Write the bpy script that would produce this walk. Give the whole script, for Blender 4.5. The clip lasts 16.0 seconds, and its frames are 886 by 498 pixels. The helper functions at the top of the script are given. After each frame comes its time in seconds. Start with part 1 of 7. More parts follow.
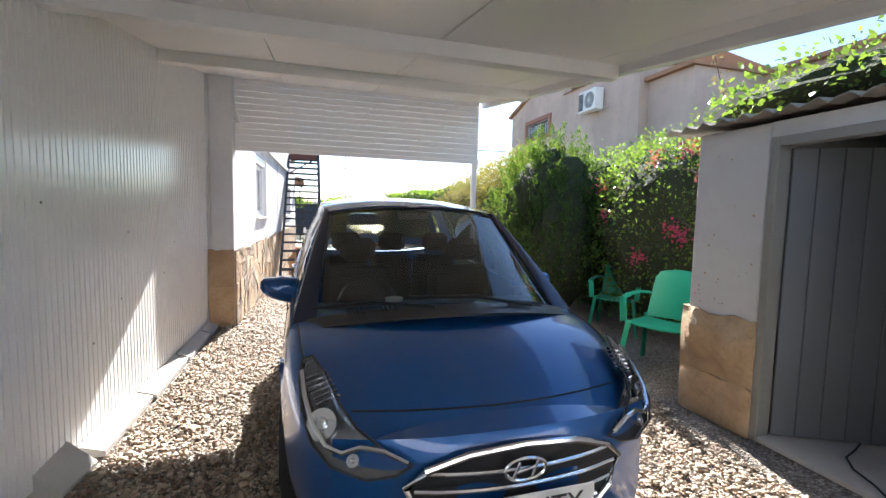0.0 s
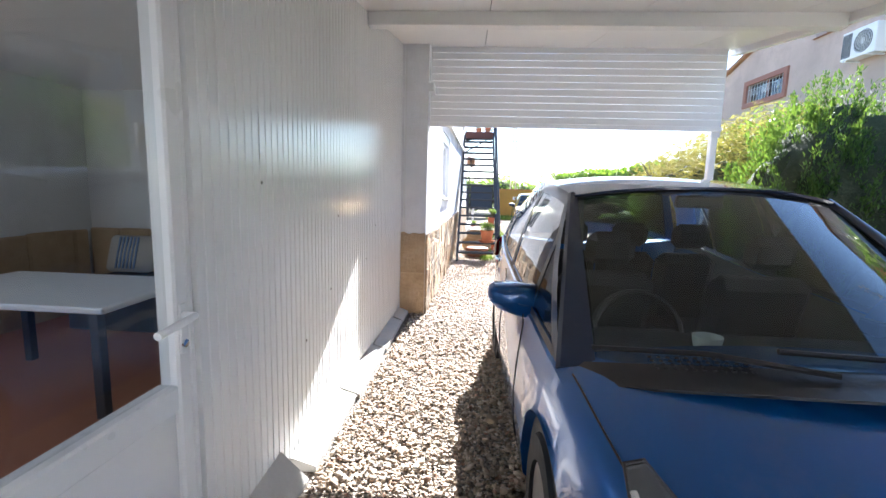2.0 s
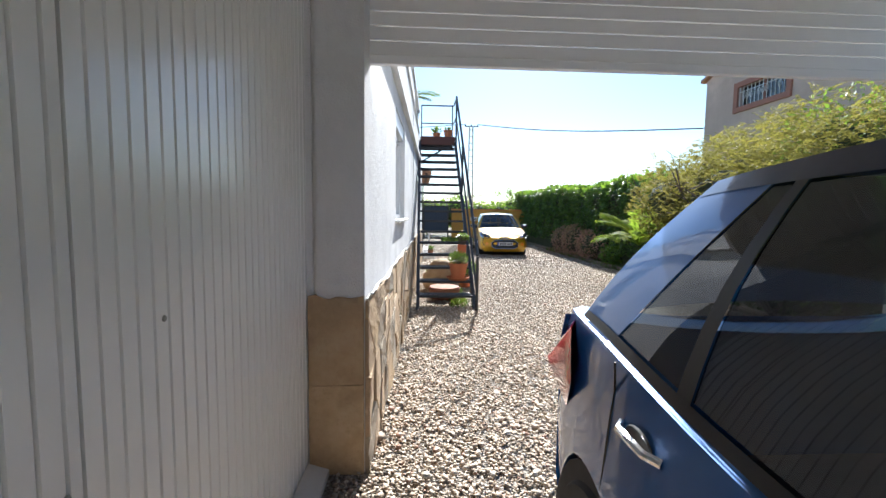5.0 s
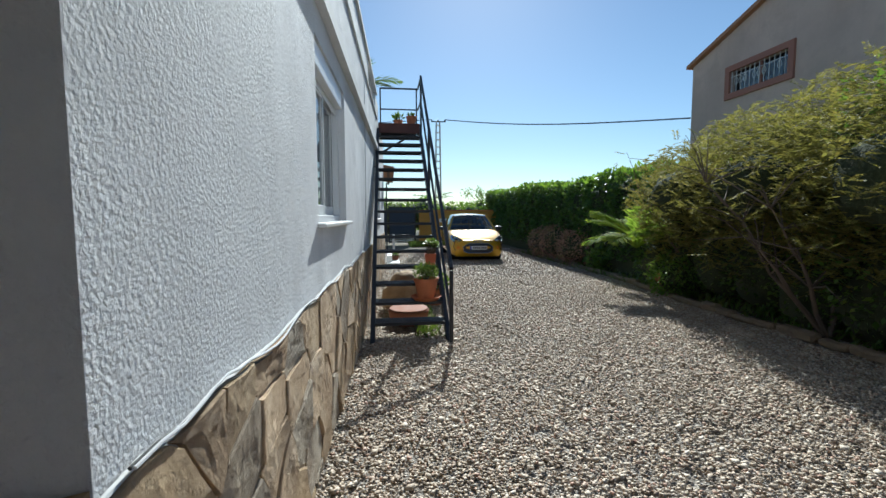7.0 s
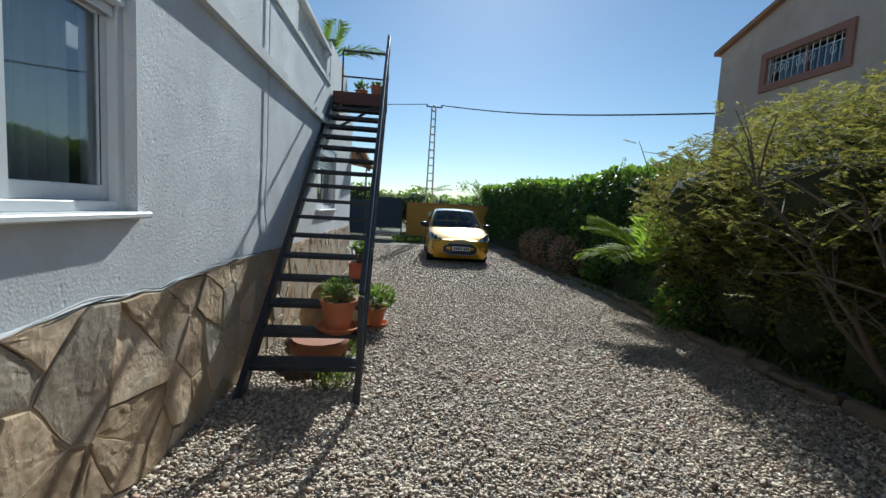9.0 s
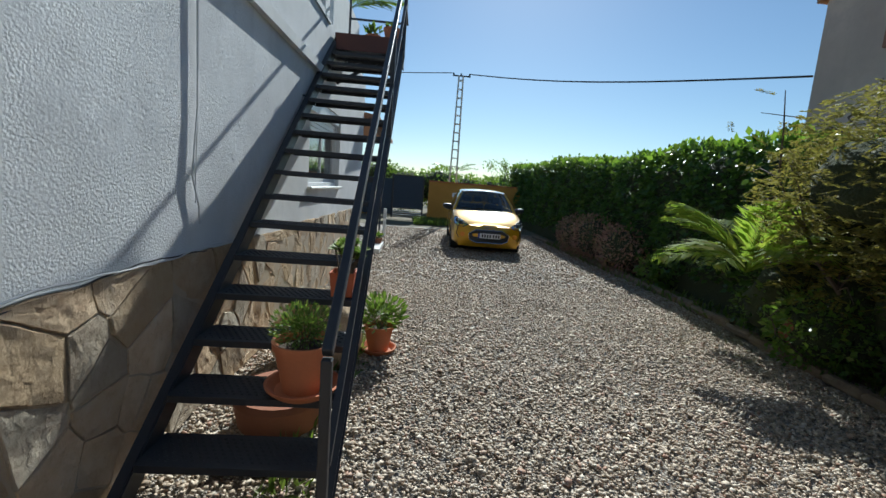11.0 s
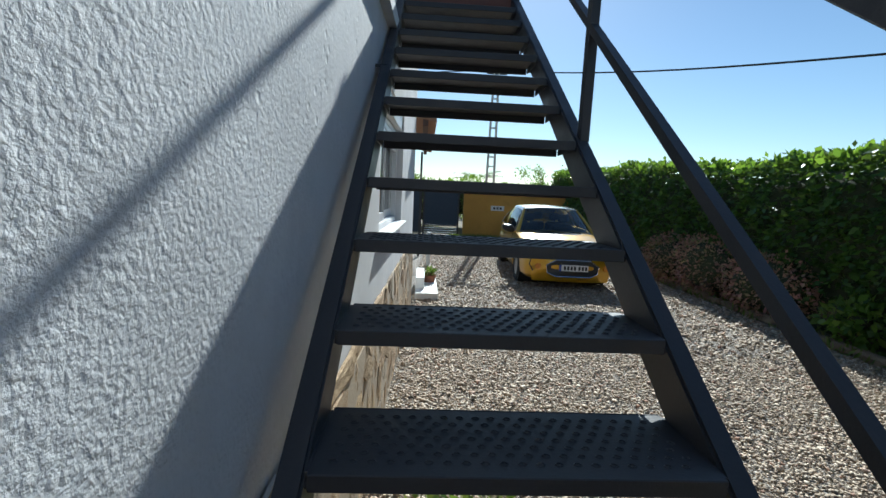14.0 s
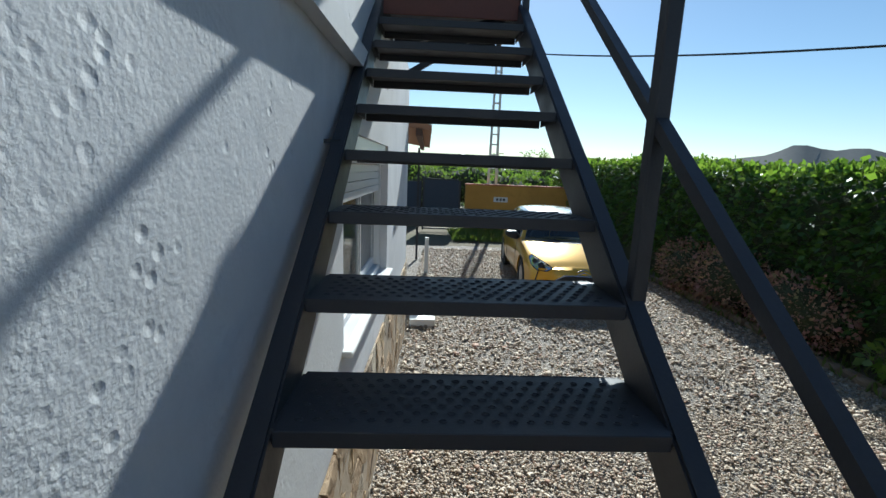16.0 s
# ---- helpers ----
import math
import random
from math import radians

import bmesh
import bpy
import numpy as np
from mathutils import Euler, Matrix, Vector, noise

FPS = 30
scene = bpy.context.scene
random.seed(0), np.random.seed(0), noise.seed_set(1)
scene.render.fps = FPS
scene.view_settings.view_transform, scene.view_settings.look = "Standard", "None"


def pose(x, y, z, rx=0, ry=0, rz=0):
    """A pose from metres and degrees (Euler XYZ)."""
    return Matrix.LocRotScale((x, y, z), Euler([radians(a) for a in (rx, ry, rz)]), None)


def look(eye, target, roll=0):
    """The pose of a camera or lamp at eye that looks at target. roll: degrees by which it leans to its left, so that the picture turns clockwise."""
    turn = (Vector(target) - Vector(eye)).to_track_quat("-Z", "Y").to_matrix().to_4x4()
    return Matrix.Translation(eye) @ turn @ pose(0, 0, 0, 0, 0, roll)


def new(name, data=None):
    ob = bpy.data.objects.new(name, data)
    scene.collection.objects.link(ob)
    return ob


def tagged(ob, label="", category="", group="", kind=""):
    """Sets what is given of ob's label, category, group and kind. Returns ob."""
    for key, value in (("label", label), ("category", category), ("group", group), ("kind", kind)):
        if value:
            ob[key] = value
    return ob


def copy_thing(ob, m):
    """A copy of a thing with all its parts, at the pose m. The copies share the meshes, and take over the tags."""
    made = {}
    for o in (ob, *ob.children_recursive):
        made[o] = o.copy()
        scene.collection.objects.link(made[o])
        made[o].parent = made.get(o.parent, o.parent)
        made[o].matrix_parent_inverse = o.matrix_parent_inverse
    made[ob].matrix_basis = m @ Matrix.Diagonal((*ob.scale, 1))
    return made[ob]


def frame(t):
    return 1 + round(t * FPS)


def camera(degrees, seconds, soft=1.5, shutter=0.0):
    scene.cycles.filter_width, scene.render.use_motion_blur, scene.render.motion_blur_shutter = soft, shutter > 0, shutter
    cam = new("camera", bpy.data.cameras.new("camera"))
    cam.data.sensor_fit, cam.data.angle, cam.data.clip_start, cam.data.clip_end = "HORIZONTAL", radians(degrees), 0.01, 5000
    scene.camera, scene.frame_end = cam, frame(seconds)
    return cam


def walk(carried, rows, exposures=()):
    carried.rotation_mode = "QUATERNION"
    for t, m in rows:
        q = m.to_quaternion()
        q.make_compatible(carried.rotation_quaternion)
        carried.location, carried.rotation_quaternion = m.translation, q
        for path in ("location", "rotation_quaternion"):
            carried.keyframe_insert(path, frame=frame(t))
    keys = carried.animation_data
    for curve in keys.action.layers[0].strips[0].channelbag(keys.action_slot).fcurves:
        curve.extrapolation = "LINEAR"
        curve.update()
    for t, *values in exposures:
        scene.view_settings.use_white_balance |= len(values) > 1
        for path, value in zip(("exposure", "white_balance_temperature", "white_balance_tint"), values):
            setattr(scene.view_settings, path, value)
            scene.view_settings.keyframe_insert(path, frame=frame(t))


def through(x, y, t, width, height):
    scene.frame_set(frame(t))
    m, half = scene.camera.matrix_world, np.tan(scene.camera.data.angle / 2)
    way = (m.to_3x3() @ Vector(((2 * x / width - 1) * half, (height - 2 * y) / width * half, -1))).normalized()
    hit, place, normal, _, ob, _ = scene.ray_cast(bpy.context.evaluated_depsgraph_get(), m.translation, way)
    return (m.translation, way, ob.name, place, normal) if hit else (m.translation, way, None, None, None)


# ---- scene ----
cam = camera(91.6, 16.0)
PATH = [
    (0, (0.949, -5.946, 1.485), (1.528, -4.039, 1.322), 1.2),
    (0.5, (0.816, -5.844, 1.491), (1.073, -3.869, 1.313), 1.0),
    (1, (0.687, -5.702, 1.468), (0.816, -3.716, 1.269), 0.9),
    (1.5, (0.611, -5.447, 1.421), (0.605, -3.462, 1.177), 1.4),
    (2, (0.526, -5.058, 1.488), (0.403, -3.08, 1.219), 1.6),
    (2.5, (0.396, -4.62, 1.453), (0.351, -2.636, 1.203), 1.8),
    (3, (0.317, -4.154, 1.445), (0.331, -2.167, 1.22), 2.6),
    (3.5, (0.248, -3.688, 1.466), (0.244, -1.698, 1.262), 3.2),
    (4, (0.174, -3.218, 1.448), (0.208, -1.227, 1.262), 1.5),
    (4.2, (0.203, -3.041, 1.441), (0.266, -1.05, 1.261), 1.3),
    (6.3, (0.328, -1.093, 1.423), (0.467, 0.895, 1.262), 0.5),
    (6.5, (0.34, -0.956, 1.433), (0.523, 1.029, 1.267), 1.0),
    (7, (0.454, -0.69, 1.403), (0.703, 1.289, 1.247), -0.1),
    (7.5, (0.623, -0.245, 1.429), (0.853, 1.734, 1.256), 1.8),
    (8, (0.855, 0.168, 1.421), (1.195, 2.132, 1.254), 2.6),
    (8.5, (1.125, 0.532, 1.436), (1.415, 2.503, 1.26), 1.8),
    (8.7, (1.25, 0.658, 1.453), (1.518, 2.632, 1.274), 2.4),
    (10.8, (1.433, 2.234, 1.474), (1.652, 4.202, 1.197), 6.1),
    (11, (1.403, 2.408, 1.451), (1.548, 4.382, 1.166), 4.5),
    (11.5, (1.241, 2.785, 1.406), (1.139, 4.763, 1.129), 4.5),
    (12, (1.019, 3.152, 1.41), (0.731, 5.113, 1.136), 3.8),
    (12.5, (0.777, 3.526, 1.456), (0.524, 5.492, 1.195), 1.5),
    (13, (0.655, 3.936, 1.409), (0.416, 5.915, 1.237), -1.0),
    (13.5, (0.52, 4.362, 1.427), (0.412, 6.353, 1.271), 0.4),
    (14, (0.486, 4.696, 1.624), (0.582, 6.677, 1.366), 2.7),
    (14.5, (0.517, 4.92, 1.769), (0.597, 6.903, 1.522), 2.2),
    (15, (0.508, 5.107, 1.882), (0.579, 7.091, 1.634), 1.8),
    (15.5, (0.539, 5.249, 2.033), (0.616, 7.227, 1.746), 1.1),
    (16, (0.575, 5.425, 2.173), (0.661, 7.389, 1.803), 2.3),
]
EXPOSURES = [(0, 2.1, 6350, 12), (0.9, 2.6, 5950, 12), (1.5, 2.65, 5950, 12), (3, 2.2, 6150, 10), (4.2, 1.95, 6200, 10), (5.6, 1.1, 6000, 4), (6.3, 0.85, 5900, 2), (7.5, 0.36, 5800, 0), (12, 0.33, 5900, 0), (14, 0.6, 5850, 0), (16, 0.55, 5850, 0)]
walk(cam, [(t, look(eye, target, roll)) for t, eye, target, roll in PATH], EXPOSURES)

# ---- world, sun, exposure ----
SUN_UP, SUN_SIDE = radians(33.0), radians(11.5)
world = bpy.data.worlds.new("world")
scene.world = world
world.use_nodes = True
sky = world.node_tree.nodes.new("ShaderNodeTexSky")
sky.sky_type, sky.sun_disc = "NISHITA", False
sky.sun_elevation, sky.sun_rotation = SUN_UP, SUN_SIDE
sky.air_density, sky.dust_density, sky.ozone_density = 1.0, 0.15, 2.5
world.node_tree.links.new(sky.outputs[0], world.node_tree.nodes["Background"].inputs[0])
world.node_tree.nodes["Background"].inputs[1].default_value = 0.075
sun_data = bpy.data.lights.new("sun", "SUN")
sun_data.energy, sun_data.angle, sun_data.color = 5.0, radians(0.5), (1.0, 0.96, 0.91)
sun = new("sun", sun_data)
sun.matrix_world = look((0, 0, 20), (-math.sin(SUN_SIDE) * math.cos(SUN_UP), -math.cos(SUN_SIDE) * math.cos(SUN_UP), 20 - math.sin(SUN_UP)))

# ---- materials ----


class Nodes:
    """A material's nodes, wired by short calls."""

    def __init__(self, name):
        self.m = bpy.data.materials.new(name)
        self.m.use_nodes = True
        self.t = self.m.node_tree
        self.b = self.t.nodes["Principled BSDF"]
        self.co = self.t.nodes.new("ShaderNodeTexCoord").outputs["Object"]

    def put(self, node, key, value):
        if hasattr(value, "is_linked"):
            self.t.links.new(value, node.inputs[key])
        elif value is not None:
            node.inputs[key].default_value = value

    def scaled(self, s):
        n = self.t.nodes.new("ShaderNodeMapping")
        self.put(n, "Vector", self.co)
        n.inputs["Scale"].default_value = s
        return n.outputs[0]

    def noise(self, scale, detail=4.0, rough=0.55, vec=None, distort=0.0):
        n = self.t.nodes.new("ShaderNodeTexNoise")
        self.put(n, "Vector", vec or self.co)
        for k, v in (("Scale", scale), ("Detail", detail), ("Roughness", rough), ("Distortion", distort)):
            n.inputs[k].default_value = v
        return n.outputs["Fac"]

    def voronoi(self, scale, feature="F1", out="Distance", vec=None):
        n = self.t.nodes.new("ShaderNodeTexVoronoi")
        n.feature = feature
        self.put(n, "Vector", vec or self.co)
        n.inputs["Scale"].default_value = scale
        return n.outputs[out]

    def ramp(self, fac, *stops):
        n = self.t.nodes.new("ShaderNodeValToRGB")
        self.put(n, 0, fac)
        e = n.color_ramp.elements
        while len(e) < len(stops):
            e.new(0.5)
        for x, (p, c) in zip(e, stops):
            x.position, x.color = p, (*c, 1) if isinstance(c, tuple) else (c, c, c, 1)
        return n.outputs["Color"]

    def mix(self, fac, a, b, mode="MIX"):
        n = self.t.nodes.new("ShaderNodeMix")
        n.data_type, n.blend_type = "RGBA", mode
        self.put(n, 0, fac)
        for key, v in ((6, a), (7, b)):
            self.put(n, key, (*v, 1) if isinstance(v, tuple) else v)
        return n.outputs[2]

    def bump(self, height, strength=0.4, distance=0.01, normal=None):
        n = self.t.nodes.new("ShaderNodeBump")
        n.inputs["Strength"].default_value, n.inputs["Distance"].default_value = strength, distance
        self.put(n, "Height", height)
        self.put(n, "Normal", normal)
        return n.outputs[0]

    def island(self):
        return self.t.nodes.new("ShaderNodeNewGeometry").outputs["Random Per Island"]

    def chance(self):
        return self.t.nodes.new("ShaderNodeObjectInfo").outputs["Random"]

    def end(self, col=None, rough=0.6, metal=0.0, normal=None, **more):
        self.put(self.b, "Base Color", (*col, 1) if isinstance(col, tuple) else col)
        self.put(self.b, "Roughness", rough)
        self.put(self.b, "Metallic", metal)
        self.put(self.b, "Normal", normal)
        for k, v in more.items():
            self.put(self.b, k.replace("_", " "), v)
        return self.m


def worn(name, col, rough=0.5, metal=0.0, spread=0.12, scale=3.0, grain=60.0, bump=0.15, depth=0.002, coat=0.0, patchy=0.08):
    """A plain painted or moulded surface with faint blotches, grain and relief."""
    n = Nodes(name)
    dark = tuple(c * (1 - spread) for c in col)
    light = tuple(min(1, c * (1 + spread)) for c in col)
    big = n.noise(scale, 5)
    fine = n.noise(grain, 3)
    c = n.mix(n.mix(0.35, big, fine), dark, light)
    r = n.ramp(big, (0.3, max(0.02, rough - patchy)), (0.7, min(1, rough + patchy)))
    return n.end(c, r, metal, n.bump(fine, bump, depth), Coat_Weight=coat)


def leaf_mat(name, a, b, c=None, rough=0.45, through=0.25, glow=(0.5, 0.75, 0.08)):
    n = Nodes(name)
    col = n.ramp(n.island(), (0.0, a), (0.6, b), (1.0, c or b))
    col = n.mix(n.noise(0.9, 3), col, n.mix(0.5, col, (0.01, 0.02, 0.005)))
    n.end(col, rough)
    tr = n.t.nodes.new("ShaderNodeBsdfTranslucent")
    n.t.links.new(n.mix(0.4, col, glow), tr.inputs[0])
    mx = n.t.nodes.new("ShaderNodeMixShader")
    mx.inputs[0].default_value = through
    out = n.t.nodes["Material Output"]
    n.t.links.new(n.b.outputs[0], mx.inputs[1])
    n.t.links.new(tr.outputs[0], mx.inputs[2])
    n.t.links.new(mx.outputs[0], out.inputs[0])
    return n.m


def glass_mat(name, tint, ior=1.5):
    n = Nodes(name)
    t, g = n.t.nodes.new("ShaderNodeBsdfTransparent"), n.t.nodes.new("ShaderNodeBsdfGlossy")
    t.inputs[0].default_value = (*tint, 1)
    g.inputs["Roughness"].default_value = 0.01
    lw = n.t.nodes.new("ShaderNodeLayerWeight")
    lw.inputs["Blend"].default_value = 0.5
    pw, f = n.t.nodes.new("ShaderNodeMath"), n.t.nodes.new("ShaderNodeMath")
    pw.operation, f.operation = "POWER", "MULTIPLY_ADD"
    pw.inputs[1].default_value = 5.0
    r0 = 2 * ((ior - 1) / (ior + 1)) ** 2
    f.inputs[1].default_value, f.inputs[2].default_value = 1 - r0, r0
    n.t.links.new(lw.outputs["Facing"], pw.inputs[0])
    n.t.links.new(pw.outputs[0], f.inputs[0])
    mx = n.t.nodes.new("ShaderNodeMixShader")
    n.t.links.new(f.outputs[0], mx.inputs[0])
    n.t.links.new(t.outputs[0], mx.inputs[1])
    n.t.links.new(g.outputs[0], mx.inputs[2])
    n.t.links.new(mx.outputs[0], n.t.nodes["Material Output"].inputs[0])
    n.t.nodes.remove(n.b)
    return n.m


def make_render_coat(name, lump, col, size):
    n = Nodes(name)
    rough = n.noise(size, 5, 0.6)
    blob = n.noise(size * 0.35, 4, 0.6)
    stain = n.noise(0.8, 5)
    c = n.mix(n.ramp(stain, (0.35, 0.0), (0.7, 1.0)), tuple(x * 0.78 for x in col), col)
    c = n.mix(n.ramp(n.noise(2.5, 6, vec=n.scaled((2.0, 2.0, 0.25))), (0.55, 0.0), (0.8, 0.5)), c, tuple(x * 0.72 for x in col))
    c = n.mix(n.ramp(n.noise(1.7, 6, 0.7), (0.48, 0.0), (0.66, 0.8)), c, tuple(x * 0.74 for x in col))
    spots = n.ramp(n.voronoi(9.0), (0.0, 1.0), (0.07, 0.0))
    c = n.mix(n.mix(0.5, (0, 0, 0), n.mix(1.0, spots, n.ramp(n.noise(3.0, 3), (0.55, 0.0), (0.6, 1.0)), "MULTIPLY")), c, tuple(x * 0.62 for x in col))
    knob = n.ramp(n.voronoi(size * 0.75), (0.05, 1.0), (0.75, 0.0))
    h = n.mix(0.45, n.ramp(rough, (0.34, 0.0), (0.66, 1.0)), knob)
    h = n.mix(0.30, h, blob)
    pits = n.mix(0.5, n.noise(size * 0.16, 7, 0.65), n.ramp(n.voronoi(size * 0.22), (0.06, 0.0), (0.30, 1.0)))
    pits = n.mix(n.ramp(n.noise(4.0, 4), (0.45, 0.0), (0.62, 1.0)), (0.6, 0.6, 0.6), pits)
    place = n.t.nodes.new("ShaderNodeSeparateXYZ")
    n.t.links.new(n.co, place.inputs[0])
    along = n.t.nodes.new("ShaderNodeMapRange")
    along.inputs["From Min"].default_value, along.inputs["From Max"].default_value = 4.6, 6.6
    n.t.links.new(place.outputs[1], along.inputs["Value"])
    patch = n.ramp(n.noise(1.3, 5, 0.65), (0.43, 0.0), (0.56, 0.7))
    h = n.mix(n.mix(along.outputs[0], patch, (0.9, 0.9, 0.9)), h, pits)
    return n.end(c, 0.9, 0, n.bump(h, lump, 0.010))


def make_gravel(name):
    n = Nodes(name)
    cell = n.voronoi(60, "F1", "Color")
    sep = n.t.nodes.new("ShaderNodeSeparateColor")
    n.t.links.new(cell, sep.inputs[0])
    c = n.ramp(sep.outputs[0], (0.0, (0.22, 0.18, 0.14)), (0.35, (0.38, 0.33, 0.28)), (0.7, (0.50, 0.45, 0.39)), (1.0, (0.68, 0.63, 0.57)))
    c = n.mix(n.ramp(n.noise(0.7, 5), (0.4, 0.0), (0.7, 0.45)), c, (0.22, 0.18, 0.13))
    # gaps between stones darkened: their contact shade is put into the colour
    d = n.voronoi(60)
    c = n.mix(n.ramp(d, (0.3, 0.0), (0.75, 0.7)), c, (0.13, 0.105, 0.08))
    return n.end(c, 0.85, 0, n.bump(n.ramp(d, (0.0, 1.0), (0.7, 0.0)), 0.9, 0.02))


def make_earth(name):
    n = Nodes(name)
    c = n.ramp(n.noise(0.25, 8), (0.3, (0.10, 0.085, 0.05)), (0.5, (0.16, 0.13, 0.08)), (0.7, (0.07, 0.09, 0.03)))
    return n.end(c, 0.95, 0, n.bump(n.noise(12, 8), 0.6, 0.04))


def make_stone(name, base, dark, tan):
    n = Nodes(name)
    c = n.ramp(n.noise(3.0, 7, 0.65), (0.3, dark), (0.52, base), (0.72, tan))
    c = n.mix(n.ramp(n.chance(), (0.0, 0.0), (1.0, 0.55)), c, (0.24, 0.16, 0.09))
    c = n.mix(n.ramp(n.noise(22, 6, 0.7), (0.55, 0.0), (0.7, 0.5)), c, dark)
    streak = n.noise(9, 7, 0.7, vec=n.scaled((1.0, 2.2, 0.8)))
    h = n.mix(0.5, n.noise(6, 9, 0.8), n.mix(0.35, streak, n.voronoi(22)))
    return n.end(c, 0.85, 0, n.bump(h, 1.0, 0.045))


M_HOUSE = make_render_coat("rough_white_render", 0.60, (0.77, 0.77, 0.78), 95.0)
M_SMOOTH = make_render_coat("smooth_white_render", 0.12, (0.76, 0.76, 0.75), 20.0)
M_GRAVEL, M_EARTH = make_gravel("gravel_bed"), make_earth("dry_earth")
M_STONE = make_stone("split_limestone", (0.66, 0.485, 0.31), (0.44, 0.29, 0.17), (0.76, 0.62, 0.46))
M_STONE_TAN = make_stone("tan_limestone", (0.58, 0.42, 0.25), (0.40, 0.27, 0.15), (0.68, 0.53, 0.35))
M_STONE_PALE = make_stone("greyish_limestone", (0.50, 0.43, 0.33), (0.33, 0.25, 0.18), (0.66, 0.58, 0.46))
M_STONE_DARK = make_stone("earthy_stone", (0.24, 0.18, 0.12), (0.13, 0.09, 0.06), (0.34, 0.27, 0.19))
M_MORTAR = worn("mortar", (0.44, 0.35, 0.25), 0.9, bump=0.6, depth=0.01)
M_PANEL = worn("white_lacquered_steel", (0.80, 0.80, 0.79), 0.23, 0.0, 0.01, 0.6, 12, 0.02, 0.002, patchy=0.01)
M_CEIL = worn("white_ceiling_sheet", (0.80, 0.79, 0.76), 0.32, 0, 0.02, 0.8, 20, 0.04, patchy=0.015)
M_SHUTTER = worn("white_shutter_slat", (0.80, 0.79, 0.77), 0.45, 0, 0.03, 2.0)
M_UPVC = worn("white_upvc", (0.82, 0.82, 0.82), 0.28, 0, 0.01, 0.8, patchy=0.01)
M_CONCRETE = worn("pale_concrete", (0.52, 0.50, 0.46), 0.9, 0, 0.18, 4, 50, 0.5, 0.006)
M_IRON = worn("black_painted_iron", (0.026, 0.027, 0.032), 0.5, 0.0, 0.5, 9, 120, 0.35, 0.002)
M_RUST = worn("rust_red_iron", (0.14, 0.05, 0.035), 0.7, 0, 0.4, 6)
M_TERRA = worn("terracotta", (0.50, 0.17, 0.075), 0.8, 0, 0.22, 7, 60, 0.3, 0.003)
M_TERRA_DARK = worn("weathered_terracotta", (0.33, 0.13, 0.07), 0.85, 0, 0.25, 7)
M_PLASTIC_POT = worn("orange_plastic", (0.58, 0.14, 0.06), 0.45, 0, 0.1, 5)
M_SOIL = worn("potting_soil", (0.06, 0.04, 0.025), 0.95, 0, 0.4, 30, 80, 0.9, 0.01)
M_GREEN = worn("green_plastic", (0.02, 0.33, 0.20), 0.38, 0, 0.08, 4)
M_ALU = worn("white_aluminium", (0.70, 0.71, 0.72), 0.35, 0, 0.03)
M_MARBLE = worn("white_marble", (0.74, 0.73, 0.70), 0.4, 0, 0.08, 5)
M_BLACK = worn("black_rubber", (0.018, 0.018, 0.02), 0.75, 0, 0.2, 8)
M_TRIM = worn("black_plastic", (0.015, 0.016, 0.018), 0.4, 0, 0.1, 8)
M_CHROME = worn("chrome", (0.75, 0.76, 0.78), 0.12, 1.0, 0.03, 8)
M_ALLOY = worn("alloy_wheel", (0.42, 0.42, 0.43), 0.35, 0.8, 0.08, 8)
M_WHITE = worn("white_plastic", (0.78, 0.78, 0.76), 0.4, 0, 0.03)
M_PLATE = worn("plate_white", (0.72, 0.72, 0.70), 0.35, 0, 0.03)
M_PLATE_BLUE = worn("plate_blue", (0.02, 0.06, 0.35), 0.35)
M_RED = worn("red_lens", (0.55, 0.01, 0.02), 0.15, 0, 0.05, coat=1.0)
M_AMBER = worn("amber_lens", (0.7, 0.25, 0.02), 0.2, 0, 0.05)
M_BOWL = worn("lamp_bowl", (0.24, 0.26, 0.29), 0.14, 0.9, 0.3, 30)
M_SEAT = worn("dark_grey_fabric", (0.035, 0.036, 0.04), 0.9, 0, 0.2, 12, 200, 0.3)
M_CABIN = worn("grey_car_lining", (0.15, 0.155, 0.155), 0.85, 0, 0.15, 6, 150, 0.2)
M_FABRIC = worn("beige_fabric", (0.42, 0.39, 0.34), 0.9, 0, 0.1, 8, 150, 0.4)
M_FABRIC_BLUE = worn("blue_fabric", (0.16, 0.24, 0.38), 0.9, 0, 0.25, 20, 150, 0.4)
M_GREY_DOOR = worn("grey_painted_boards", (0.13, 0.145, 0.16), 0.6, 0, 0.2, 3, 60, 0.3)
M_GREY_FRAME = worn("grey_painted_frame", (0.26, 0.26, 0.24), 0.65, 0, 0.25, 5, 60, 0.4)
M_PINK = make_render_coat("pink_render", 0.15, (0.60, 0.47, 0.40), 16.0)
M_BROWNFRAME = worn("brown_surround", (0.30, 0.13, 0.09), 0.7, 0, 0.12)
M_OCHRE = make_render_coat("ochre_render", 0.15, (0.62, 0.33, 0.07), 16.0)
M_TILE = worn("clay_tile", (0.36, 0.19, 0.11), 0.8, 0, 0.25, 4)
M_ASBESTOS = worn("grey_corrugated_sheet", (0.26, 0.23, 0.19), 0.9, 0, 0.25, 6, 60, 0.5)
M_MESH = worn("dark_blue_screen", (0.03, 0.045, 0.07), 0.7, 0, 0.15, 6)
M_CABLE = worn("pale_cable", (0.55, 0.55, 0.56), 0.6)
M_DARKCABLE = worn("black_cable", (0.02, 0.02, 0.02), 0.6)
M_WOOD = worn("rail_wood", (0.12, 0.07, 0.05), 0.7, 0, 0.3, 10)
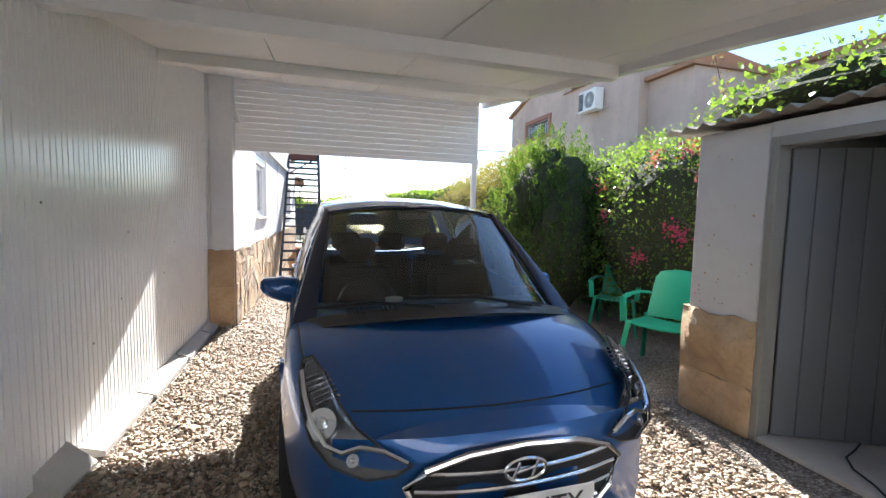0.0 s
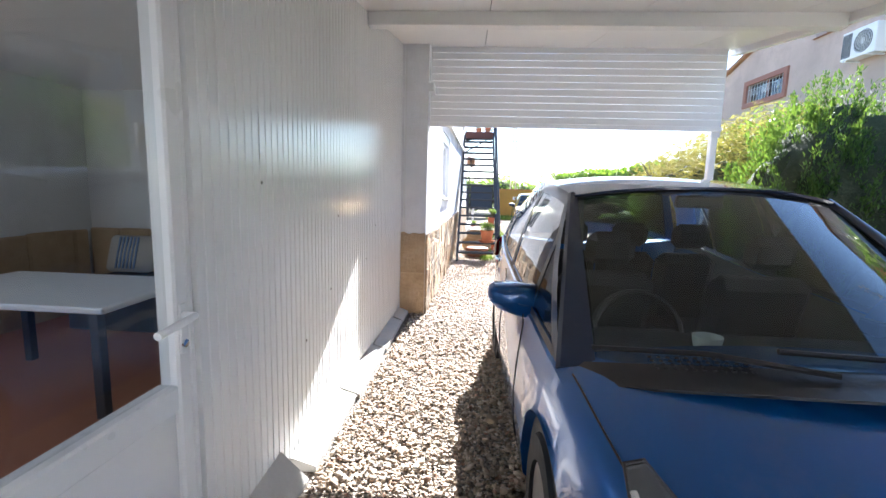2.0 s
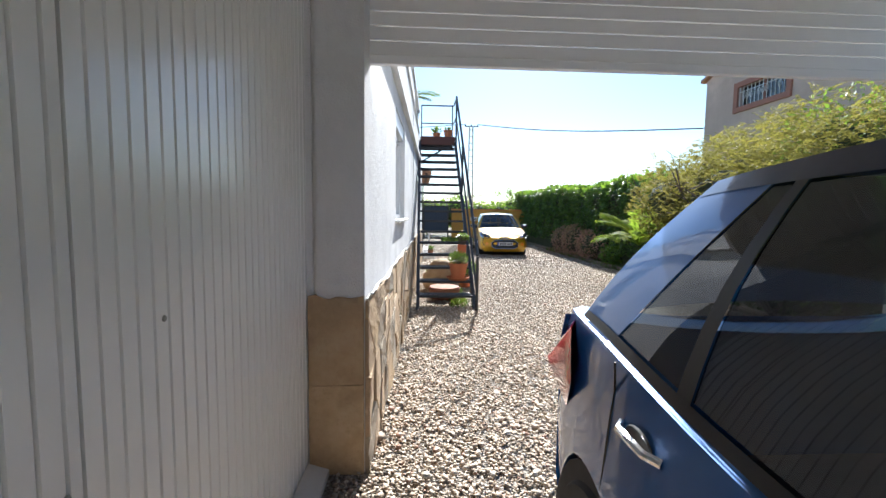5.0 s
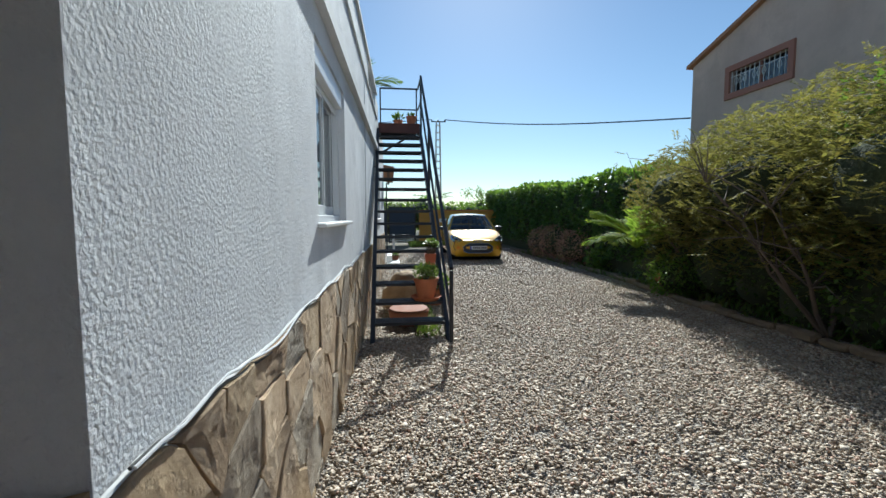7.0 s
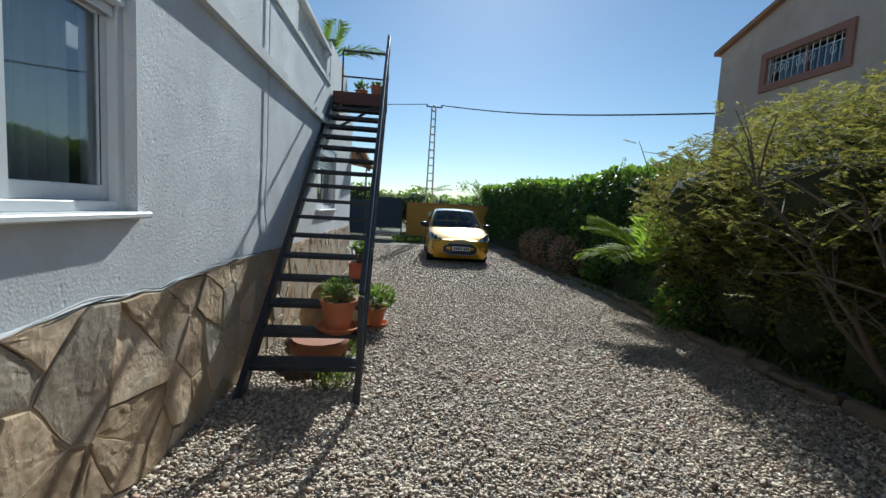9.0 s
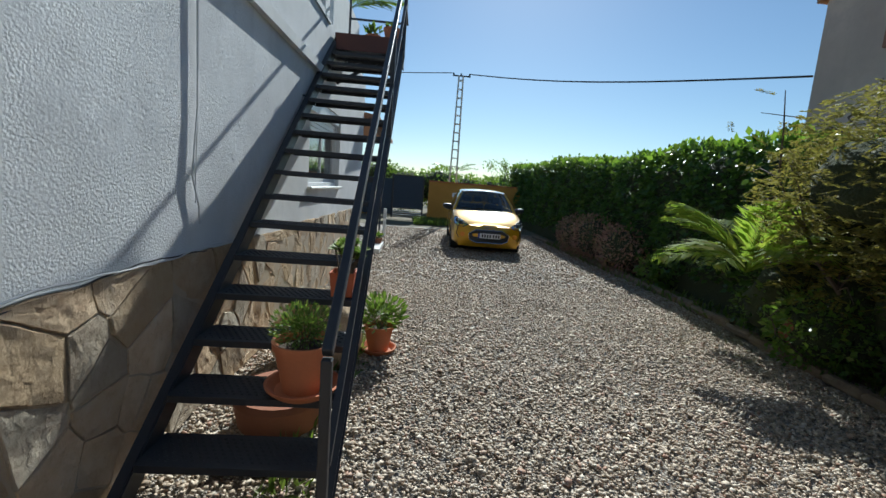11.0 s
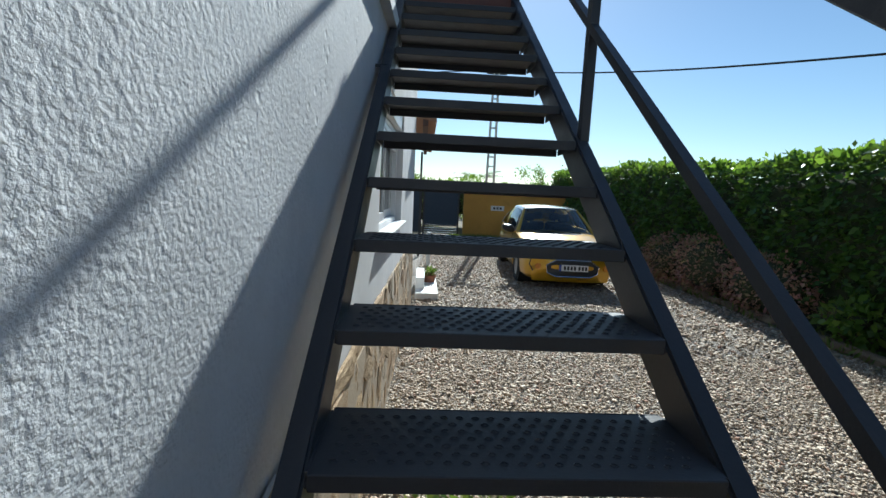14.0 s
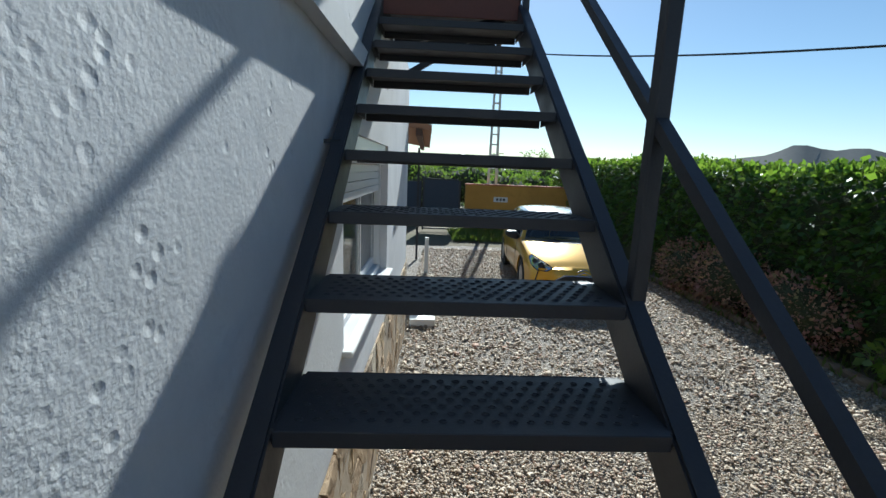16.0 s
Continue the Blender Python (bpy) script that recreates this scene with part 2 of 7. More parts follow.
M_BARK = worn("bark", (0.13, 0.10, 0.075), 0.95, 0, 0.35, 14, 60, 0.9, 0.01)
# pale grey with the distance haze put into the colour
M_HILL = worn("hazy_hill", (0.20, 0.20, 0.19), 1.0, 0, 0.35, 0.02, 0.3, 0.0)
# near-black that stands for the shade of rooms behind window panes
M_DARK = worn("room_shade", (0.03, 0.03, 0.03), 0.9)
M_CURTAIN = worn("pale_curtain", (0.55, 0.53, 0.48), 0.9, 0, 0.1, 6)
M_GLASS = glass_mat("window_glass", (0.82, 0.86, 0.88), 1.6)
M_DOORGLASS = glass_mat("door_glass", (0.95, 0.96, 0.96), 1.4)
M_CARGLASS = glass_mat("car_glass", (0.55, 0.63, 0.61), 1.5)
M_DARKGLASS = glass_mat("tinted_glass", (0.20, 0.24, 0.25), 1.65)
M_LAMPGLASS = glass_mat("headlamp_glass", (0.92, 0.94, 0.96), 1.45)
M_LEAF_HEDGE = leaf_mat("hedge_leaf", (0.03, 0.08, 0.012), (0.055, 0.135, 0.02), (0.10, 0.20, 0.03), 0.5, 0.16)
M_LEAF_DARK = leaf_mat("dark_leaf", (0.04, 0.085, 0.018), (0.08, 0.15, 0.03), (0.14, 0.20, 0.05), 0.4, 0.35)
M_LEAF_OLIVE = leaf_mat("feathery_leaf", (0.12, 0.125, 0.035), (0.22, 0.205, 0.05), (0.38, 0.29, 0.07), 0.65, 0.50, (0.50, 0.46, 0.08))
M_LEAF_THUJA = leaf_mat("thuja_leaf", (0.025, 0.075, 0.012), (0.05, 0.13, 0.02), (0.10, 0.20, 0.03), 0.5, 0.28)
M_LEAF_BOUG = leaf_mat("bougainvillea_leaf", (0.055, 0.13, 0.018), (0.11, 0.22, 0.03), (0.22, 0.28, 0.05), 0.4, 0.4)
M_FLOWER = leaf_mat("pink_bract", (0.65, 0.02, 0.12), (0.75, 0.04, 0.22), (0.6, 0.02, 0.08))
M_LEAF_RED = leaf_mat("reddish_leaf", (0.36, 0.13, 0.13), (0.56, 0.27, 0.25), (0.34, 0.28, 0.15))
M_LEAF_PALM = leaf_mat("palm_leaf", (0.16, 0.25, 0.03), (0.30, 0.36, 0.05), (0.48, 0.44, 0.07), 0.75, 0.5)
M_LEAF_SUCC = leaf_mat("succulent_leaf", (0.16, 0.27, 0.06), (0.32, 0.42, 0.10), (0.46, 0.50, 0.18), 0.4)
M_LEAF_POT = leaf_mat("pot_leaf", (0.07, 0.16, 0.03), (0.14, 0.22, 0.04), (0.28, 0.28, 0.08))
M_GRASS = leaf_mat("grass_blade", (0.07, 0.13, 0.02), (0.14, 0.20, 0.03), (0.25, 0.24, 0.08))
M_HAZE = worn("far_scrub", (0.09, 0.11, 0.05), 1.0, 0, 0.4, 0.4, 2.0)


def make_pebble(name):
    n = Nodes(name)
    c = n.ramp(n.island(), (0.0, (0.27, 0.195, 0.13)), (0.25, (0.40, 0.305, 0.215)), (0.6, (0.51, 0.41, 0.305)), (0.88, (0.66, 0.57, 0.455)), (0.97, (0.42, 0.25, 0.17)))
    c = n.mix(n.ramp(n.noise(0.8, 5), (0.45, 0.0), (0.75, 0.35)), c, (0.22, 0.18, 0.13))
    return n.end(c, 0.7, 0, n.bump(n.noise(150, 3), 0.3, 0.002))


M_LEAF_TIP = leaf_mat("light_hedge_leaf", (0.10, 0.24, 0.02), (0.17, 0.33, 0.03), (0.28, 0.38, 0.05), 0.4, 0.4)

M_PEBBLE = make_pebble("pebbles")


def car_paint(name, col, dark):
    n = Nodes(name)
    dust = n.ramp(n.noise(5, 6, 0.7), (0.55, 0.0), (0.8, 0.07))
    c = n.mix(dust, n.mix(n.noise(1.5, 2), dark, col), (0.30, 0.27, 0.23))
    flake = n.voronoi(900, "F1", "Color")
    return n.end(c, 0.33, 0.45, n.bump(flake, 0.04, 0.0005), Coat_Weight=1.0, Coat_Roughness=0.04)


M_BLUE = car_paint("metallic_blue", (0.004, 0.105, 0.35), (0.003, 0.070, 0.25))
# darker copy of the blue, with the carport's shade put into it
M_BLUE_DARK = car_paint("dusty_shaded_roof", (0.010, 0.022, 0.055), (0.008, 0.014, 0.035))
M_YELLOW = car_paint("yellow_paint", (0.66, 0.36, 0.008), (0.58, 0.31, 0.006))
M_CARWHITE = worn("white_car_roof", (0.70, 0.70, 0.68), 0.25, 0, 0.03, coat=1.0)

# ---- mesh tools ----


def part(name, bm, material, parent=None, label="", smooth=False, kind="", at=None):
    """One bmesh as one mesh object."""
    me = bpy.data.meshes.new(name)
    bmesh.ops.recalc_face_normals(bm, faces=bm.faces)
    bm.to_mesh(me)
    bm.free()
    me.materials.append(material)
    if smooth:
        me.shade_smooth()
        me.set_sharp_from_angle(angle=radians(38))
    ob = new(name, me)
    ob.parent = parent
    if at is not None:
        ob.matrix_basis = at
    return tagged(ob, label, kind=kind)


def thing(name, label, category, at=None, group=""):
    ob = new(name)
    if at is not None:
        ob.matrix_basis = at
    return tagged(ob, label, category, group)


def cuboid(bm, a, b, bevel=0.0, m=None):
    c = [(a[i] + b[i]) / 2 for i in range(3)]
    s = [abs(b[i] - a[i]) for i in range(3)]
    base = Matrix.Translation(c) @ Matrix.Diagonal((*s, 1))
    r = bmesh.ops.create_cube(bm, size=1, matrix=(m @ base) if m else base)
    if bevel:
        edges = list({e for v in r["verts"] for e in v.link_edges})
        bmesh.ops.bevel(bm, geom=edges, offset=min(bevel, min(s) * 0.45), segments=1, affect="EDGES")
    return bm


def block(name, a, b, material, parent=None, label="", bevel=0.004, kind="", at=None):
    return part(name, cuboid(bmesh.new(), a, b, bevel), material, parent, label, kind=kind, at=at)


def bar(bm, p, q, w, h=None, up=(0, 0, 1), bevel=0.0):
    """A rectangular bar from p to q, w wide and h deep."""
    p, q = Vector(p), Vector(q)
    d = q - p
    x = d.normalized().cross(Vector(up))
    if x.length < 1e-3:
        x = Vector((1, 0, 0))
    x.normalize()
    z = x.cross(d.normalized())
    m = Matrix((x, d.normalized(), z)).transposed().to_4x4()
    m.translation = (p + q) / 2
    return cuboid(bm, (-w / 2, -d.length / 2, -(h or w) / 2), (w / 2, d.length / 2, (h or w) / 2), bevel, m)


def tube(bm, pts, r, n=8, r2=None, cap=True):
    """A round tube along points, from radius r to r2."""
    pts = [Vector(p) for p in pts]
    rings = []
    for i, p in enumerate(pts):
        d = (pts[min(i + 1, len(pts) - 1)] - pts[max(i - 1, 0)]).normalized()
        x = d.cross(Vector((0.13, 0.07, 1)))
        if x.length < 0.1:
            x = d.cross(Vector((1, 0, 0)))
        x.normalize()
        y = d.cross(x)
        rad = r if r2 is None else r + (r2 - r) * i / (len(pts) - 1)
        rings.append([bm.verts.new(p + rad * (math.cos(6.2832 * k / n) * x + math.sin(6.2832 * k / n) * y)) for k in range(n)])
    for a, b in zip(rings, rings[1:]):
        for k in range(n):
            bm.faces.new((a[k], a[(k + 1) % n], b[(k + 1) % n], b[k]))
    if cap:
        bm.faces.new(rings[0])
        bm.faces.new(rings[-1])
    return bm


def lathe(bm, profile, n=24, axis="z", centre=(0, 0, 0), closed=False):
    """Turns (radius, height) points about an axis."""
    rings = []
    for r, h in profile:
        ring = []
        for k in range(n):
            a = 6.2832 * k / n
            c, s = r * math.cos(a), r * math.sin(a)
            v = (c, s, h) if axis == "z" else (h, c, s) if axis == "x" else (c, h, s)
            ring.append(bm.verts.new(Vector(v) + Vector(centre)))
        rings.append(ring)
    pairs = list(zip(rings, rings[1:])) + ([(rings[-1], rings[0])] if closed else [])
    for a, b in pairs:
        for k in range(n):
            bm.faces.new((a[k], a[(k + 1) % n], b[(k + 1) % n], b[k]))
    if not closed:
        for ring in (rings[0], rings[-1]):
            if (ring[0].co - ring[n // 2].co).length > 1e-4:
                bm.faces.new(ring)
    return bm


def sheet(bm, rows, thick=0.0):
    """A surface through a grid of points."""
    vs = [[bm.verts.new(p) for p in row] for row in rows]
    fs = []
    for a, b in zip(vs, vs[1:]):
        for i in range(len(a) - 1):
            fs.append(bm.faces.new((a[i], a[i + 1], b[i + 1], b[i])))
    if thick:
        bmesh.ops.recalc_face_normals(bm, faces=bm.faces)
        bmesh.ops.solidify(bm, geom=bm.faces[:], thickness=thick)
    return bm


def prism(bm, outline, axis, a, b):
    """A flat outline (2D points) pulled from a to b along an axis."""
    def put(u, v, w):
        return (w, u, v) if axis == "x" else (u, w, v) if axis == "y" else (u, v, w)
    lo = [bm.verts.new(put(u, v, a)) for u, v in outline]
    hi = [bm.verts.new(put(u, v, b)) for u, v in outline]
    n = len(outline)
    bm.faces.new(lo)
    bm.faces.new(hi[::-1])
    for i in range(n):
        bm.faces.new((lo[i], lo[(i + 1) % n], hi[(i + 1) % n], hi[i]))
    return bm


def raw(name, verts, faces_n, material, parent=None, label="", kind="", smooth=False):
    """A mesh from numpy: verts (n, 3) and faces (m, k) of one size."""
    me = bpy.data.meshes.new(name)
    f = np.asarray(faces_n, np.int32)
    me.vertices.add(len(verts))
    me.vertices.foreach_set("co", np.asarray(verts, np.float32).ravel())
    me.loops.add(f.size)
    me.loops.foreach_set("vertex_index", f.ravel())
    me.polygons.add(len(f))
    me.polygons.foreach_set("loop_start", np.arange(0, f.size, f.shape[1], dtype=np.int32))
    me.polygons.foreach_set("loop_total", np.full(len(f), f.shape[1], np.int32))
    me.update(calc_edges=True)
    me.materials.append(material)
    if smooth:
        me.shade_smooth()
    ob = new(name, me)
    ob.parent = parent
    return tagged(ob, label, kind=kind)


def turned(rng, n):
    """n random turns as matrices."""
    q = rng.normal(size=(n, 4))
    q /= np.linalg.norm(q, axis=1)[:, None]
    w, x, y, z = q.T
    return np.stack([1 - 2 * (y * y + z * z), 2 * (x * y - z * w), 2 * (x * z + y * w),
                     2 * (x * y + z * w), 1 - 2 * (x * x + z * z), 2 * (y * z - x * w),
                     2 * (x * z - y * w), 2 * (y * z + x * w), 1 - 2 * (x * x + y * y)], 1).reshape(n, 3, 3)


def leaves(name, places, size, material, parent=None, rng=None, long=1.6, spread=0.5, droop=None, label="", kind=""):
    """A folded leaf of four corners at each place, about size long."""
    rng = rng or np.random.default_rng(3)
    n = len(places)
    s = size * (1 + spread * (rng.random(n) - 0.5) * 2)
    shape = np.array([(0, 0, 0), (0.5 / long, 0.45, 0.10), (0, 1, 0.0), (-0.5 / long, 0.45, 0.10)])
    rot = turned(rng, n)
    if droop is not None:
        d = droop / (np.linalg.norm(droop, axis=1)[:, None] + 1e-9)
        side = np.cross(d, rng.normal(size=(n, 3)))
        side /= np.linalg.norm(side, axis=1)[:, None]
        rot = np.stack([side, d, np.cross(side, d)], 2)
    v = np.einsum("nij,kj->nki", rot, shape) * s[:, None, None] + np.asarray(places)[:, None, :]
    f = np.arange(n * 4).reshape(n, 4)
    return raw(name, v.reshape(-1, 3), f, material, parent, label, kind)


def blobs(rng, n, boxes, thin=0.5):
    """Points within soft clumps: boxes of (centre, radii), more of them near the skin."""
    vol = np.array([np.prod(r) ** (2 / 3) for _, r in boxes])
    pick = rng.choice(len(boxes), n, p=vol / vol.sum())
    d = rng.normal(size=(n, 3))
    d /= np.linalg.norm(d, axis=1)[:, None]
    r = 1 - thin * rng.random(n) ** 1.6
    c = np.array([b[0] for b in boxes])[pick]
    k = np.array([b[1] for b in boxes])[pick]
    return c + d * k * r[:, None], d

# ---- ground ----
SLOPE = 0.03  # the house wall runs x = SLOPE * y


def wall_x(y):
    return SLOPE * y


def panel_x(y):
    return -0.30 + 0.03 * y


def make_ground():
    rng = np.random.default_rng(5)
    xs = np.concatenate([np.linspace(-600, -20, 12), np.linspace(-12, 20, 65), np.linspace(30, 600, 12)])
    ys = np.concatenate([np.linspace(-400, -20, 8), np.linspace(-12, 30, 85), np.linspace(40, 900, 14)])
    rows = []
    for y in ys:
        row = []
        for x in xs:
            z = 0.012 * noise.noise((x * 0.8, y * 0.8, 0)) - 0.012
            if x > 5.5:
                z += min(0.12, (x - 5.5) * 0.12)
            row.append((x, y, z))
        rows.append(row)
    ob = part("ground", sheet(bmesh.new(), rows), M_EARTH, smooth=True, kind="structure")
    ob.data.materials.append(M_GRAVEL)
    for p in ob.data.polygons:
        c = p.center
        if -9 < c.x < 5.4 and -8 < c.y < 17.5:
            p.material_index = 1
    return ob


make_ground()


def gravel_patch(name, x0, x1, y0, y1, n, size, seed):
    """Loose pebbles as real stones, each a jittered box."""
    rng = np.random.default_rng(seed)
    x, y = rng.uniform(x0, x1, n), rng.uniform(y0, y1, n)
    edge = np.interp(y, (1.5, 4.2, 5.3, 6.5, 8.0, 14, 17), (5.0, 5.02, 5.08, 5.2, 5.38, 5.4, 5.4)) + 0.06 * np.sin(y * 5.3)
    keep = (x < edge) & ~((x < wall_x(y) + 0.03) & (y > 0)) & ~((x < panel_x(y) + 0.16) & (y <= 0)) & ~((x > 3.5) & (y < -3.4))
    x, y = x[keep], y[keep]
    n = len(x)
    s = size * rng.lognormal(0, 0.32, n)
    shape = np.array([(a, b, c) for c in (-1, 1) for b in (-1, 1) for a in (-1, 1)], float)
    shape = shape[None] * (1 + 0.45 * (rng.random((n, 8, 3)) - 0.6))
    shape *= np.stack([np.full(n, 0.5), rng.uniform(0.32, 0.5, n), rng.uniform(0.18, 0.34, n)], 1)[:, None, :]
    tilt = turned(rng, n)
    yaw = rng.uniform(0, 6.28, n)
    c, sn, o, z = np.cos(yaw), np.sin(yaw), np.ones(n), np.zeros(n)
    flat = np.stack([c, -sn, z, sn, c, z, z, z, o], 1).reshape(n, 3, 3)
    turn = 0.72 * flat + 0.28 * tilt
    v = np.einsum("nij,nkj->nki", turn, shape) * s[:, None, None]
    v += np.stack([x, y, 0.002 + rng.random(n) * 0.010], 1)[:, None]
    f = np.array([(0, 2, 3, 1), (4, 5, 7, 6), (0, 1, 5, 4), (2, 6, 7, 3), (0, 4, 6, 2), (1, 3, 7, 5)])
    f = (f[None] + 8 * np.arange(n)[:, None, None]).reshape(-1, 4)
    ob = raw(name, v.reshape(-1, 3), f, M_PEBBLE, kind="stuff")
    return tagged(ob, "loose pale grey and brown pebbles covering the driveway", "gravel")


gravel_patch("gravel", -0.3, 3.6, -5.2, 1.0, 60000, 0.021, 11)
gravel_patch("gravel", -0.05, 5.45, 1.0, 9.0, 120000, 0.019, 12)
gravel_patch("gravel", 0.1, 5.45, 9.0, 17.0, 26000, 0.030, 13)

# ---- carport ----


def make_panel_wall():
    """White sandwich panels, grooved upright, on a low kerb."""
    wall = tagged(new("wall_carport"), "ribbed white sandwich-panel carport wall", kind="structure")
    ys = [0.20, -0.32, -1.46, -2.56, -3.66]
    for y1, y0 in zip(ys, ys[1:]):
        bm = bmesh.new()
        line, y = [], y0 + 0.006
        while y < y1 - 0.06:
            step = 0.056
            line += [(panel_x(y), y), (panel_x(y) , y + step - 0.009), (panel_x(y) - 0.006, y + step - 0.006), (panel_x(y) - 0.006, y + step - 0.002)]
            y += step
        line += [(panel_x(y), y), (panel_x(y1), y1 - 0.004), (panel_x(y1) - 0.05, y1 - 0.004), (panel_x(y0) - 0.05, y0 + 0.004)]
        prism(bm, line, "z", 0.05, 3.12)
        part("panel", bm, M_PANEL, wall)
    bm = bmesh.new()
    prism(bm, [(panel_x(.2) - .052, .2), (panel_x(-3.66) - .052, -3.66), (panel_x(-3.66) - .1, -3.66), (panel_x(.2) - .1, .2)], "z", 0, 3.13)
    part("core", bm, M_PANEL, wall)
    bm = bmesh.new()
    prism(bm, [(panel_x(-4.9) + 0.0, -4.95), (panel_x(-4.9) - 0.1, -4.95), (panel_x(-8) - 0.1, -8.2), (panel_x(-8), -8.2)], "z", 0, 3.0)
    part("panel", bm, M_PANEL, wall)
    bm = bmesh.new()
    prism(bm, [(panel_x(-3.66), -3.67), (panel_x(-3.66) - 0.1, -3.67), (panel_x(-4.9) - 0.1, -4.95), (panel_x(-4.9), -4.95)], "z", 2.28, 3.0)
    part("panel", bm, M_PANEL, wall)
    # kerb under the panels, in lengths, the last one broken off at an angle
    for y1, y0, x in ((0.18, -0.42, -0.20), (-0.43, -1.30, -0.215), (-1.31, -2.20, -0.23), (-2.21, -3.02, -0.25)):
        bm = bmesh.new()
        w = x - panel_x(y0)
        prism(bm, [(0.003, 0.0), (w, 0.0), (w, 0.035), (0.003, 0.075)], "y", y0 + 0.004, y1)
        o = part("kerb", bm, M_CONCRETE, wall)
        o.matrix_basis = pose(panel_x((y0 + y1) / 2), 0, 0.0)
    bm = bmesh.new()
    prism(bm, [(0, 0), (0.15, 0), (0.15, 0.02), (0.0, 0.15)], "y", -0.30, 0)
    part("kerb", bm, M_CONCRETE, wall, at=pose(panel_x(-3.1), -3.08, 0, 0, 0, -6))
    bm = bmesh.new()
    for y, z in ((-1.2, 1.16), (-1.5, 0.9), (-2.35, 0.83), (-2.75, 0.62), (-2.2, 1.3), (-3.2, 1.5)):
        lathe(bm, [(0.0001, 0.004), (0.006, 0.004), (0.009, 0.0)], 8, "x", (panel_x(y), y, z))
    part("rivet", bm, M_GREY_FRAME, wall)


make_panel_wall()


def ceil_z(y):
    return 3.14 + (y - 0.2) * 0.158


def make_carport_roof():
    """The sloping roof of white panels, two beams and an edge beam."""
    roof = tagged(new("ceiling"), "sloping white sheet carport ceiling with dark joints", kind="structure")
    joints = [-1.3, 0.62, 1.75, 2.88, 9.0]
    edge = lambda y: 3.45 + 0.08 * y
    for a, b in zip(joints, joints[1:]):
        bm = bmesh.new()
        rows = [[(min(x, max(a + 0.005, edge(y) - 0.02)), y, ceil_z(y)) for x in (a + 0.004, b - 0.004)] for y in (-8.0, -4.6, 0.35)]
        sheet(bm, rows)
        top = bmesh.ops.extrude_face_region(bm, geom=bm.faces[:])
        bmesh.ops.translate(bm, vec=(0, 0, 0.04), verts=[v for v in top["geom"] if isinstance(v, bmesh.types.BMVert)])
        part("ceiling_panel", bm, M_CEIL, roof)
    bm = bmesh.new()
    sheet(bm, [[(-1.3, y, ceil_z(y) + 0.045), (edge(y), y, ceil_z(y) + 0.045)] for y in (-8.0, 0.35)], 0.01)
    part("roof_deck", bm, M_IRON, roof)
    for i, y in enumerate((-1.44, -3.12)):
        z = ceil_z(y)
        x0 = panel_x(y) + 0.003
        bm = bmesh.new()
        cuboid(bm, (x0, y - 0.05, z - 0.11), (edge(y) - 0.07, y + 0.05, z - 0.001), 0.004)
        part("beam", bm, M_CEIL, roof, "white steel roof beam")
    bm = bmesh.new()
    bar(bm, (edge(-8) - 0.03, -8.0, ceil_z(-8.0) - 0.02), (edge(0.3) - 0.03, 0.30, ceil_z(0.30) - 0.02), 0.07, 0.09, bevel=0.004)
    part("edge_beam", bm, M_CEIL, roof, "white steel edge beam")


make_carport_roof()


def make_shutter():
    s = thing("roller_shutter", "white slatted roller shutter, half lowered across the carport end", "roller shutter", pose(0, 0.2, 0))
    x0, x1, z0, z1 = -0.10, 3.36, 2.24, 3.155
    n = 11
    h = (z1 - z0 - 0.05) / n
    for i in range(n):
        a = z0 + 0.05 + i * h
        bm = bmesh.new()
        prism(bm, [(0.0, a + 0.0005), (-0.008, a + 0.003), (-0.008, a + h - 0.004), (0.0, a + h - 0.0005), (0.008, a + h - 0.004), (0.008, a + 0.003)], "x", x0 + 0.03, x1 - 0.03)
        part("slat", bm, M_SHUTTER, s)
    block("bottom_bar", (x0 + 0.02, -0.02, z0), (x1 - 0.02, 0.02, z0 + 0.052), M_SHUTTER, s)
    block("guide_rail", (x0 - 0.01, -0.035, z0 - 0.01), (x0 + 0.028, 0.035, z1), M_SHUTTER, s)
    post = thing("carport_post", "slim white square steel carport post", "post", pose(3.30, 0.27, 0))
    block("post", (-0.035, -0.035, 0), (0.035, 0.035, 3.08), M_SHUTTER, post)
    block("bracket", (-0.05, -0.05, 2.18), (0.05, -0.036, 2.30), M_SHUTTER, post)


make_shutter()

# ---- house ----


def wavy(y, seed=0.0):
    return 0.955 + 0.035 * noise.noise((y * 1.7 + seed, 3.1, 0)) + 0.02 * noise.noise((y * 6 + seed, 1.1, 0))


def slab(name, y0, y1, z0, z1, mat, parent, x_out=0.0, thick=0.25):
    """A piece of the slanting house wall."""
    bm = bmesh.new()
    prism(bm, [(wall_x(y0) + x_out, y0), (wall_x(y1) + x_out, y1), (wall_x(y1) + x_out - thick, y1), (wall_x(y0) + x_out - thick, y0)], "z", z0, z1)
    return part(name, bm, mat, parent)


END = 11.0
W1, W2 = (1.86, 3.10, 1.36, 2.42), (7.30, 8.90, 1.34, 2.32)


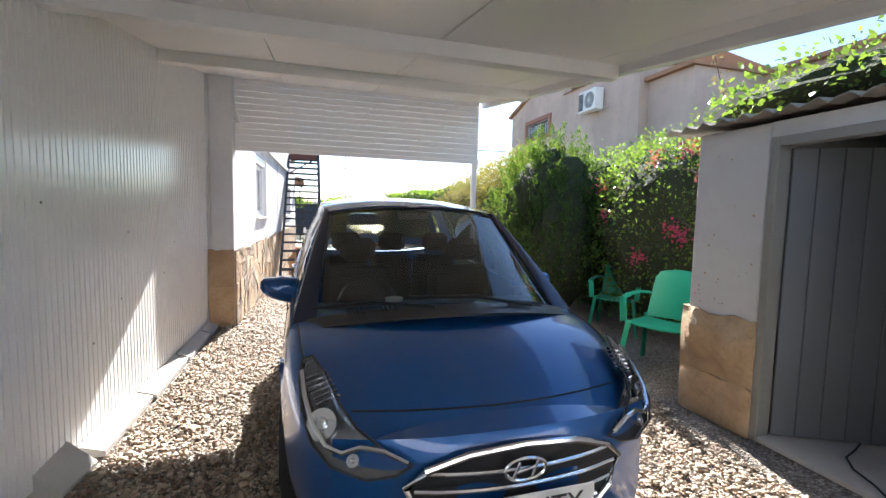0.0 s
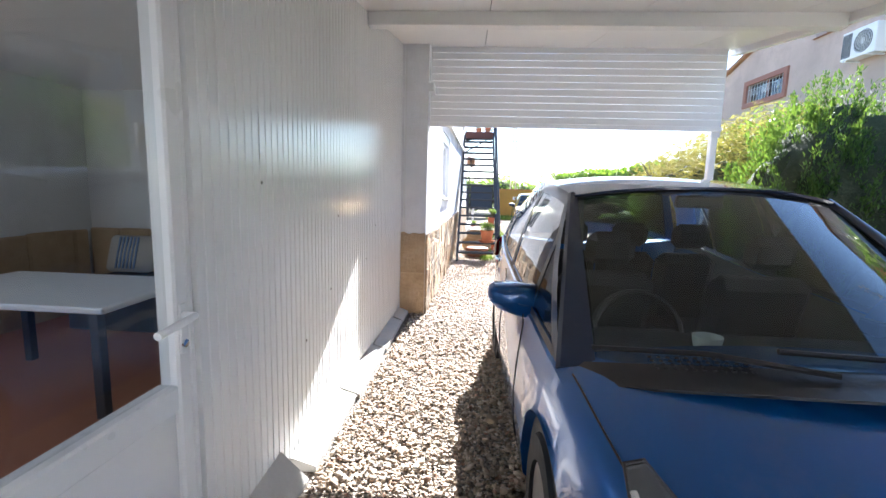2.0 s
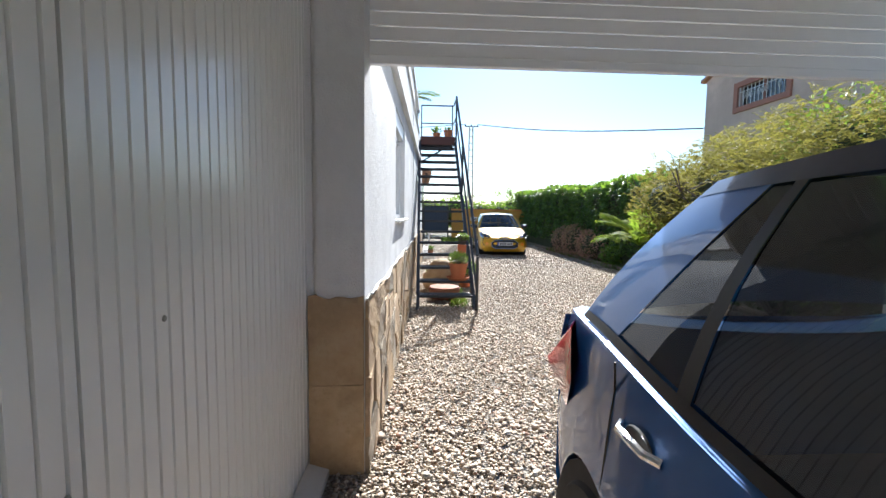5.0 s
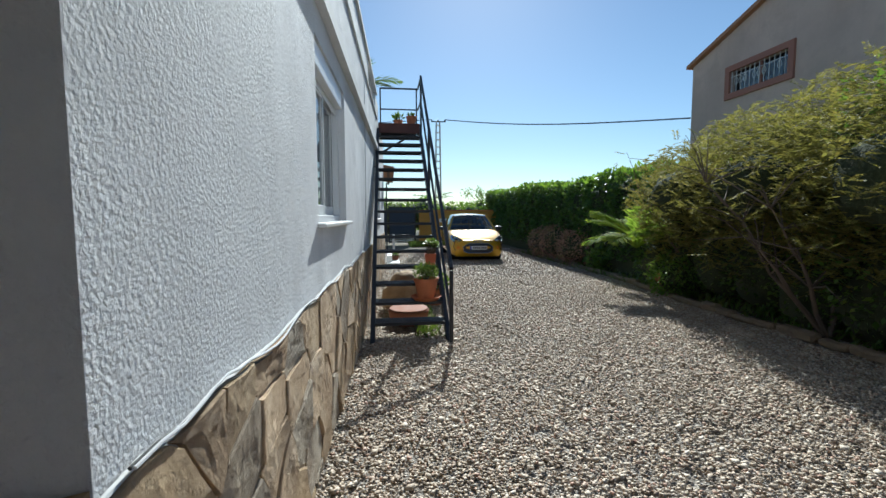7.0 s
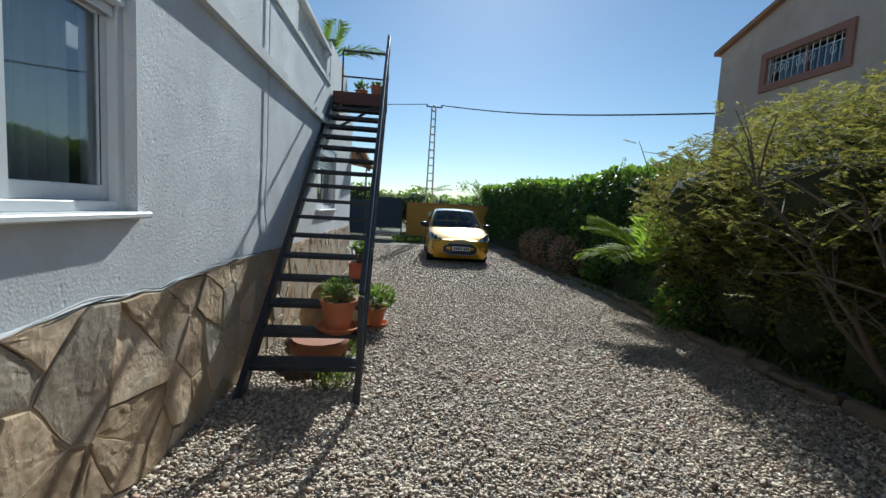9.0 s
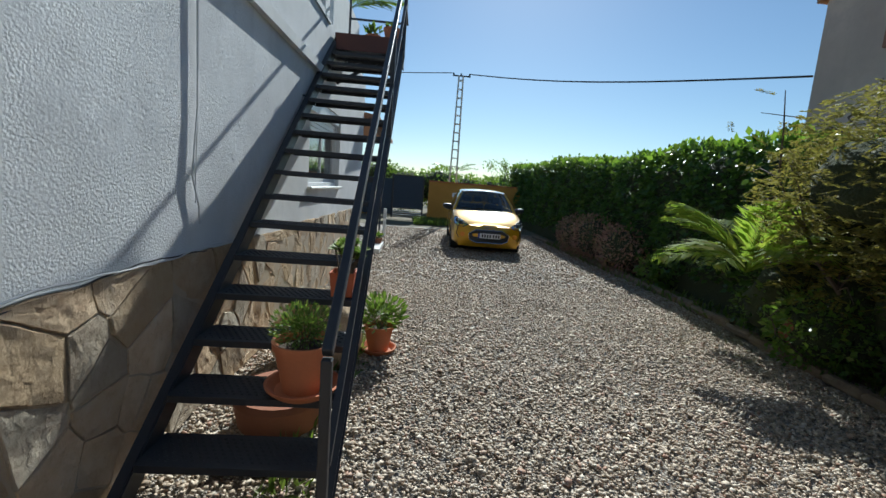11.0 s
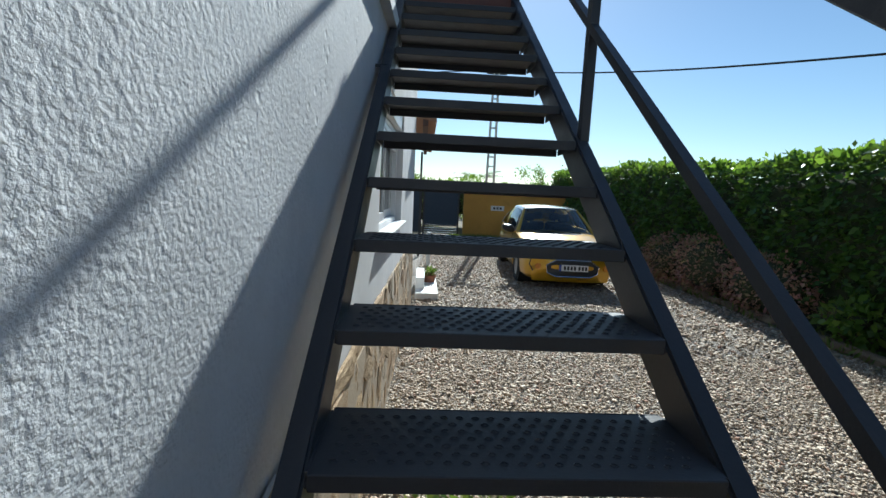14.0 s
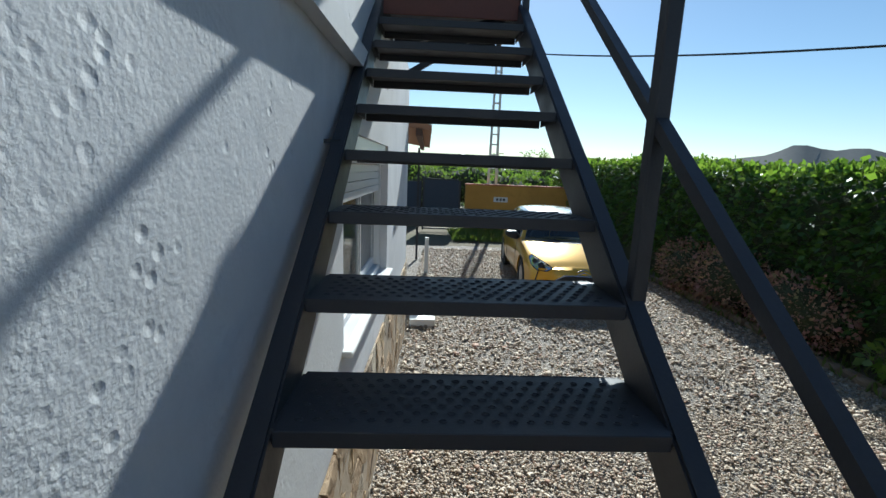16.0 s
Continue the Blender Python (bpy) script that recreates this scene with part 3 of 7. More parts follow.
def make_house_wall():
    w = tagged(new("wall_house"), "rough white rendered house wall above a split-stone base", kind="structure")
    ys = [0.0, W1[0], W1[1], W2[0], W2[1], END]
    for a, b in ((0, 1), (2, 3), (4, 5)):
        slab("render_coat", ys[a], ys[b], 0.0, 2.6, M_HOUSE, w)
    for q in (W1, W2):
        slab("render_coat", q[0], q[1], 0.0, q[2], M_HOUSE, w)
        slab("render_coat", q[0], q[1], q[3], 2.6, M_HOUSE, w)
    slab("render_coat", 0.0, END, 2.6, 3.32, M_HOUSE, w)
    slab("parapet", 0.0, 6.05, 3.32, 3.74, M_HOUSE, w, -0.01, 0.18)
    slab("parapet", 7.82, 8.02, 3.32, 3.74, M_HOUSE, w, -0.01, 0.18)
    slab("coping", 0.0, 8.04, 3.74, 3.79, M_SMOOTH, w, 0.02, 0.24)
    slab("coping", 6.05, 7.82, 3.32, 3.36, M_SMOOTH, w, 0.0, 0.22)
    slab("ledge", 0.0, 7.95, 2.60, 2.69, M_SMOOTH, w, 0.055, 0.055)
    slab("ledge", 0.0, 8.0, 3.27, 3.30, M_SMOOTH, w, 0.022, 0.022)
    y = 6.14
    while y < 7.80:
        bm = bmesh.new()
        lathe(bm, [(0.045, 3.362), (0.045, 3.40), (0.025, 3.43), (0.05, 3.50), (0.028, 3.62), (0.022, 3.66), (0.045, 3.70), (0.045, 3.738)], 8, "z", (wall_x(y) - 0.10, y, 0))
        part("baluster", bm, M_SMOOTH, w, smooth=True)
        y += 0.165
    # side and back walls that close the house
    bm = bmesh.new()
    cuboid(bm, (-2.0, END - 0.25, 0), (wall_x(END) - 0.252, END - 0.002, 3.32))
    cuboid(bm, (-2.0, 0.0, 0), (-0.27, 0.25, 3.32))
    cuboid(bm, (-2.2, 0.0, 0), (-2.001, END, 3.32))
    part("far_walls", bm, M_HOUSE, w)
    bm = bmesh.new()
    prism(bm, [(-0.32, 0.05), (wall_x(0) - 0.26, 0.05), (wall_x(END) - 0.26, END - 0.26), (-1.9, END - 0.26), (-1.9, 0.3)], "z", 3.05, 3.2)
    part("roof_terrace", bm, M_CONCRETE, w)
    bm = bmesh.new()
    prism(bm, [(-0.9, 8.6), (0.16, 8.6), (0.22, 10.6), (-0.9, 10.6)], "z", 3.32, 4.15)
    part("terrace_wall", bm, M_SMOOTH, w)


make_house_wall()


def make_pillar():
    p = tagged(new("wall_pillar"), "smooth white pillar end over a tan stone base", kind="structure")
    block("render_coat", (-0.285, 0.02, 0.98), (-0.002, 0.26, 3.30), M_SMOOTH, p, bevel=0.012)
    for z0, z1 in ((0.0, 0.50), (0.504, 0.98)):
        rows = []
        for zz in np.linspace(z0, z1, 7):
            row = []
            for u in np.linspace(0, 1, 9):
                x = -0.292 + 0.288 * u
                e = min(1.0, 6 * min(zz - z0, z1 - zz) / 0.1 + 0.25)
                row.append((x, -0.012 - 0.02 * e + 0.012 * noise.noise((x * 9, 0.3, zz * 7)), zz + (0.035 * noise.noise((x * 11, 2.0, 0.5)) if zz > 0.96 else 0)))
            rows.append([(row[0][0], 0.2, row[0][2])] + row + [(row[-1][0], 0.2, row[-1][2])])
        bm = sheet(bmesh.new(), rows)
        part("stone", sheet(bm, [rows[-1], [(x, 0.2, z) for x, _, z in rows[-1]]]), M_STONE_TAN, p, smooth=True)


make_pillar()


def make_window(name, q, label, blind):
    """A sliding window in the slanting wall: sill, frame, two sashes, blind box."""
    y0, y1, z0, z1 = q
    ang = -math.degrees(math.atan(SLOPE))
    win = tagged(new(name), label, "window", kind="structure")
    win.matrix_basis = pose(wall_x(y0), y0, 0, 0, 0, ang)
    L = (y1 - y0) * math.sqrt(1 + SLOPE ** 2)
    block("sill", (-0.16, -0.04, z0 - 0.03), (0.05, L + 0.04, z0 - 0.002), M_MARBLE, win, bevel=0.006)
    d = -0.125
    fr = tagged(new("window_frame"))
    fr.parent = win
    for a, b in (((d, 0.002, z0), (d + 0.07, 0.05, z1)), ((d, L - 0.05, z0), (d + 0.07, L - 0.002, z1)),
                 ((d, 0.052, z0), (d + 0.07, L - 0.052, z0 + 0.045)), ((d, 0.052, z1 - 0.14), (d + 0.11, L - 0.052, z1))):
        block("frame_bar", a, b, M_ALU, fr)
    bm = bmesh.new()
    for k in range(blind):
        cuboid(bm, (d + 0.048, 0.055, z1 - 0.19 - k * 0.05), (d + 0.060, L - 0.055, z1 - 0.145 - k * 0.05), 0.003)
    part("blind", bm, M_ALU, win, "white roller blind slats")
    mid = L / 2
    for i, (a, b, x) in enumerate(((0.05, mid + 0.03, d + 0.028), (mid - 0.03, L - 0.05, d + 0.002))):
        sash = new("sash")
        sash.parent = win
        for p, r in (((x, a, z0 + .046), (x + .024, a + .055, z1 - .141)), ((x, b - .055, z0 + .046), (x + .024, b, z1 - .141)),
                     ((x, a + .056, z0 + .046), (x + .024, b - .056, z0 + .115)), ((x, a + .056, z1 - .2), (x + .024, b - .056, z1 - .141))):
            block("sash_bar", p, r, M_ALU, sash)
        for gy in (a + 0.0505, b - 0.0555):
            block("gasket", (x + 0.0243, gy, z0 + .116), (x + 0.0265, gy + 0.005, z1 - .201), M_BLACK, sash, bevel=0)
        g = block("pane", (x + 0.008, a + .056, z0 + .116), (x + 0.013, b - .056, z1 - .201), M_GLASS, sash, bevel=0)
        g.visible_shadow = False
    bm = bmesh.new()
    n = 26
    rows = []
    for z in (z0, z1):
        rows.append([(d - 0.12 + 0.02 * math.sin(k * 1.9), mid + 0.12 + k * (L - mid - 0.2) / n, z) for k in range(n)])
    part("curtain", sheet(bm, rows, 0.004), M_CURTAIN, win, "pale folded curtain", smooth=True)
    # dark sheet in place of the shaded room behind the glass
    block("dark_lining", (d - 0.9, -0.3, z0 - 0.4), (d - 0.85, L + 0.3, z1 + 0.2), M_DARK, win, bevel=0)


make_window("window_1", W1, "white aluminium sliding window with half-open blind above a marble sill", 1)
make_window("window_2", W2, "white aluminium window with partly lowered blind above the stone base", 4)


def make_stone_base():
    """Split stones, each its own piece, proud of the wall and ragged along the top."""
    base = tagged(new("stone_base"), "split tan limestone base with recessed joints", kind="structure")
    bm = bmesh.new()
    prism(bm, [(wall_x(0.0) + 0.018, 0.0), (wall_x(END) + 0.018, END), (wall_x(END), END), (wall_x(0.0), 0.0)], "z", 0, 0.86)
    part("mortar", bm, M_MORTAR, base)
    rng = random.Random(4)
    seeds, y = [], -0.05
    while y < END:
        far = y > 6
        w = rng.uniform(0.12, 0.2) if far else rng.uniform(0.2, 0.3)
        z = rng.uniform(-0.1, 0.12)
        while z < 1.05:
            if rng.random() > 0.14:
                seeds.append((y + w * rng.uniform(-0.1, 1.1), z))
            z += rng.uniform(0.24, 0.45) if far else rng.uniform(0.17, 0.34)
        y += w

    def clipped(poly, a, n):
        """The part of a polygon that lies behind the line through a with normal n."""
        out = []
        for p, q in zip(poly, poly[1:] + poly[:1]):
            dp, dq = (p[0] - a[0]) * n[0] + (p[1] - a[1]) * n[1], (q[0] - a[0]) * n[0] + (q[1] - a[1]) * n[1]
            if dp <= 0:
                out.append(p)
            if dp * dq < 0:
                k = dp / (dp - dq)
                out.append((p[0] + (q[0] - p[0]) * k, p[1] + (q[1] - p[1]) * k))
        return out

    for sy, sz in seeds:
        poly = [(max(-0.01, sy - 0.4), 0.0), (min(END, sy + 0.4), 0.0), (min(END, sy + 0.4), 1.0), (max(-0.01, sy - 0.4), 1.0)]
        for ty, tz in seeds:
            if (ty, tz) != (sy, sz) and abs(ty - sy) < 0.8 and poly:
                d = math.hypot(ty - sy, tz - sz)
                n = ((ty - sy) / d, (tz - sz) / d)
                gap = 0.002 + 0.004 * abs(math.sin(sy * 31 + ty * 17))
                poly = clipped(poly, ((sy + ty) / 2 - n[0] * gap, (sz + tz) / 2 - n[1] * gap), n)
        if len(poly) < 3:
            continue
        out = []
        for p, q in zip(poly, poly[1:] + poly[:1]):
            L = math.hypot(q[0] - p[0], q[1] - p[1])
            m = max(1, int(L / 0.07))
            for k in range(m):
                u, v = p[0] + (q[0] - p[0]) * k / m, p[1] + (q[1] - p[1]) * k / m
                wob = 0.010 * noise.noise((u * 14, v * 14, sy))
                v = min(v + wob if v > 0.01 else v, wavy(u) + 0.006)
                out.append((u + wob, v))
        cu, cv = sum(q[0] for q in out) / len(out), sum(q[1] for q in out) / len(out)
        if max(q[1] for q in out) - min(q[1] for q in out) < 0.04 or cv > wavy(cu) - 0.012:
            continue
        d = rng.uniform(0.023, 0.033) * (0.7 if sy > 6 else 1)
        ty, tz = rng.uniform(-0.06, 0.06), rng.uniform(-0.05, 0.05)
        bm = bmesh.new()
        rings = []
        for f, lift in ((1.0, -1.0), (0.992, -0.12), (0.96, 0.0), (0.66, 0.03), (0.33, 0.0)):
            ring = []
            for u, v in out:
                a, b = cu + (u - cu) * f, cv + (v - cv) * f
                rough = 0.008 * noise.noise((a * 7, b * 7, 2.0 + sy)) + 0.005 * noise.noise((a * 26, b * 26, 5.0))
                x = 0.005 if lift == -1.0 else max(0.014, d + lift * 0.022 + (ty * (a - cu) + tz * (b - cv) + rough) * (0.5 if lift < 0 else 1))
                ring.append(bm.verts.new((wall_x(a) + x, a, b)))
            rings.append(ring)
        for a, b in zip(rings, rings[1:]):
            for k in range(len(out)):
                bm.faces.new((a[k], a[(k + 1) % len(out)], b[(k + 1) % len(out)], b[k]))
        bm.faces.new(rings[-1])
        part("stone", bm, rng.choice((M_STONE, M_STONE, M_STONE_TAN, M_STONE_PALE)), base)
    # white cap line of render and the cables that follow it
    bm = bmesh.new()
    pts = [(wall_x(y) + 0.012, y, wavy(y) + 0.012) for y in np.arange(0.0, 5.7, 0.1)]
    tube(bm, pts, 0.006, 6)
    part("render_lip", bm, M_SMOOTH, base, smooth=True)


make_stone_base()


def cable(name, pts, r, mat, label, sag=0.0):
    t = thing(name, label, "cable", Matrix.Translation(pts[0]))
    bm = bmesh.new()
    o = Vector(pts[0])
    tube(bm, [Vector(p) - o for p in pts], r, 6)
    part("strand", bm, mat, t, smooth=True)


cable("wall_cable", [(wall_x(y) + 0.030 + 0.004 * math.sin(y * 9), y, wavy(y) + 0.022 + 0.012 * math.sin(y * 5.1)) for y in np.arange(0.05, 5.5, 0.08)], 0.004, M_CABLE, "thin pale cable running along the stone base top")
cable("wall_cable", [(wall_x(y) + 0.024, y, wavy(y) + 0.010 + 0.016 * math.sin(y * 4.3 + 1)) for y in np.arange(0.05, 5.2, 0.08)], 0.004, M_DARKCABLE, "thin black cable running along the stone base top")
cable("wall_cable", [(wall_x(y) + 0.018, y, z) for y, z in ((4.97, 3.3), (4.97, 2.04), (4.97, 1.78), (4.91, 1.41), (4.98, 1.23), (4.99, 1.13))], 0.005, M_CABLE, "pale cable hanging down the white wall")
cable("wall_cable", [(wall_x(y) + 0.016, y, z) for y, z in ((4.98, 3.3), (4.98, 2.05), (4.97, 1.69), (4.95, 1.41), (4.95, 1.25))], 0.004, M_CABLE, "pale cable hanging a little off the white wall")


def make_porch():
    """The canopy past the far corner of the house, on a slim post."""
    p = thing("porch_canopy", "brown tiled porch canopy on a slim dark post", "canopy", pose(0, END, 0))
    bm = bmesh.new()
    prism(bm, [(-2.8, 3.15), (0.62, 2.62), (0.62, 2.70), (-2.8, 3.25)], "y", 0.02, 4.8)
    part("roof", bm, M_TILE, p)
    block("beam", (0.42, 0.02, 2.56), (0.50, 4.8, 2.66), M_WOOD, p)
    block("post", (0.36, 4.5, 0.0), (0.41, 4.55, 2.60), M_IRON, p)
    s = thing("doorstep", "white stone doorstep at the house corner", "step", pose(0.40, 11.1, 0))
    block("tread", (0.0, 0.0, 0.0), (0.35, 1.2, 0.10), M_MARBLE, s)
    block("riser", (0.0, 0.3, 0.102), (0.14, 1.2, 0.28), M_MARBLE, s)


make_porch()

# ---- outdoor steel staircase ----
RISE, RUN, Y0 = 0.185, 0.2535, 3.90
XL, XR = 0.28, 1.095


def tread_y(k):
    return Y0 + RUN * k


def perforated_tread():
    """A folded tread plate with two ends, a lip and raised perforations."""
    t = bmesh.new()
    w, d = XR - XL - 0.03, 0.245
    cuboid(t, (0, 0, -0.006), (w, d, 0.0))
    cuboid(t, (0, -0.004, -0.034), (w, 0.004, 0.002), 0.002)
    cuboid(t, (0, d - 0.004, -0.040), (w, d + 0.002, 0.001), 0.002)
    nx, ny = 20, 7
    for i in range(nx):
        for j in range(ny):
            x = 0.03 + (w - 0.06) * (i + 0.25 + 0.5 * (j % 2)) / nx
            y = 0.026 + (d - 0.05) * (j + 0.5) / ny
            ring = [t.verts.new((x + 0.010 * math.cos(a), y + 0.0075 * math.sin(a), 0.0005)) for a in np.arange(0, 6.28, 1.0472)]
            top = [t.verts.new((x + 0.0075 * math.cos(a), y + 0.0055 * math.sin(a), 0.0025)) for a in np.arange(0, 6.28, 1.0472)]
            low = [t.verts.new((x + 0.0055 * math.cos(a), y + 0.004 * math.sin(a), -0.001)) for a in np.arange(0, 6.28, 1.0472)]
            for q in range(6):
                r = (q + 1) % 6
                t.faces.new((ring[q], ring[r], top[r], top[q]))
                t.faces.new((top[q], top[r], low[r], low[q]))
            t.faces.new(low)
    return t


def make_stairs():
    s = thing("outdoor_staircase", "black-painted steel staircase with perforated treads up to the roof terrace", "staircase")
    first = part("tread", perforated_tread(), M_IRON, s)
    first.matrix_basis = pose(XL + 0.015, tread_y(1), RISE)
    for k in range(2, 17):
        o = new("tread", first.data)
        o.parent = s
        o.matrix_basis = pose(XL + 0.015, tread_y(k), RISE * k)
    slope = RISE / RUN
    for x, name in ((XL, "stringer"), (XR, "stringer")):
        bm = bmesh.new()
        t = 0.008
        y0, y1 = tread_y(0) + 0.06, tread_y(17)
        prism(bm, [(y0, 0.0), (y0 + 0.17, 0.0), (y1 + 0.10, RISE * 17 - 0.09), (y1, RISE * 17 + 0.0)], "x", x - t, x + t)
        part(name, bm, M_IRON, s)
        for dz in (0.0, -0.115):
            bm = bar(bmesh.new(), (x + (0.02 if x > 0.6 else -0.02), y0 + (0.16 if dz else 0), 0.01), (x + (0.02 if x > 0.6 else -0.02), y1 + (0.09 if dz else 0), RISE * 17 + (-0.085 if dz else 0.0)), 0.045, 0.008)
            part("flange", bm, M_IRON, s)
    for k in range(1, 17):
        for x0, x1 in ((XL + 0.008, XL + 0.014), (XR - 0.014, XR - 0.008)):
            block("tread_angle", (x0, tread_y(k) + 0.01, RISE * k - 0.035), (x1, tread_y(k) + 0.235, RISE * k - 0.001), M_IRON, s, bevel=0)
    # landing
    y, z = tread_y(17), RISE * 17 + 0.11
    land = new("landing")
    land.parent = s
    block("deck", (XL, y, z - 0.02), (XR, y + 0.92, z), M_IRON, land)
    block("fascia", (XL, y - 0.012, z - 0.20), (XR, y - 0.002, z - 0.001), M_RUST, land)
    block("edge_channel", (XL - 0.012, y, z - 0.16), (XL - 0.002, y + 0.92, z), M_IRON, land)
    block("edge_channel", (XR + 0.002, y, z - 0.16), (XR + 0.012, y + 0.92, z), M_IRON, land)
    block("edge_channel", (XL, y + 0.922, z - 0.14), (XR, y + 0.93, z), M_IRON, land)
    bm = bmesh.new()
    bar(bm, (XR - 0.05, y + 0.05, z - 0.16), (XL + 0.02, y + 0.05, z - 0.60), 0.035, 0.035)
    bar(bm, (XR - 0.05, y + 0.05, z - 0.16), (XL + 0.02, y + 0.85, z - 0.16), 0.03, 0.03)
    part("brace", bm, M_IRON, s)
    bm = bmesh.new()
    bar(bm, (XR + 0.03, y + 0.0, 4.16), (XR + 0.03, y - 0.05, z - 0.3), 0.04, 0.02)
    part("landing_post", bm, M_IRON, s)
    rail = new("landing_rail")
    rail.parent = s
    for n, p, q, w in (("rail_post", (XL + 0.02, y + 0.90, z), (XL + 0.02, y + 0.90, 4.19), 0.03), ("rail_post", (XR + 0.0, y + 0.90, z), (XR + 0.0, y + 0.90, 4.19), 0.03),
                       ("top_rail", (XL + 0.02, y + 0.90, 4.19), (XR + 0.03, y + 0.90, 4.19), 0.03), ("mid_rail", (XL + 0.02, y + 0.90, 3.74), (XR + 0.03, y + 0.90, 3.74), 0.025),
                       ("top_rail", (XR + 0.03, y, 4.15), (XR + 0.03, y + 0.9, 4.19), 0.03), ("mid_rail", (XR + 0.03, y, 3.70), (XR + 0.03, y + 0.9, 3.74), 0.025)):
        part(n, bar(bmesh.new(), p, q, w), M_IRON, rail)
    # handrail, mid rail and posts on the open side
    xr = XR + 0.03
    hand = lambda yy: 1.01 + (yy - 4.16) * 0.785
    part("handrail", bar(bmesh.new(), (xr, 3.92, hand(3.92)), (xr, tread_y(17), hand(tread_y(17))), 0.04, 0.045, bevel=0.004), M_IRON, s)
    mid = lambda yy: 1.45 + (yy - 5.41) * 0.80
    part("mid_rail", bar(bmesh.new(), (xr, 4.0, mid(4.0)), (xr, tread_y(17), mid(tread_y(17))), 0.03, 0.03), M_IRON, s)
    for yy in (3.92, 6.48):
        foot = 0.0 if yy < 4 else slope * (yy - tread_y(0)) - 0.03
        part("rail_post", bar(bmesh.new(), (xr, yy, foot), (xr, yy, hand(yy) - 0.02), 0.04, 0.04, up=(0, 1, 0), bevel=0.004), M_IRON, s)
    for yy in (7.0, 7.9):
        part("wall_bracket", cuboid(bmesh.new(), (wall_x(yy), yy - 0.008, slope * (yy - tread_y(0)) - 0.02), (XL - 0.01, yy + 0.008, slope * (yy - tread_y(0)) - 0.006)), M_IRON, s)


make_stairs()

# ---- pots under and on the stairs ----


def bush_leaves(parent, name, centre, radii, n, size, mat, seed, droop=False):
    rng = np.random.default_rng(seed)
    p, d = blobs(rng, n, [(centre, radii)], 0.9)
    leaves(name, p, size, mat, parent, rng, 2.2, 0.5, d + (0, 0, 0.6) if droop else None)


def twigs(bm, base, n, height, reach, rng, r=0.004):
    for _ in range(n):
        a, l = rng.uniform(0, 6.28), rng.uniform(0.3, 1)
        p = Vector(base)
        pts = [p.copy()]
        for i in range(4):
            p = p + Vector((math.cos(a) * reach * l / 4, math.sin(a) * reach * l / 4, height / 4 * rng.uniform(0.7, 1.2)))
            pts.append(p + Vector((rng.uniform(-.01, .01), rng.uniform(-.01, .01), 0)))
        tube(bm, pts, r, 5, r * 0.3)


def round_pot(x, y, z, r, h, mat, label, saucer, leaf, leaf_n, leaf_size, spread, tall, seed, group=""):
    p = thing("plant_pot", label, "plant pot", pose(x, y, z), group)
    z0 = 0.0
    if saucer:
        s = bmesh.new()
        lathe(s, [(0.001, 0), (r * 0.95, 0), (r * 1.22, 0.035), (r * 1.25, 0.05), (r * 1.16, 0.05), (r * 0.92, 0.015), (0.001, 0.015)], 28)
        part("saucer", s, M_TERRA, p, smooth=True)
        z0 = 0.016
    b = bmesh.new()
    lathe(b, [(0.001, z0), (r * 0.68, z0), (r * 0.94, h * 0.84), (r * 0.94, h * 0.86), (r * 1.02, h * 0.87), (r * 1.04, h), (r * 0.95, h), (r * 0.88, h * 0.84), (r * 0.86, h * 0.8), (r * 0.64, z0 + 0.02), (0.001, z0 + 0.02)], 32)
    part("pot", b, mat, p, smooth=True)
    s = bmesh.new()
    lathe(s, [(0.001, h * 0.86), (r * 0.86, h * 0.84), (r * 0.85, h * 0.80), (0.001, h * 0.80)], 24)
    part("soil", s, M_SOIL, p)
    plant = new("plant")
    plant.parent = p
    t = bmesh.new()
    twigs(t, (0, 0, h * 0.84), 16, tall, spread, random.Random(seed), 0.004)
    part("stems", t, M_BARK, plant)
    bush_leaves(plant, "leaf_mass", (0, 0, h + tall * 0.45), (spread, spread, tall * 0.6), leaf_n, leaf_size, leaf, seed, True)
    return p


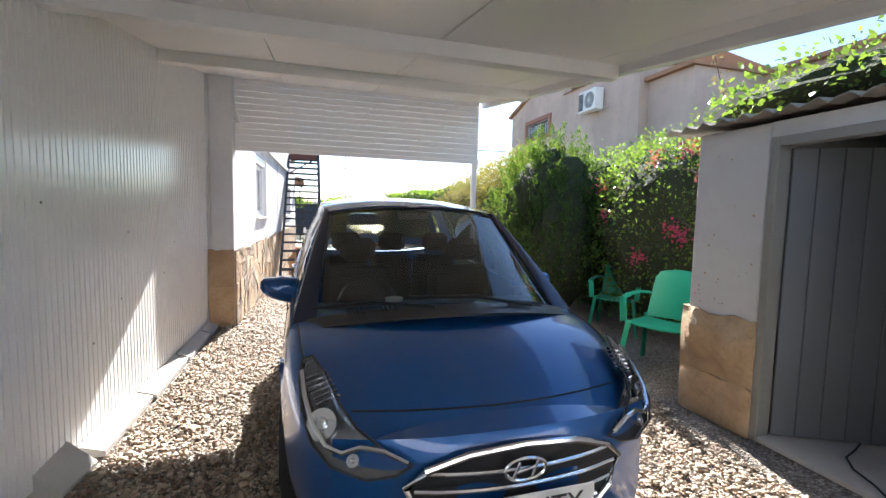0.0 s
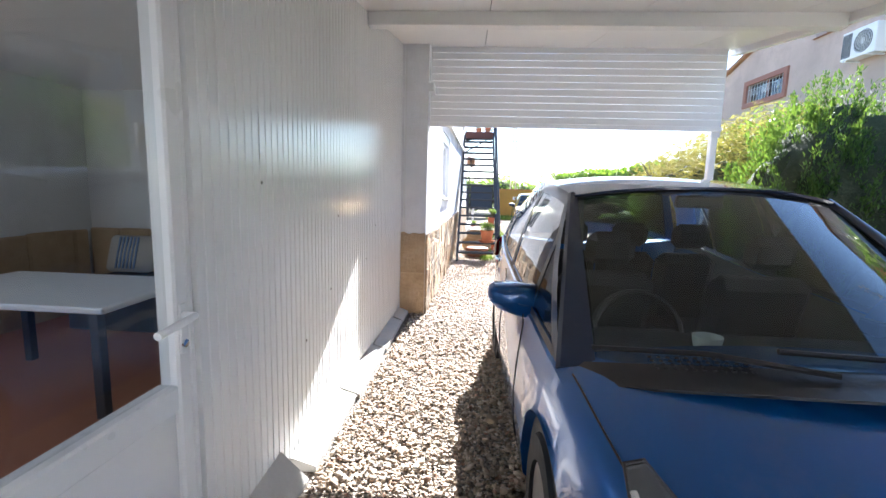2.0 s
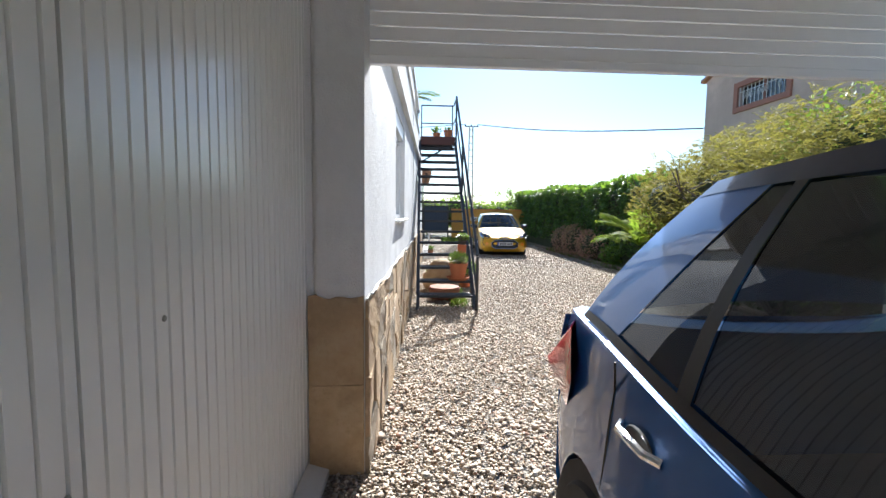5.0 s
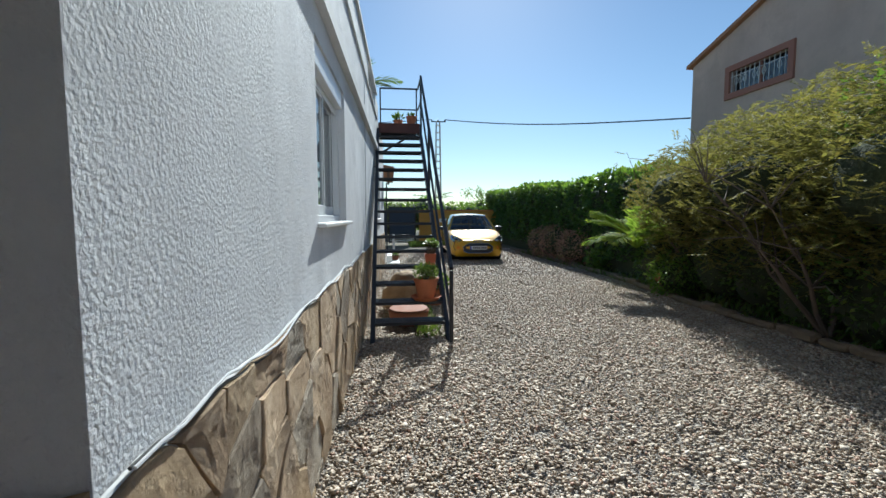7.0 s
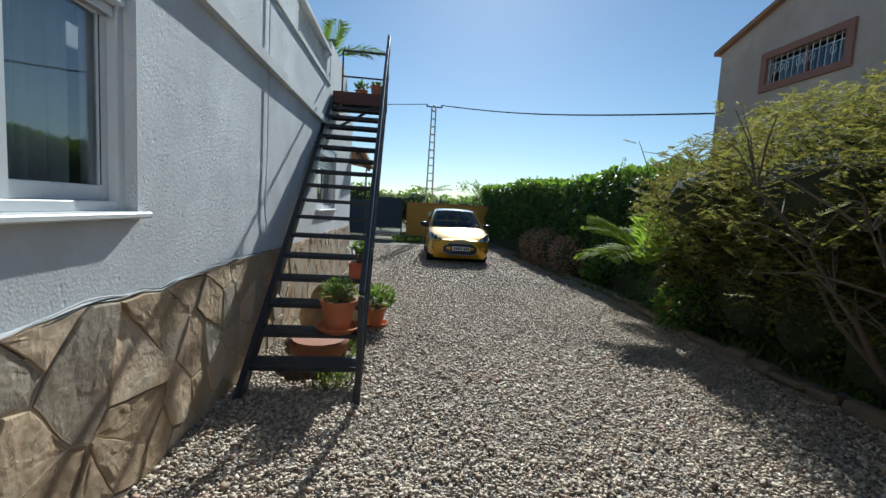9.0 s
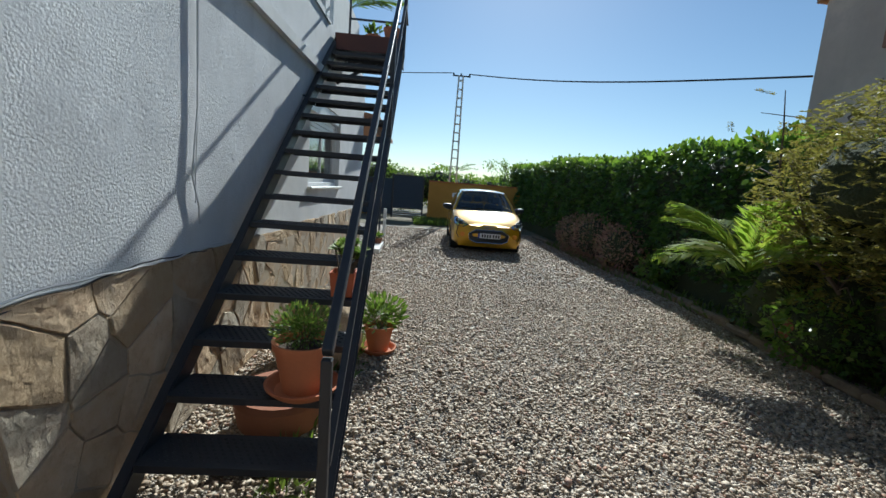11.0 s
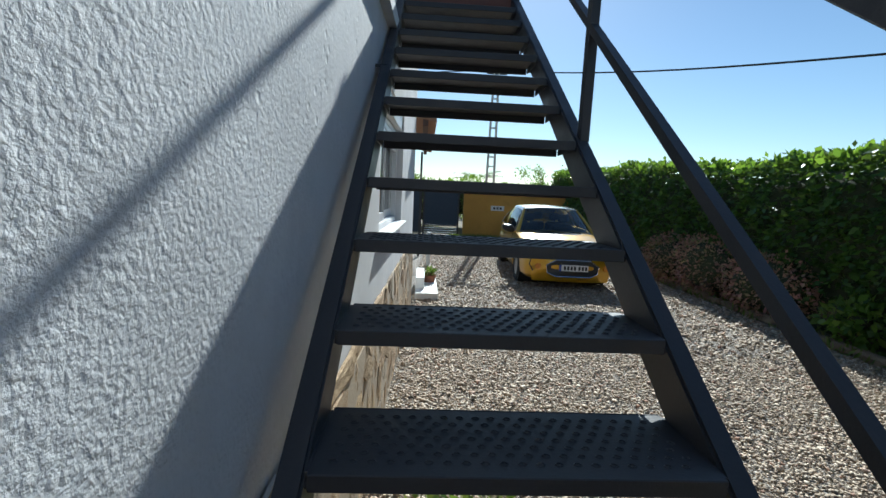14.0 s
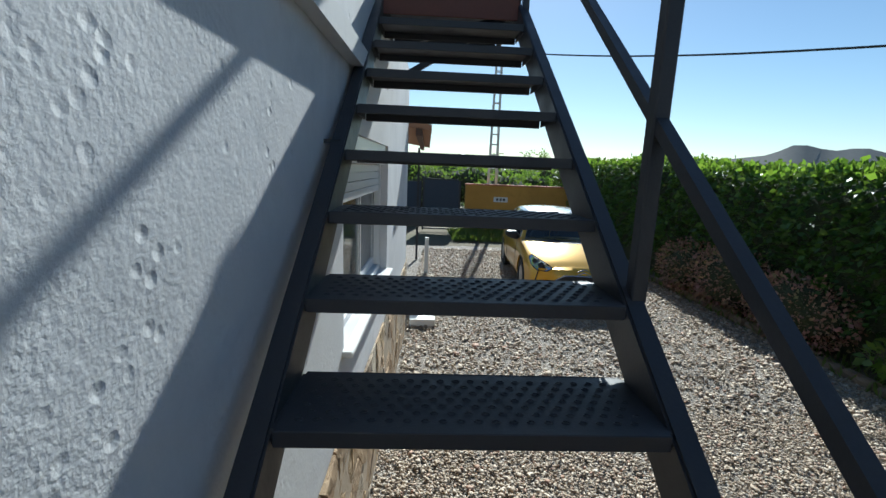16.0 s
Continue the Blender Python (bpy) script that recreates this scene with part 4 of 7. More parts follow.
def box_pot(x, y, z, w, l, h, label, leaf, seed, turn=0):
    p = thing("planter_box", label, "planter", pose(x, y, z, 0, 0, turn))
    b = bmesh.new()
    t = 0.008
    def ring(k, zz, o=0.0):
        return [(-w / 2 * k - o, -l / 2 * k - o, zz), (w / 2 * k + o, -l / 2 * k - o, zz), (w / 2 * k + o, l / 2 * k + o, zz), (-w / 2 * k - o, l / 2 * k + o, zz)]
    rows = [ring(0.82, 0), ring(0.95, h * 0.8), ring(1.0, h), ring(1.0, h, -t), ring(0.95, h * 0.8, -t), ring(0.82, 0.01, -t)]
    vs = [[b.verts.new(q) for q in r] for r in rows]
    for a, c in zip(vs, vs[1:]):
        for i in range(4):
            b.faces.new((a[i], a[(i + 1) % 4], c[(i + 1) % 4], c[i]))
    b.faces.new(vs[0])
    b.faces.new(vs[-1])
    part("box", b, M_PLASTIC_POT, p)
    block("soil", (-w * 0.44, -l * 0.44, h * 0.7), (w * 0.44, l * 0.44, h * 0.82), M_SOIL, p)
    rng = random.Random(seed)
    plant = new("plant")
    plant.parent = p
    st = bmesh.new()
    rs = bmesh.new()
    for i in range(16):
        px, py = rng.uniform(-w * 0.35, w * 0.35), rng.uniform(-l * 0.35, l * 0.35)
        tip = Vector((px * 1.6 + rng.uniform(-0.05, 0.05), py * 1.5, h + rng.uniform(0.06, 0.17)))
        tube(st, [(px, py, h * 0.8), (px * 1.2, py * 1.2, h * 1.1), tip], 0.006, 5)
        for ring_i, (n, rad, up) in enumerate(((8, 0.055, 0.012), (7, 0.04, 0.03), (5, 0.022, 0.045))):
            for k in range(n):
                a = 6.2832 * k / n + ring_i * 0.5 + i
                d = Vector((math.cos(a), math.sin(a), 0))
                sd = Vector((-d.y, d.x, 0))
                q = [tip, tip + d * rad * 0.6 + sd * 0.014 + Vector((0, 0, up * 0.5)), tip + d * rad + Vector((0, 0, up)), tip + d * rad * 0.6 - sd * 0.014 + Vector((0, 0, up * 0.5))]
                vs2 = [rs.verts.new(v) for v in q]
                rs.faces.new(vs2)
    part("stems", st, M_BARK, plant, kind="stuff")
    part("rosettes", rs, leaf, plant, kind="stuff")
    return p


# ledge stone that carries the big pot
led = thing("garden_block", "low weathered terracotta slab under the stairs", "block", pose(0.70, 4.85, 0))
bm = bmesh.new()
lathe(bm, [(0.001, 0), (0.22, 0), (0.25, 0.03), (0.28, 0.18), (0.26, 0.21), (0.001, 0.21)], 22)
for v in bm.verts:
    v.co.x *= 0.95
part("slab", bm, M_TERRA_DARK, led, smooth=True)
round_pot(0.90, 4.515, 0.372, 0.150, 0.27, M_TERRA, "large terracotta pot with feathery plants and saucer on a stair tread", True, M_LEAF_POT, 1300, 0.022, 0.16, 0.17, 7)
box_pot(1.00, tread_y(4) + 0.12, RISE * 4 + 0.005, 0.15, 0.15, 0.15, "square orange plastic planter with succulents on a stair tread", M_LEAF_SUCC, 3)
round_pot(1.17, 6.0, 0.0, 0.125, 0.24, M_TERRA, "small terracotta pot with leafy plant standing on the gravel", True, M_LEAF_DARK, 420, 0.06, 0.2, 0.25, 9)
round_pot(0.68, tread_y(17) + 0.55, RISE * 17 + 0.11, 0.10, 0.17, M_TERRA, "terracotta pot with a spiky plant on the stair landing", False, M_LEAF_DARK, 60, 0.09, 0.1, 0.08, 10)
round_pot(0.95, tread_y(17) + 0.3, RISE * 17 + 0.11, 0.11, 0.20, M_TERRA, "plain terracotta pot on the stair landing", False, M_LEAF_DARK, 40, 0.06, 0.06, 0.04, 12)
round_pot(0.62, 12.0, 0.0, 0.12, 0.22, M_TERRA_DARK, "dark terracotta pot by the doorstep", False, M_LEAF_DARK, 120, 0.05, 0.1, 0.1, 14)


def boulder(x, y, z, r, label, seed, mat=None):
    b = thing("boulder", label, "rock", pose(x, y, z))
    bm = bmesh.new()
    bmesh.ops.create_icosphere(bm, subdivisions=4, radius=1)
    for v in bm.verts:
        n1 = noise.noise(v.co * 1.2 + Vector((seed, 0, 0))) * 0.25 + noise.noise(v.co * 4 + Vector((seed, 5, 0))) * 0.06
        v.co = Vector((v.co.x * r[0], v.co.y * r[1], max(v.co.z, -0.6) * r[2])) * (1 + n1)
    part("rock", bm, mat or M_STONE_TAN, b, smooth=True)


# a rough mound of dirt, built as one rounded lump
boulder(0.70, 5.75, 0.24, (0.33, 0.30, 0.36), "rounded sandy dirt mound under the stairs", 2)

# ---- cars: nose at y = 0, tail at y = length, x across, from one set of stations ----


def lerp(tab, y):
    ys = [r[0] for r in tab]
    if y <= ys[0]:
        return tab[0][1]
    for a, b in zip(tab, tab[1:]):
        if y <= b[0]:
            k = (y - a[0]) / (b[0] - a[0])
            return a[1] + (b[1] - a[1]) * k
    return tab[-1][1]


def smooth_tab(tab, y):
    """A soft curve through the stations."""
    for i in range(len(tab) - 1):
        if y <= tab[i + 1][0] or i == len(tab) - 2:
            p0, p1, p2, p3 = tab[max(i - 1, 0)], tab[i], tab[i + 1], tab[min(i + 2, len(tab) - 1)]
            k = min(1, max(0, (y - p1[0]) / (p2[0] - p1[0])))
            m1 = (p2[1] - p0[1]) / max(1e-6, p2[0] - p0[0]) * (p2[0] - p1[0])
            m2 = (p3[1] - p1[1]) / max(1e-6, p3[0] - p1[0]) * (p2[0] - p1[0])
            return (2 * k ** 3 - 3 * k ** 2 + 1) * p1[1] + (k ** 3 - 2 * k ** 2 + k) * m1 + (-2 * k ** 3 + 3 * k ** 2) * p2[1] + (k ** 3 - k ** 2) * m2


def make_wheel(parent, x, y, r, side, hub_mat, spokes):
    w = new("wheel")
    w.parent = parent
    w.matrix_basis = pose(x, y, r)
    t = bmesh.new()
    wd = 0.19
    lathe(t, [(r * 0.66, -wd / 2), (r * 0.93, -wd / 2), (r, -wd / 2 + 0.03), (r, -0.032), (r - 0.008, -0.030), (r - 0.008, -0.024), (r, -0.022), (r, 0.022), (r - 0.008, 0.024), (r - 0.008, 0.030), (r, 0.032), (r, wd / 2 - 0.03), (r * 0.93, wd / 2), (r * 0.66, wd / 2)], 40, "x", closed=True)
    part("tyre", t, M_BLACK, w, smooth=True)
    rim = bmesh.new()
    o = -side * 0.065
    lathe(rim, [(r * 0.66, -0.08), (r * 0.68, -side * 0.085), (r * 0.62, o), (r * 0.60, 0.0), (r * 0.62, 0.06)], 40, "x", closed=False)
    for k in range(spokes):
        a = 6.2832 * k / spokes
        m = Matrix.Rotation(a, 4, "X")
        cuboid(rim, (min(o, o * 0.6), -0.022, 0.02), (max(o, o * 0.6), 0.022, r * 0.64), 0.006, m @ Matrix.Rotation(0.10, 4, "X"))
        cuboid(rim, (min(o, o * 0.6), -0.018, 0.02), (max(o, o * 0.6), 0.018, r * 0.64), 0.006, m @ Matrix.Rotation(-0.16, 4, "X"))
    lathe(rim, [(0.001, o * 1.15), (0.045, o * 1.1), (0.06, o * 0.6), (0.06, 0)], 20, "x")
    part("rim", rim, hub_mat, w, smooth=True)
    back = bmesh.new()
    lathe(back, [(0.001, 0.01), (r * 0.6, 0.01), (r * 0.6, 0.02), (0.001, 0.02)], 24, "x")
    part("brake_disc", back, M_TRIM, w)
    return w


def make_car(name, at, P, label):
    """P: stations of half width, shoulder, hood and roof, and the colours."""
    car = thing(name, label, "car", at)
    L, body, roofm = P["length"], P["paint"], P["roof_paint"]
    ya, yb, wr = P["front_axle"], P["rear_axle"], P["wheel"]
    hw = lambda y: smooth_tab(P["half"], y)
    belt = lambda y: smooth_tab(P["belt"], y)
    crown = lambda y: smooth_tab(P["hood"], y)
    sill = lambda y: smooth_tab(P["sill"], y)

    # lower body: sections from the sill over the shoulder to the middle
    def section(y):
        h, zb, z0, zc = hw(y), belt(y), sill(y), crown(y)
        pts = []
        for u, zz in ((0.90, 0.0), (0.975, 0.10), (0.995, 0.28), (1.0, 0.50), (0.985, 0.72), (0.968, 0.90), (0.945, 0.98)):
            pts.append((h * u, z0 + (zb - z0) * zz))
        open_top = P["cowl"] + 0.12 < y < L - 0.25
        for u in (0.90, 0.80, 0.62, 0.42, 0.2, 0.0):
            pts.append((h * u, 0.40 if open_top and u < 0.85 else zb + (zc - zb) * (1 - (u / 0.95) ** 2.2)))
        return pts

    ys = sorted(set([round(v, 3) for v in np.concatenate([np.linspace(0, 0.5, 14), np.linspace(0.5, L - 0.4, 70), np.linspace(L - 0.4, L, 12),
                                                        ya + np.cos(np.linspace(0, 3.1416, 15)) * (wr + 0.055), yb + np.cos(np.linspace(0, 3.1416, 15)) * (wr + 0.055)])]))
    rows = []
    for y in ys:
        sec = section(y)
        out = []
        for x, z in sec:
            for ax in (ya, yb):
                d = abs(y - ax)
                if d < wr + 0.055:
                    arch = wr + math.sqrt((wr + 0.055) ** 2 - d * d)
                    if z < arch and x > 0.6 * hw(y):
                        z = arch + (z - sec[0][1]) * 0.03
            out.append((x, z))
        rows.append([(x, y, z) for x, z in out[::-1]][::-1] )
    bm = bmesh.new()
    full = [[(x, y, z) for x, y, z in r] + [(-x, y, z) for x, y, z in r[::-1][1:]] for r in rows]
    sheet(bm, full)
    shell = bm
    # nose and tail caps
    bmesh.ops.remove_doubles(shell, verts=shell.verts, dist=0.0005)
    part("body", shell, body, car, smooth=True)
    # nose: rows from the lowest to the hood edge, bowed forward in plan
    nz = P["nose"]
    rows = []
    top = section(0.0)
    ztop = crown(0.0)
    for zz, fwd, wf in nz:
        row = []
        for k in range(-14, 15):
            u = k / 14
            x = u * hw(0.0) * wf
            bow = fwd * (1 - abs(u) ** 2.6)
            zc2 = zz if zz < 0.98 * ztop else ztop - (ztop - top[6][1]) * abs(u) ** 2.2
            row.append((x, -bow, zc2))
        rows.append(row)
    part("front_bumper", sheet(bmesh.new(), rows), body, car, smooth=True)
    rows = []
    for zz, fwd, wf in P["tail"]:
        rows.append([(u * hw(L) * wf, L + fwd * (1 - abs(u) ** 3), zz) for u in np.linspace(-1, 1, 21)])
    part("rear_bumper", sheet(bmesh.new(), rows), body, car, smooth=True)
    # floor and wheel wells
    block("underbody", (-hw(1.5) * 0.8, 0.15, sill(1.5) - 0.02), (hw(1.5) * 0.8, L - 0.15, sill(1.5) + 0.06), M_BLACK, car)
    for ax in (ya, yb):
        bm = bmesh.new()
        lathe(bm, [(wr + 0.05, -0.30), (wr + 0.05, 0.30)], 28, "x", (0, ax, wr))
        o = part("wheel_well", bm, M_BLACK, car)
        o.scale = ((hw(ax) * 0.97) / 0.30, 1, 1)
    for ax in (ya, yb):
        for s in (-1, 1):
            make_wheel(car, s * (hw(ax) - 0.105), ax, wr, s, P["rim"], P["spokes"])

    rows = []
    for y in np.linspace(P["cowl"] + 0.16, L - 0.28, 24):
        h, zb = hw(y), belt(y)
        rows.append([(h * u, y, z) for u, z in ((-0.895, zb - 0.003), (-0.80, 0.44), (0.0, 0.43), (0.80, 0.44), (0.895, zb - 0.003))])
    part("cabin_lining", sheet(bmesh.new(), rows), M_CABIN, car)
    # greenhouse: side line from belt to roof rail
    rail_z = lambda y: smooth_tab(P["rail_z"], y)
    rail_x = lambda y: smooth_tab(P["rail_x"], y)
    cy, ry = P["cowl"], P["roof_front"]
    by, qy = P["glass_end"], P["roof_end"]

    def side_point(y, v):
        """v 0 at the belt, 1 at the rail; y is measured along the belt."""
        k = (y - cy) / (by - cy)
        yr = ry + (qy - ry) * k
        xb, zb = hw(y) * P["tumble"], belt(y) + (0.006 if P["tumble"] < 0.9 else -0.004)
        xr, zr = rail_x(yr), rail_z(yr)
        bulge = 0.03 * math.sin(3.1416 * v)
        return Vector((xb + (xr - xb) * v + bulge, y + (yr - y) * v, zb + (zr - zb) * v))

    for s in (-1, 1):
        flip = Matrix.Diagonal((s, 1, 1))
        def patch(y0, y1, v0, v1, n=8, off=0.0, skew=(0, 0)):
            rows = []
            for j in range(7):
                v = v0 + (v1 - v0) * j / 6
                a, b = max(cy + 0.09 * (y0 > cy + 0.02), y0 + skew[0] * v), y1 + skew[1] * v
                b = max(a + 0.002, b)
                rows.append([flip @ (side_point(a + (b - a) * i / n, v) + Vector((off, 0, 0))) for i in range(n + 1)])
            return sheet(bmesh.new(), rows)
        cuts = P["side"]
        for kind, y0, y1, s0, s1 in cuts:
            if kind == "glass":
                g = part("side_window", patch(y0, y1, 0.06, 0.92, off=-0.004, skew=(s0, s1)), P["side_glass"], car, smooth=True)
            elif kind == "black":
                part("pillar_trim", patch(y0, y1, 0.0, 0.96, 2, 0.0, (s0, s1)), M_TRIM, car, smooth=True)
            else:
                part("pillar", patch(y0, y1, 0.0, 1.0, 5, 0.0, (s0, s1)), body if kind == "paint" else roofm, car, smooth=True)
        bm = patch(cy + 0.02, by - 0.02, 0.90, 1.0, 30, 0.002)
        part("roof_rail", bm, roofm, car, smooth=True)
        bm = patch(cy + 0.10, by - 0.02, 0.0, 0.055, 30, 0.004)
        part("belt_trim", bm, M_TRIM, car, smooth=True)
    # windscreen, roof and rear glass, bowed
    A0, A1 = side_point(cy, 0), side_point(cy, 1)
    def across(p, bow, lift, n=16):
        return [(p.x * u, p.y - bow * (1 - u * u), p.z + lift * (1 - u * u)) for u in np.linspace(-1, 1, n + 1)]
    rows = []
    for j in range(9):
        k = 0.03 + 0.94 * j / 8
        p = A0.lerp(A1, k)
        p.x *= P["screen"] + (P["screen_top"] - P["screen"]) * k
        rows.append(across(p, 0.24 - 0.12 * k, P["lift"] * (1 - k) + 0.05 * k + 0.02 * math.sin(3.14 * k)))
    part("windscreen", sheet(bmesh.new(), rows), M_CARGLASS, car, smooth=True)
    for s in (-1, 1):
        pts = [A0.lerp(A1, k / 8) + Vector((0, 0, 0.012 + 0.018 * math.sin(3.14 * k / 8))) for k in range(9)]
        rows = []
        for f, dx in ((1.0, 0.0), (0.45, 0.0), (0.0, 0.0), (0.0, 0.012)):
            row = []
            for k, p in enumerate(pts):
                inner = p.x * (P["screen"] + (P["screen_top"] - P["screen"]) * (0.03 + 0.94 * k / 8) - 1) - 0.008
                u = (p.x + f * inner) / p.x
                drop = -0.012 if f == 1.0 or dx else 0.006 * f
                row.append((s * (p.x + f * inner + dx), p.y - (0.24 - 0.03 * k) * 0.5 * (1 - u * u) + (0.012 if dx else 0), p.z + drop))
            rows.append(row)
        part("windscreen_pillar", sheet(bmesh.new(), rows, 0.01), P["roof_paint"] if P["roof_paint"] is M_BLUE_DARK else body, car, smooth=True)
    rows = []
    for j in range(17):
        y = ry - 0.03 + (qy - ry + 0.05) * j / 16
        x, z = rail_x(y), rail_z(y)
        bow = 0.13 * (1 - j / 16) - 0.06 * (j / 16)
        rows.append([(x * u, y - bow * (1 - u * u), z + P["roof_crown"] * (1 - abs(u) ** 2.4)) for u in np.linspace(-1, 1, 21)])
    part("roof", sheet(bmesh.new(), rows, 0.012), roofm, car, smooth=True)
    part("headlining", sheet(bmesh.new(), [[(x * 0.98, y, z - 0.022) for x, y, z in r] for r in rows]), M_CABIN, car, smooth=True)
    for s in (-1, 1):
        pts = [A0.lerp(A1, k / 8) for k in range(9)]
        part("pillar_lining", sheet(bmesh.new(), [[(s * (p.x + w), p.y + 0.02, p.z - 0.022) for p in pts] for w in (-0.07, 0.0)], 0.004), M_CABIN, car)
    B0, B1 = side_point(by, 0), side_point(by, 1)
    rows = []
    for j in range(7):
        p = B0.lerp(B1, j / 6)
        p.x *= 0.90
        rows.append(across(p, -0.10, 0.03))
    part("rear_window", sheet(bmesh.new(), rows), P["side_glass"], car, smooth=True)
    for s in (-1, 1):
        pts = [B0.lerp(B1, k / 6) for k in range(7)]
        rows = [[(s * p.x * u, p.y + 0.10 * (1 - u * u), p.z + 0.03 * (1 - u * u)) for p in pts] for u in (1.0, 0.95, 0.89)]
        part("rear_pillar", sheet(bmesh.new(), rows, 0.006), body, car, smooth=True)

    # cowl, wipers
    bm = bmesh.new()
    rows = []
    for k in range(4):
        rows.append([(A0.x * 0.97 * u, cy - 0.245 * (1 - u * u) + 0.04 - 0.045 * k, A0.z + P["lift"] * (1 - u * u) + 0.016 - 0.008 * k) for u in np.linspace(-1, 1, 17)])
    part("cowl", sheet(bm, rows, 0.01), M_TRIM, car)
    for x0, x1 in ((A0.x * 0.55, -A0.x * 0.30), (-A0.x * 0.15, -A0.x * 0.88)):
        bm = bmesh.new()
        f = lambda x, dz: (x, cy - 0.24 * (1 - (x / A0.x) ** 2) + dz * 1.2 - 0.015, A0.z + 0.02 + P["lift"] * (1 - (x / A0.x) ** 2) + dz)
        tube(bm, [f(x0, 0.0), f((x0 + x1) / 2, 0.035), f(x1, 0.045)], 0.009, 6)
        part("wiper", bm, M_TRIM, car)

    # cabin
    z = belt(2.0)
    dash = bmesh.new()
    cuboid(dash, (-A0.x * 0.9, cy + 0.0, z - 0.20), (A0.x * 0.9, cy + 0.42, z - 0.03), 0.04)
    part("dashboard", dash, M_TRIM, car)
    sw = bmesh.new()
    wx = P["wheel_side"] * 0.36
    tube(sw, [(wx + 0.18 * math.cos(a), cy + 0.52 + 0.05 * math.sin(a), z - 0.08 + 0.17 * math.sin(a)) for a in np.linspace(0, 6.2832, 25)], 0.016, 6, cap=False)
    bar(sw, (wx - 0.17, cy + 0.52, z - 0.08), (wx + 0.17, cy + 0.52, z - 0.08), 0.05, 0.03)
    part("steering_wheel", sw, M_TRIM, car, smooth=True)
    for y in (cy + 1.05, cy + 1.95):
        for s in (-0.38, 0.38) if y < cy + 1.5 else (-0.4, 0, 0.4):
            st = new("seat")
            st.parent = car
            st.matrix_basis = pose(s, y, 0)
            wd = 0.24 if y < cy + 1.5 else 0.19
            block("cushion", (-wd, -0.45, 0.42), (wd, 0.08, 0.58), M_SEAT, st, bevel=0.05)
            b = cuboid(bmesh.new(), (-wd, -0.08, 0.0), (wd, 0.06, 0.55), 0.05)
            part("backrest", b, M_SEAT, st, at=pose(0, 0.05, 0.52, 14, 0, 0))
            b = cuboid(bmesh.new(), (-0.12, -0.05, 0), (0.12, 0.04, 0.17), 0.04)
            part("headrest", b, M_SEAT, st, at=pose(0, -0.11, 1.10, 10, 0, 0))
    mir = cuboid(bmesh.new(), (-0.11, 0, -0.03), (0.11, 0.03, 0.03), 0.01)
    part("rear_view_mirror", mir, M_TRIM, car, at=pose(0, ry - 0.02, rail_z(ry) - 0.02))

    # door mirrors: a wedge that is tallest at its outer end, glass towards the tail
    for s in (-1, 1):
        m = new("door_mirror")
        m.parent = car
        y = P["mirror"]
        x0, zb = hw(y) * P["tumble"] - P["mirror_in"], belt(y) - 0.02
        m.matrix_basis = pose(s * x0, y, zb)
        out = [(0.272, 0.045), (0.282, 0.075), (0.276, 0.110), (0.255, 0.130), (0.16, 0.136), (0.07, 0.128), (0.035, 0.085), (0.0, 0.035), (0.0, -0.03), (0.09, -0.035), (0.18, -0.01), (0.245, 0.018)]
        cx, cz = 0.16, 0.055
        rows = []
        for yy, f in ((0.060, 0.93), (0.052, 1.0), (0.0, 1.0), (-0.035, 0.93), (-0.058, 0.76), (-0.068, 0.45), (-0.070, 0.02)):
            rows.append([(s * (cx + (x - cx) * f), yy - 0.03 * (x - cx), cz + (z - cz) * f) for x, z in out + out[:1]])
        part("housing", sheet(bmesh.new(), rows), P["mirror_paint"], m, smooth=True)
        bm = bmesh.new()
        bm.faces.new([bm.verts.new((s * (cx + (x - cx) * 0.92), 0.058 - 0.03 * (x - cx), cz + (z - cz) * 0.92)) for x, z in out if x > 0.03])
        part("mirror_glass", bm, M_CHROME, m)
        part("stalk", cuboid(bmesh.new(), (min(-0.03 * s, 0.03 * s), -0.05, -0.04), (max(-0.03 * s, 0.03 * s), 0.06, 0.03), 0.01), M_TRIM, m)
        bm = bmesh.new()
        tube(bm, [(s * 0.10, -0.066, 0.042), (s * 0.20, -0.058, 0.052), (s * 0.265, -0.030, 0.060), (s * 0.278, 0.0, 0.064)], 0.006, 6)
        part("indicator", bm, M_LAMPGLASS, m, smooth=True)

    # seams and handles along the sides
    for s in (-1, 1):
        for y in P["seams"]:
            bm = bmesh.new()
            pts = []
            for i in range(12):
                zz = sill(y) + 0.06 + (belt(y) - sill(y) - 0.07) * i / 11
                sec = section(y)
                x = next((a[0] + (b[0] - a[0]) * (zz - a[1]) / max(1e-5, b[1] - a[1]) for a, b in zip(sec[:7], sec[1:7]) if a[1] <= zz <= b[1]), hw(y) * 0.97)
                pts.append((s * (x + 0.0008), y, zz))
            tube(bm, pts, 0.0035, 4)
            part("door_seam", bm, M_TRIM, car)
        for y in P["handles"]:
            h = new("door_handle")
            h.parent = car
            zz = belt(y) - 0.115
            x = hw(y) * 0.972
            bm = bmesh.new()
            tube(bm, [(s * (x - 0.0), y - 0.09, zz), (s * (x + 0.022), y - 0.06, zz + 0.004), (s * (x + 0.026), y + 0.05, zz + 0.006), (s * (x + 0.0), y + 0.09, zz + 0.004)], 0.010, 8)
            part("grip", bm, P["handle"], h, smooth=True)
            bm = bmesh.new()
            lathe(bm, [(0.001, 0.0), (0.055, 0.0), (0.05, 0.004), (0.001, 0.004)], 16, "x", (0, 0, 0))
            o = part("recess", bm, M_TRIM, h)
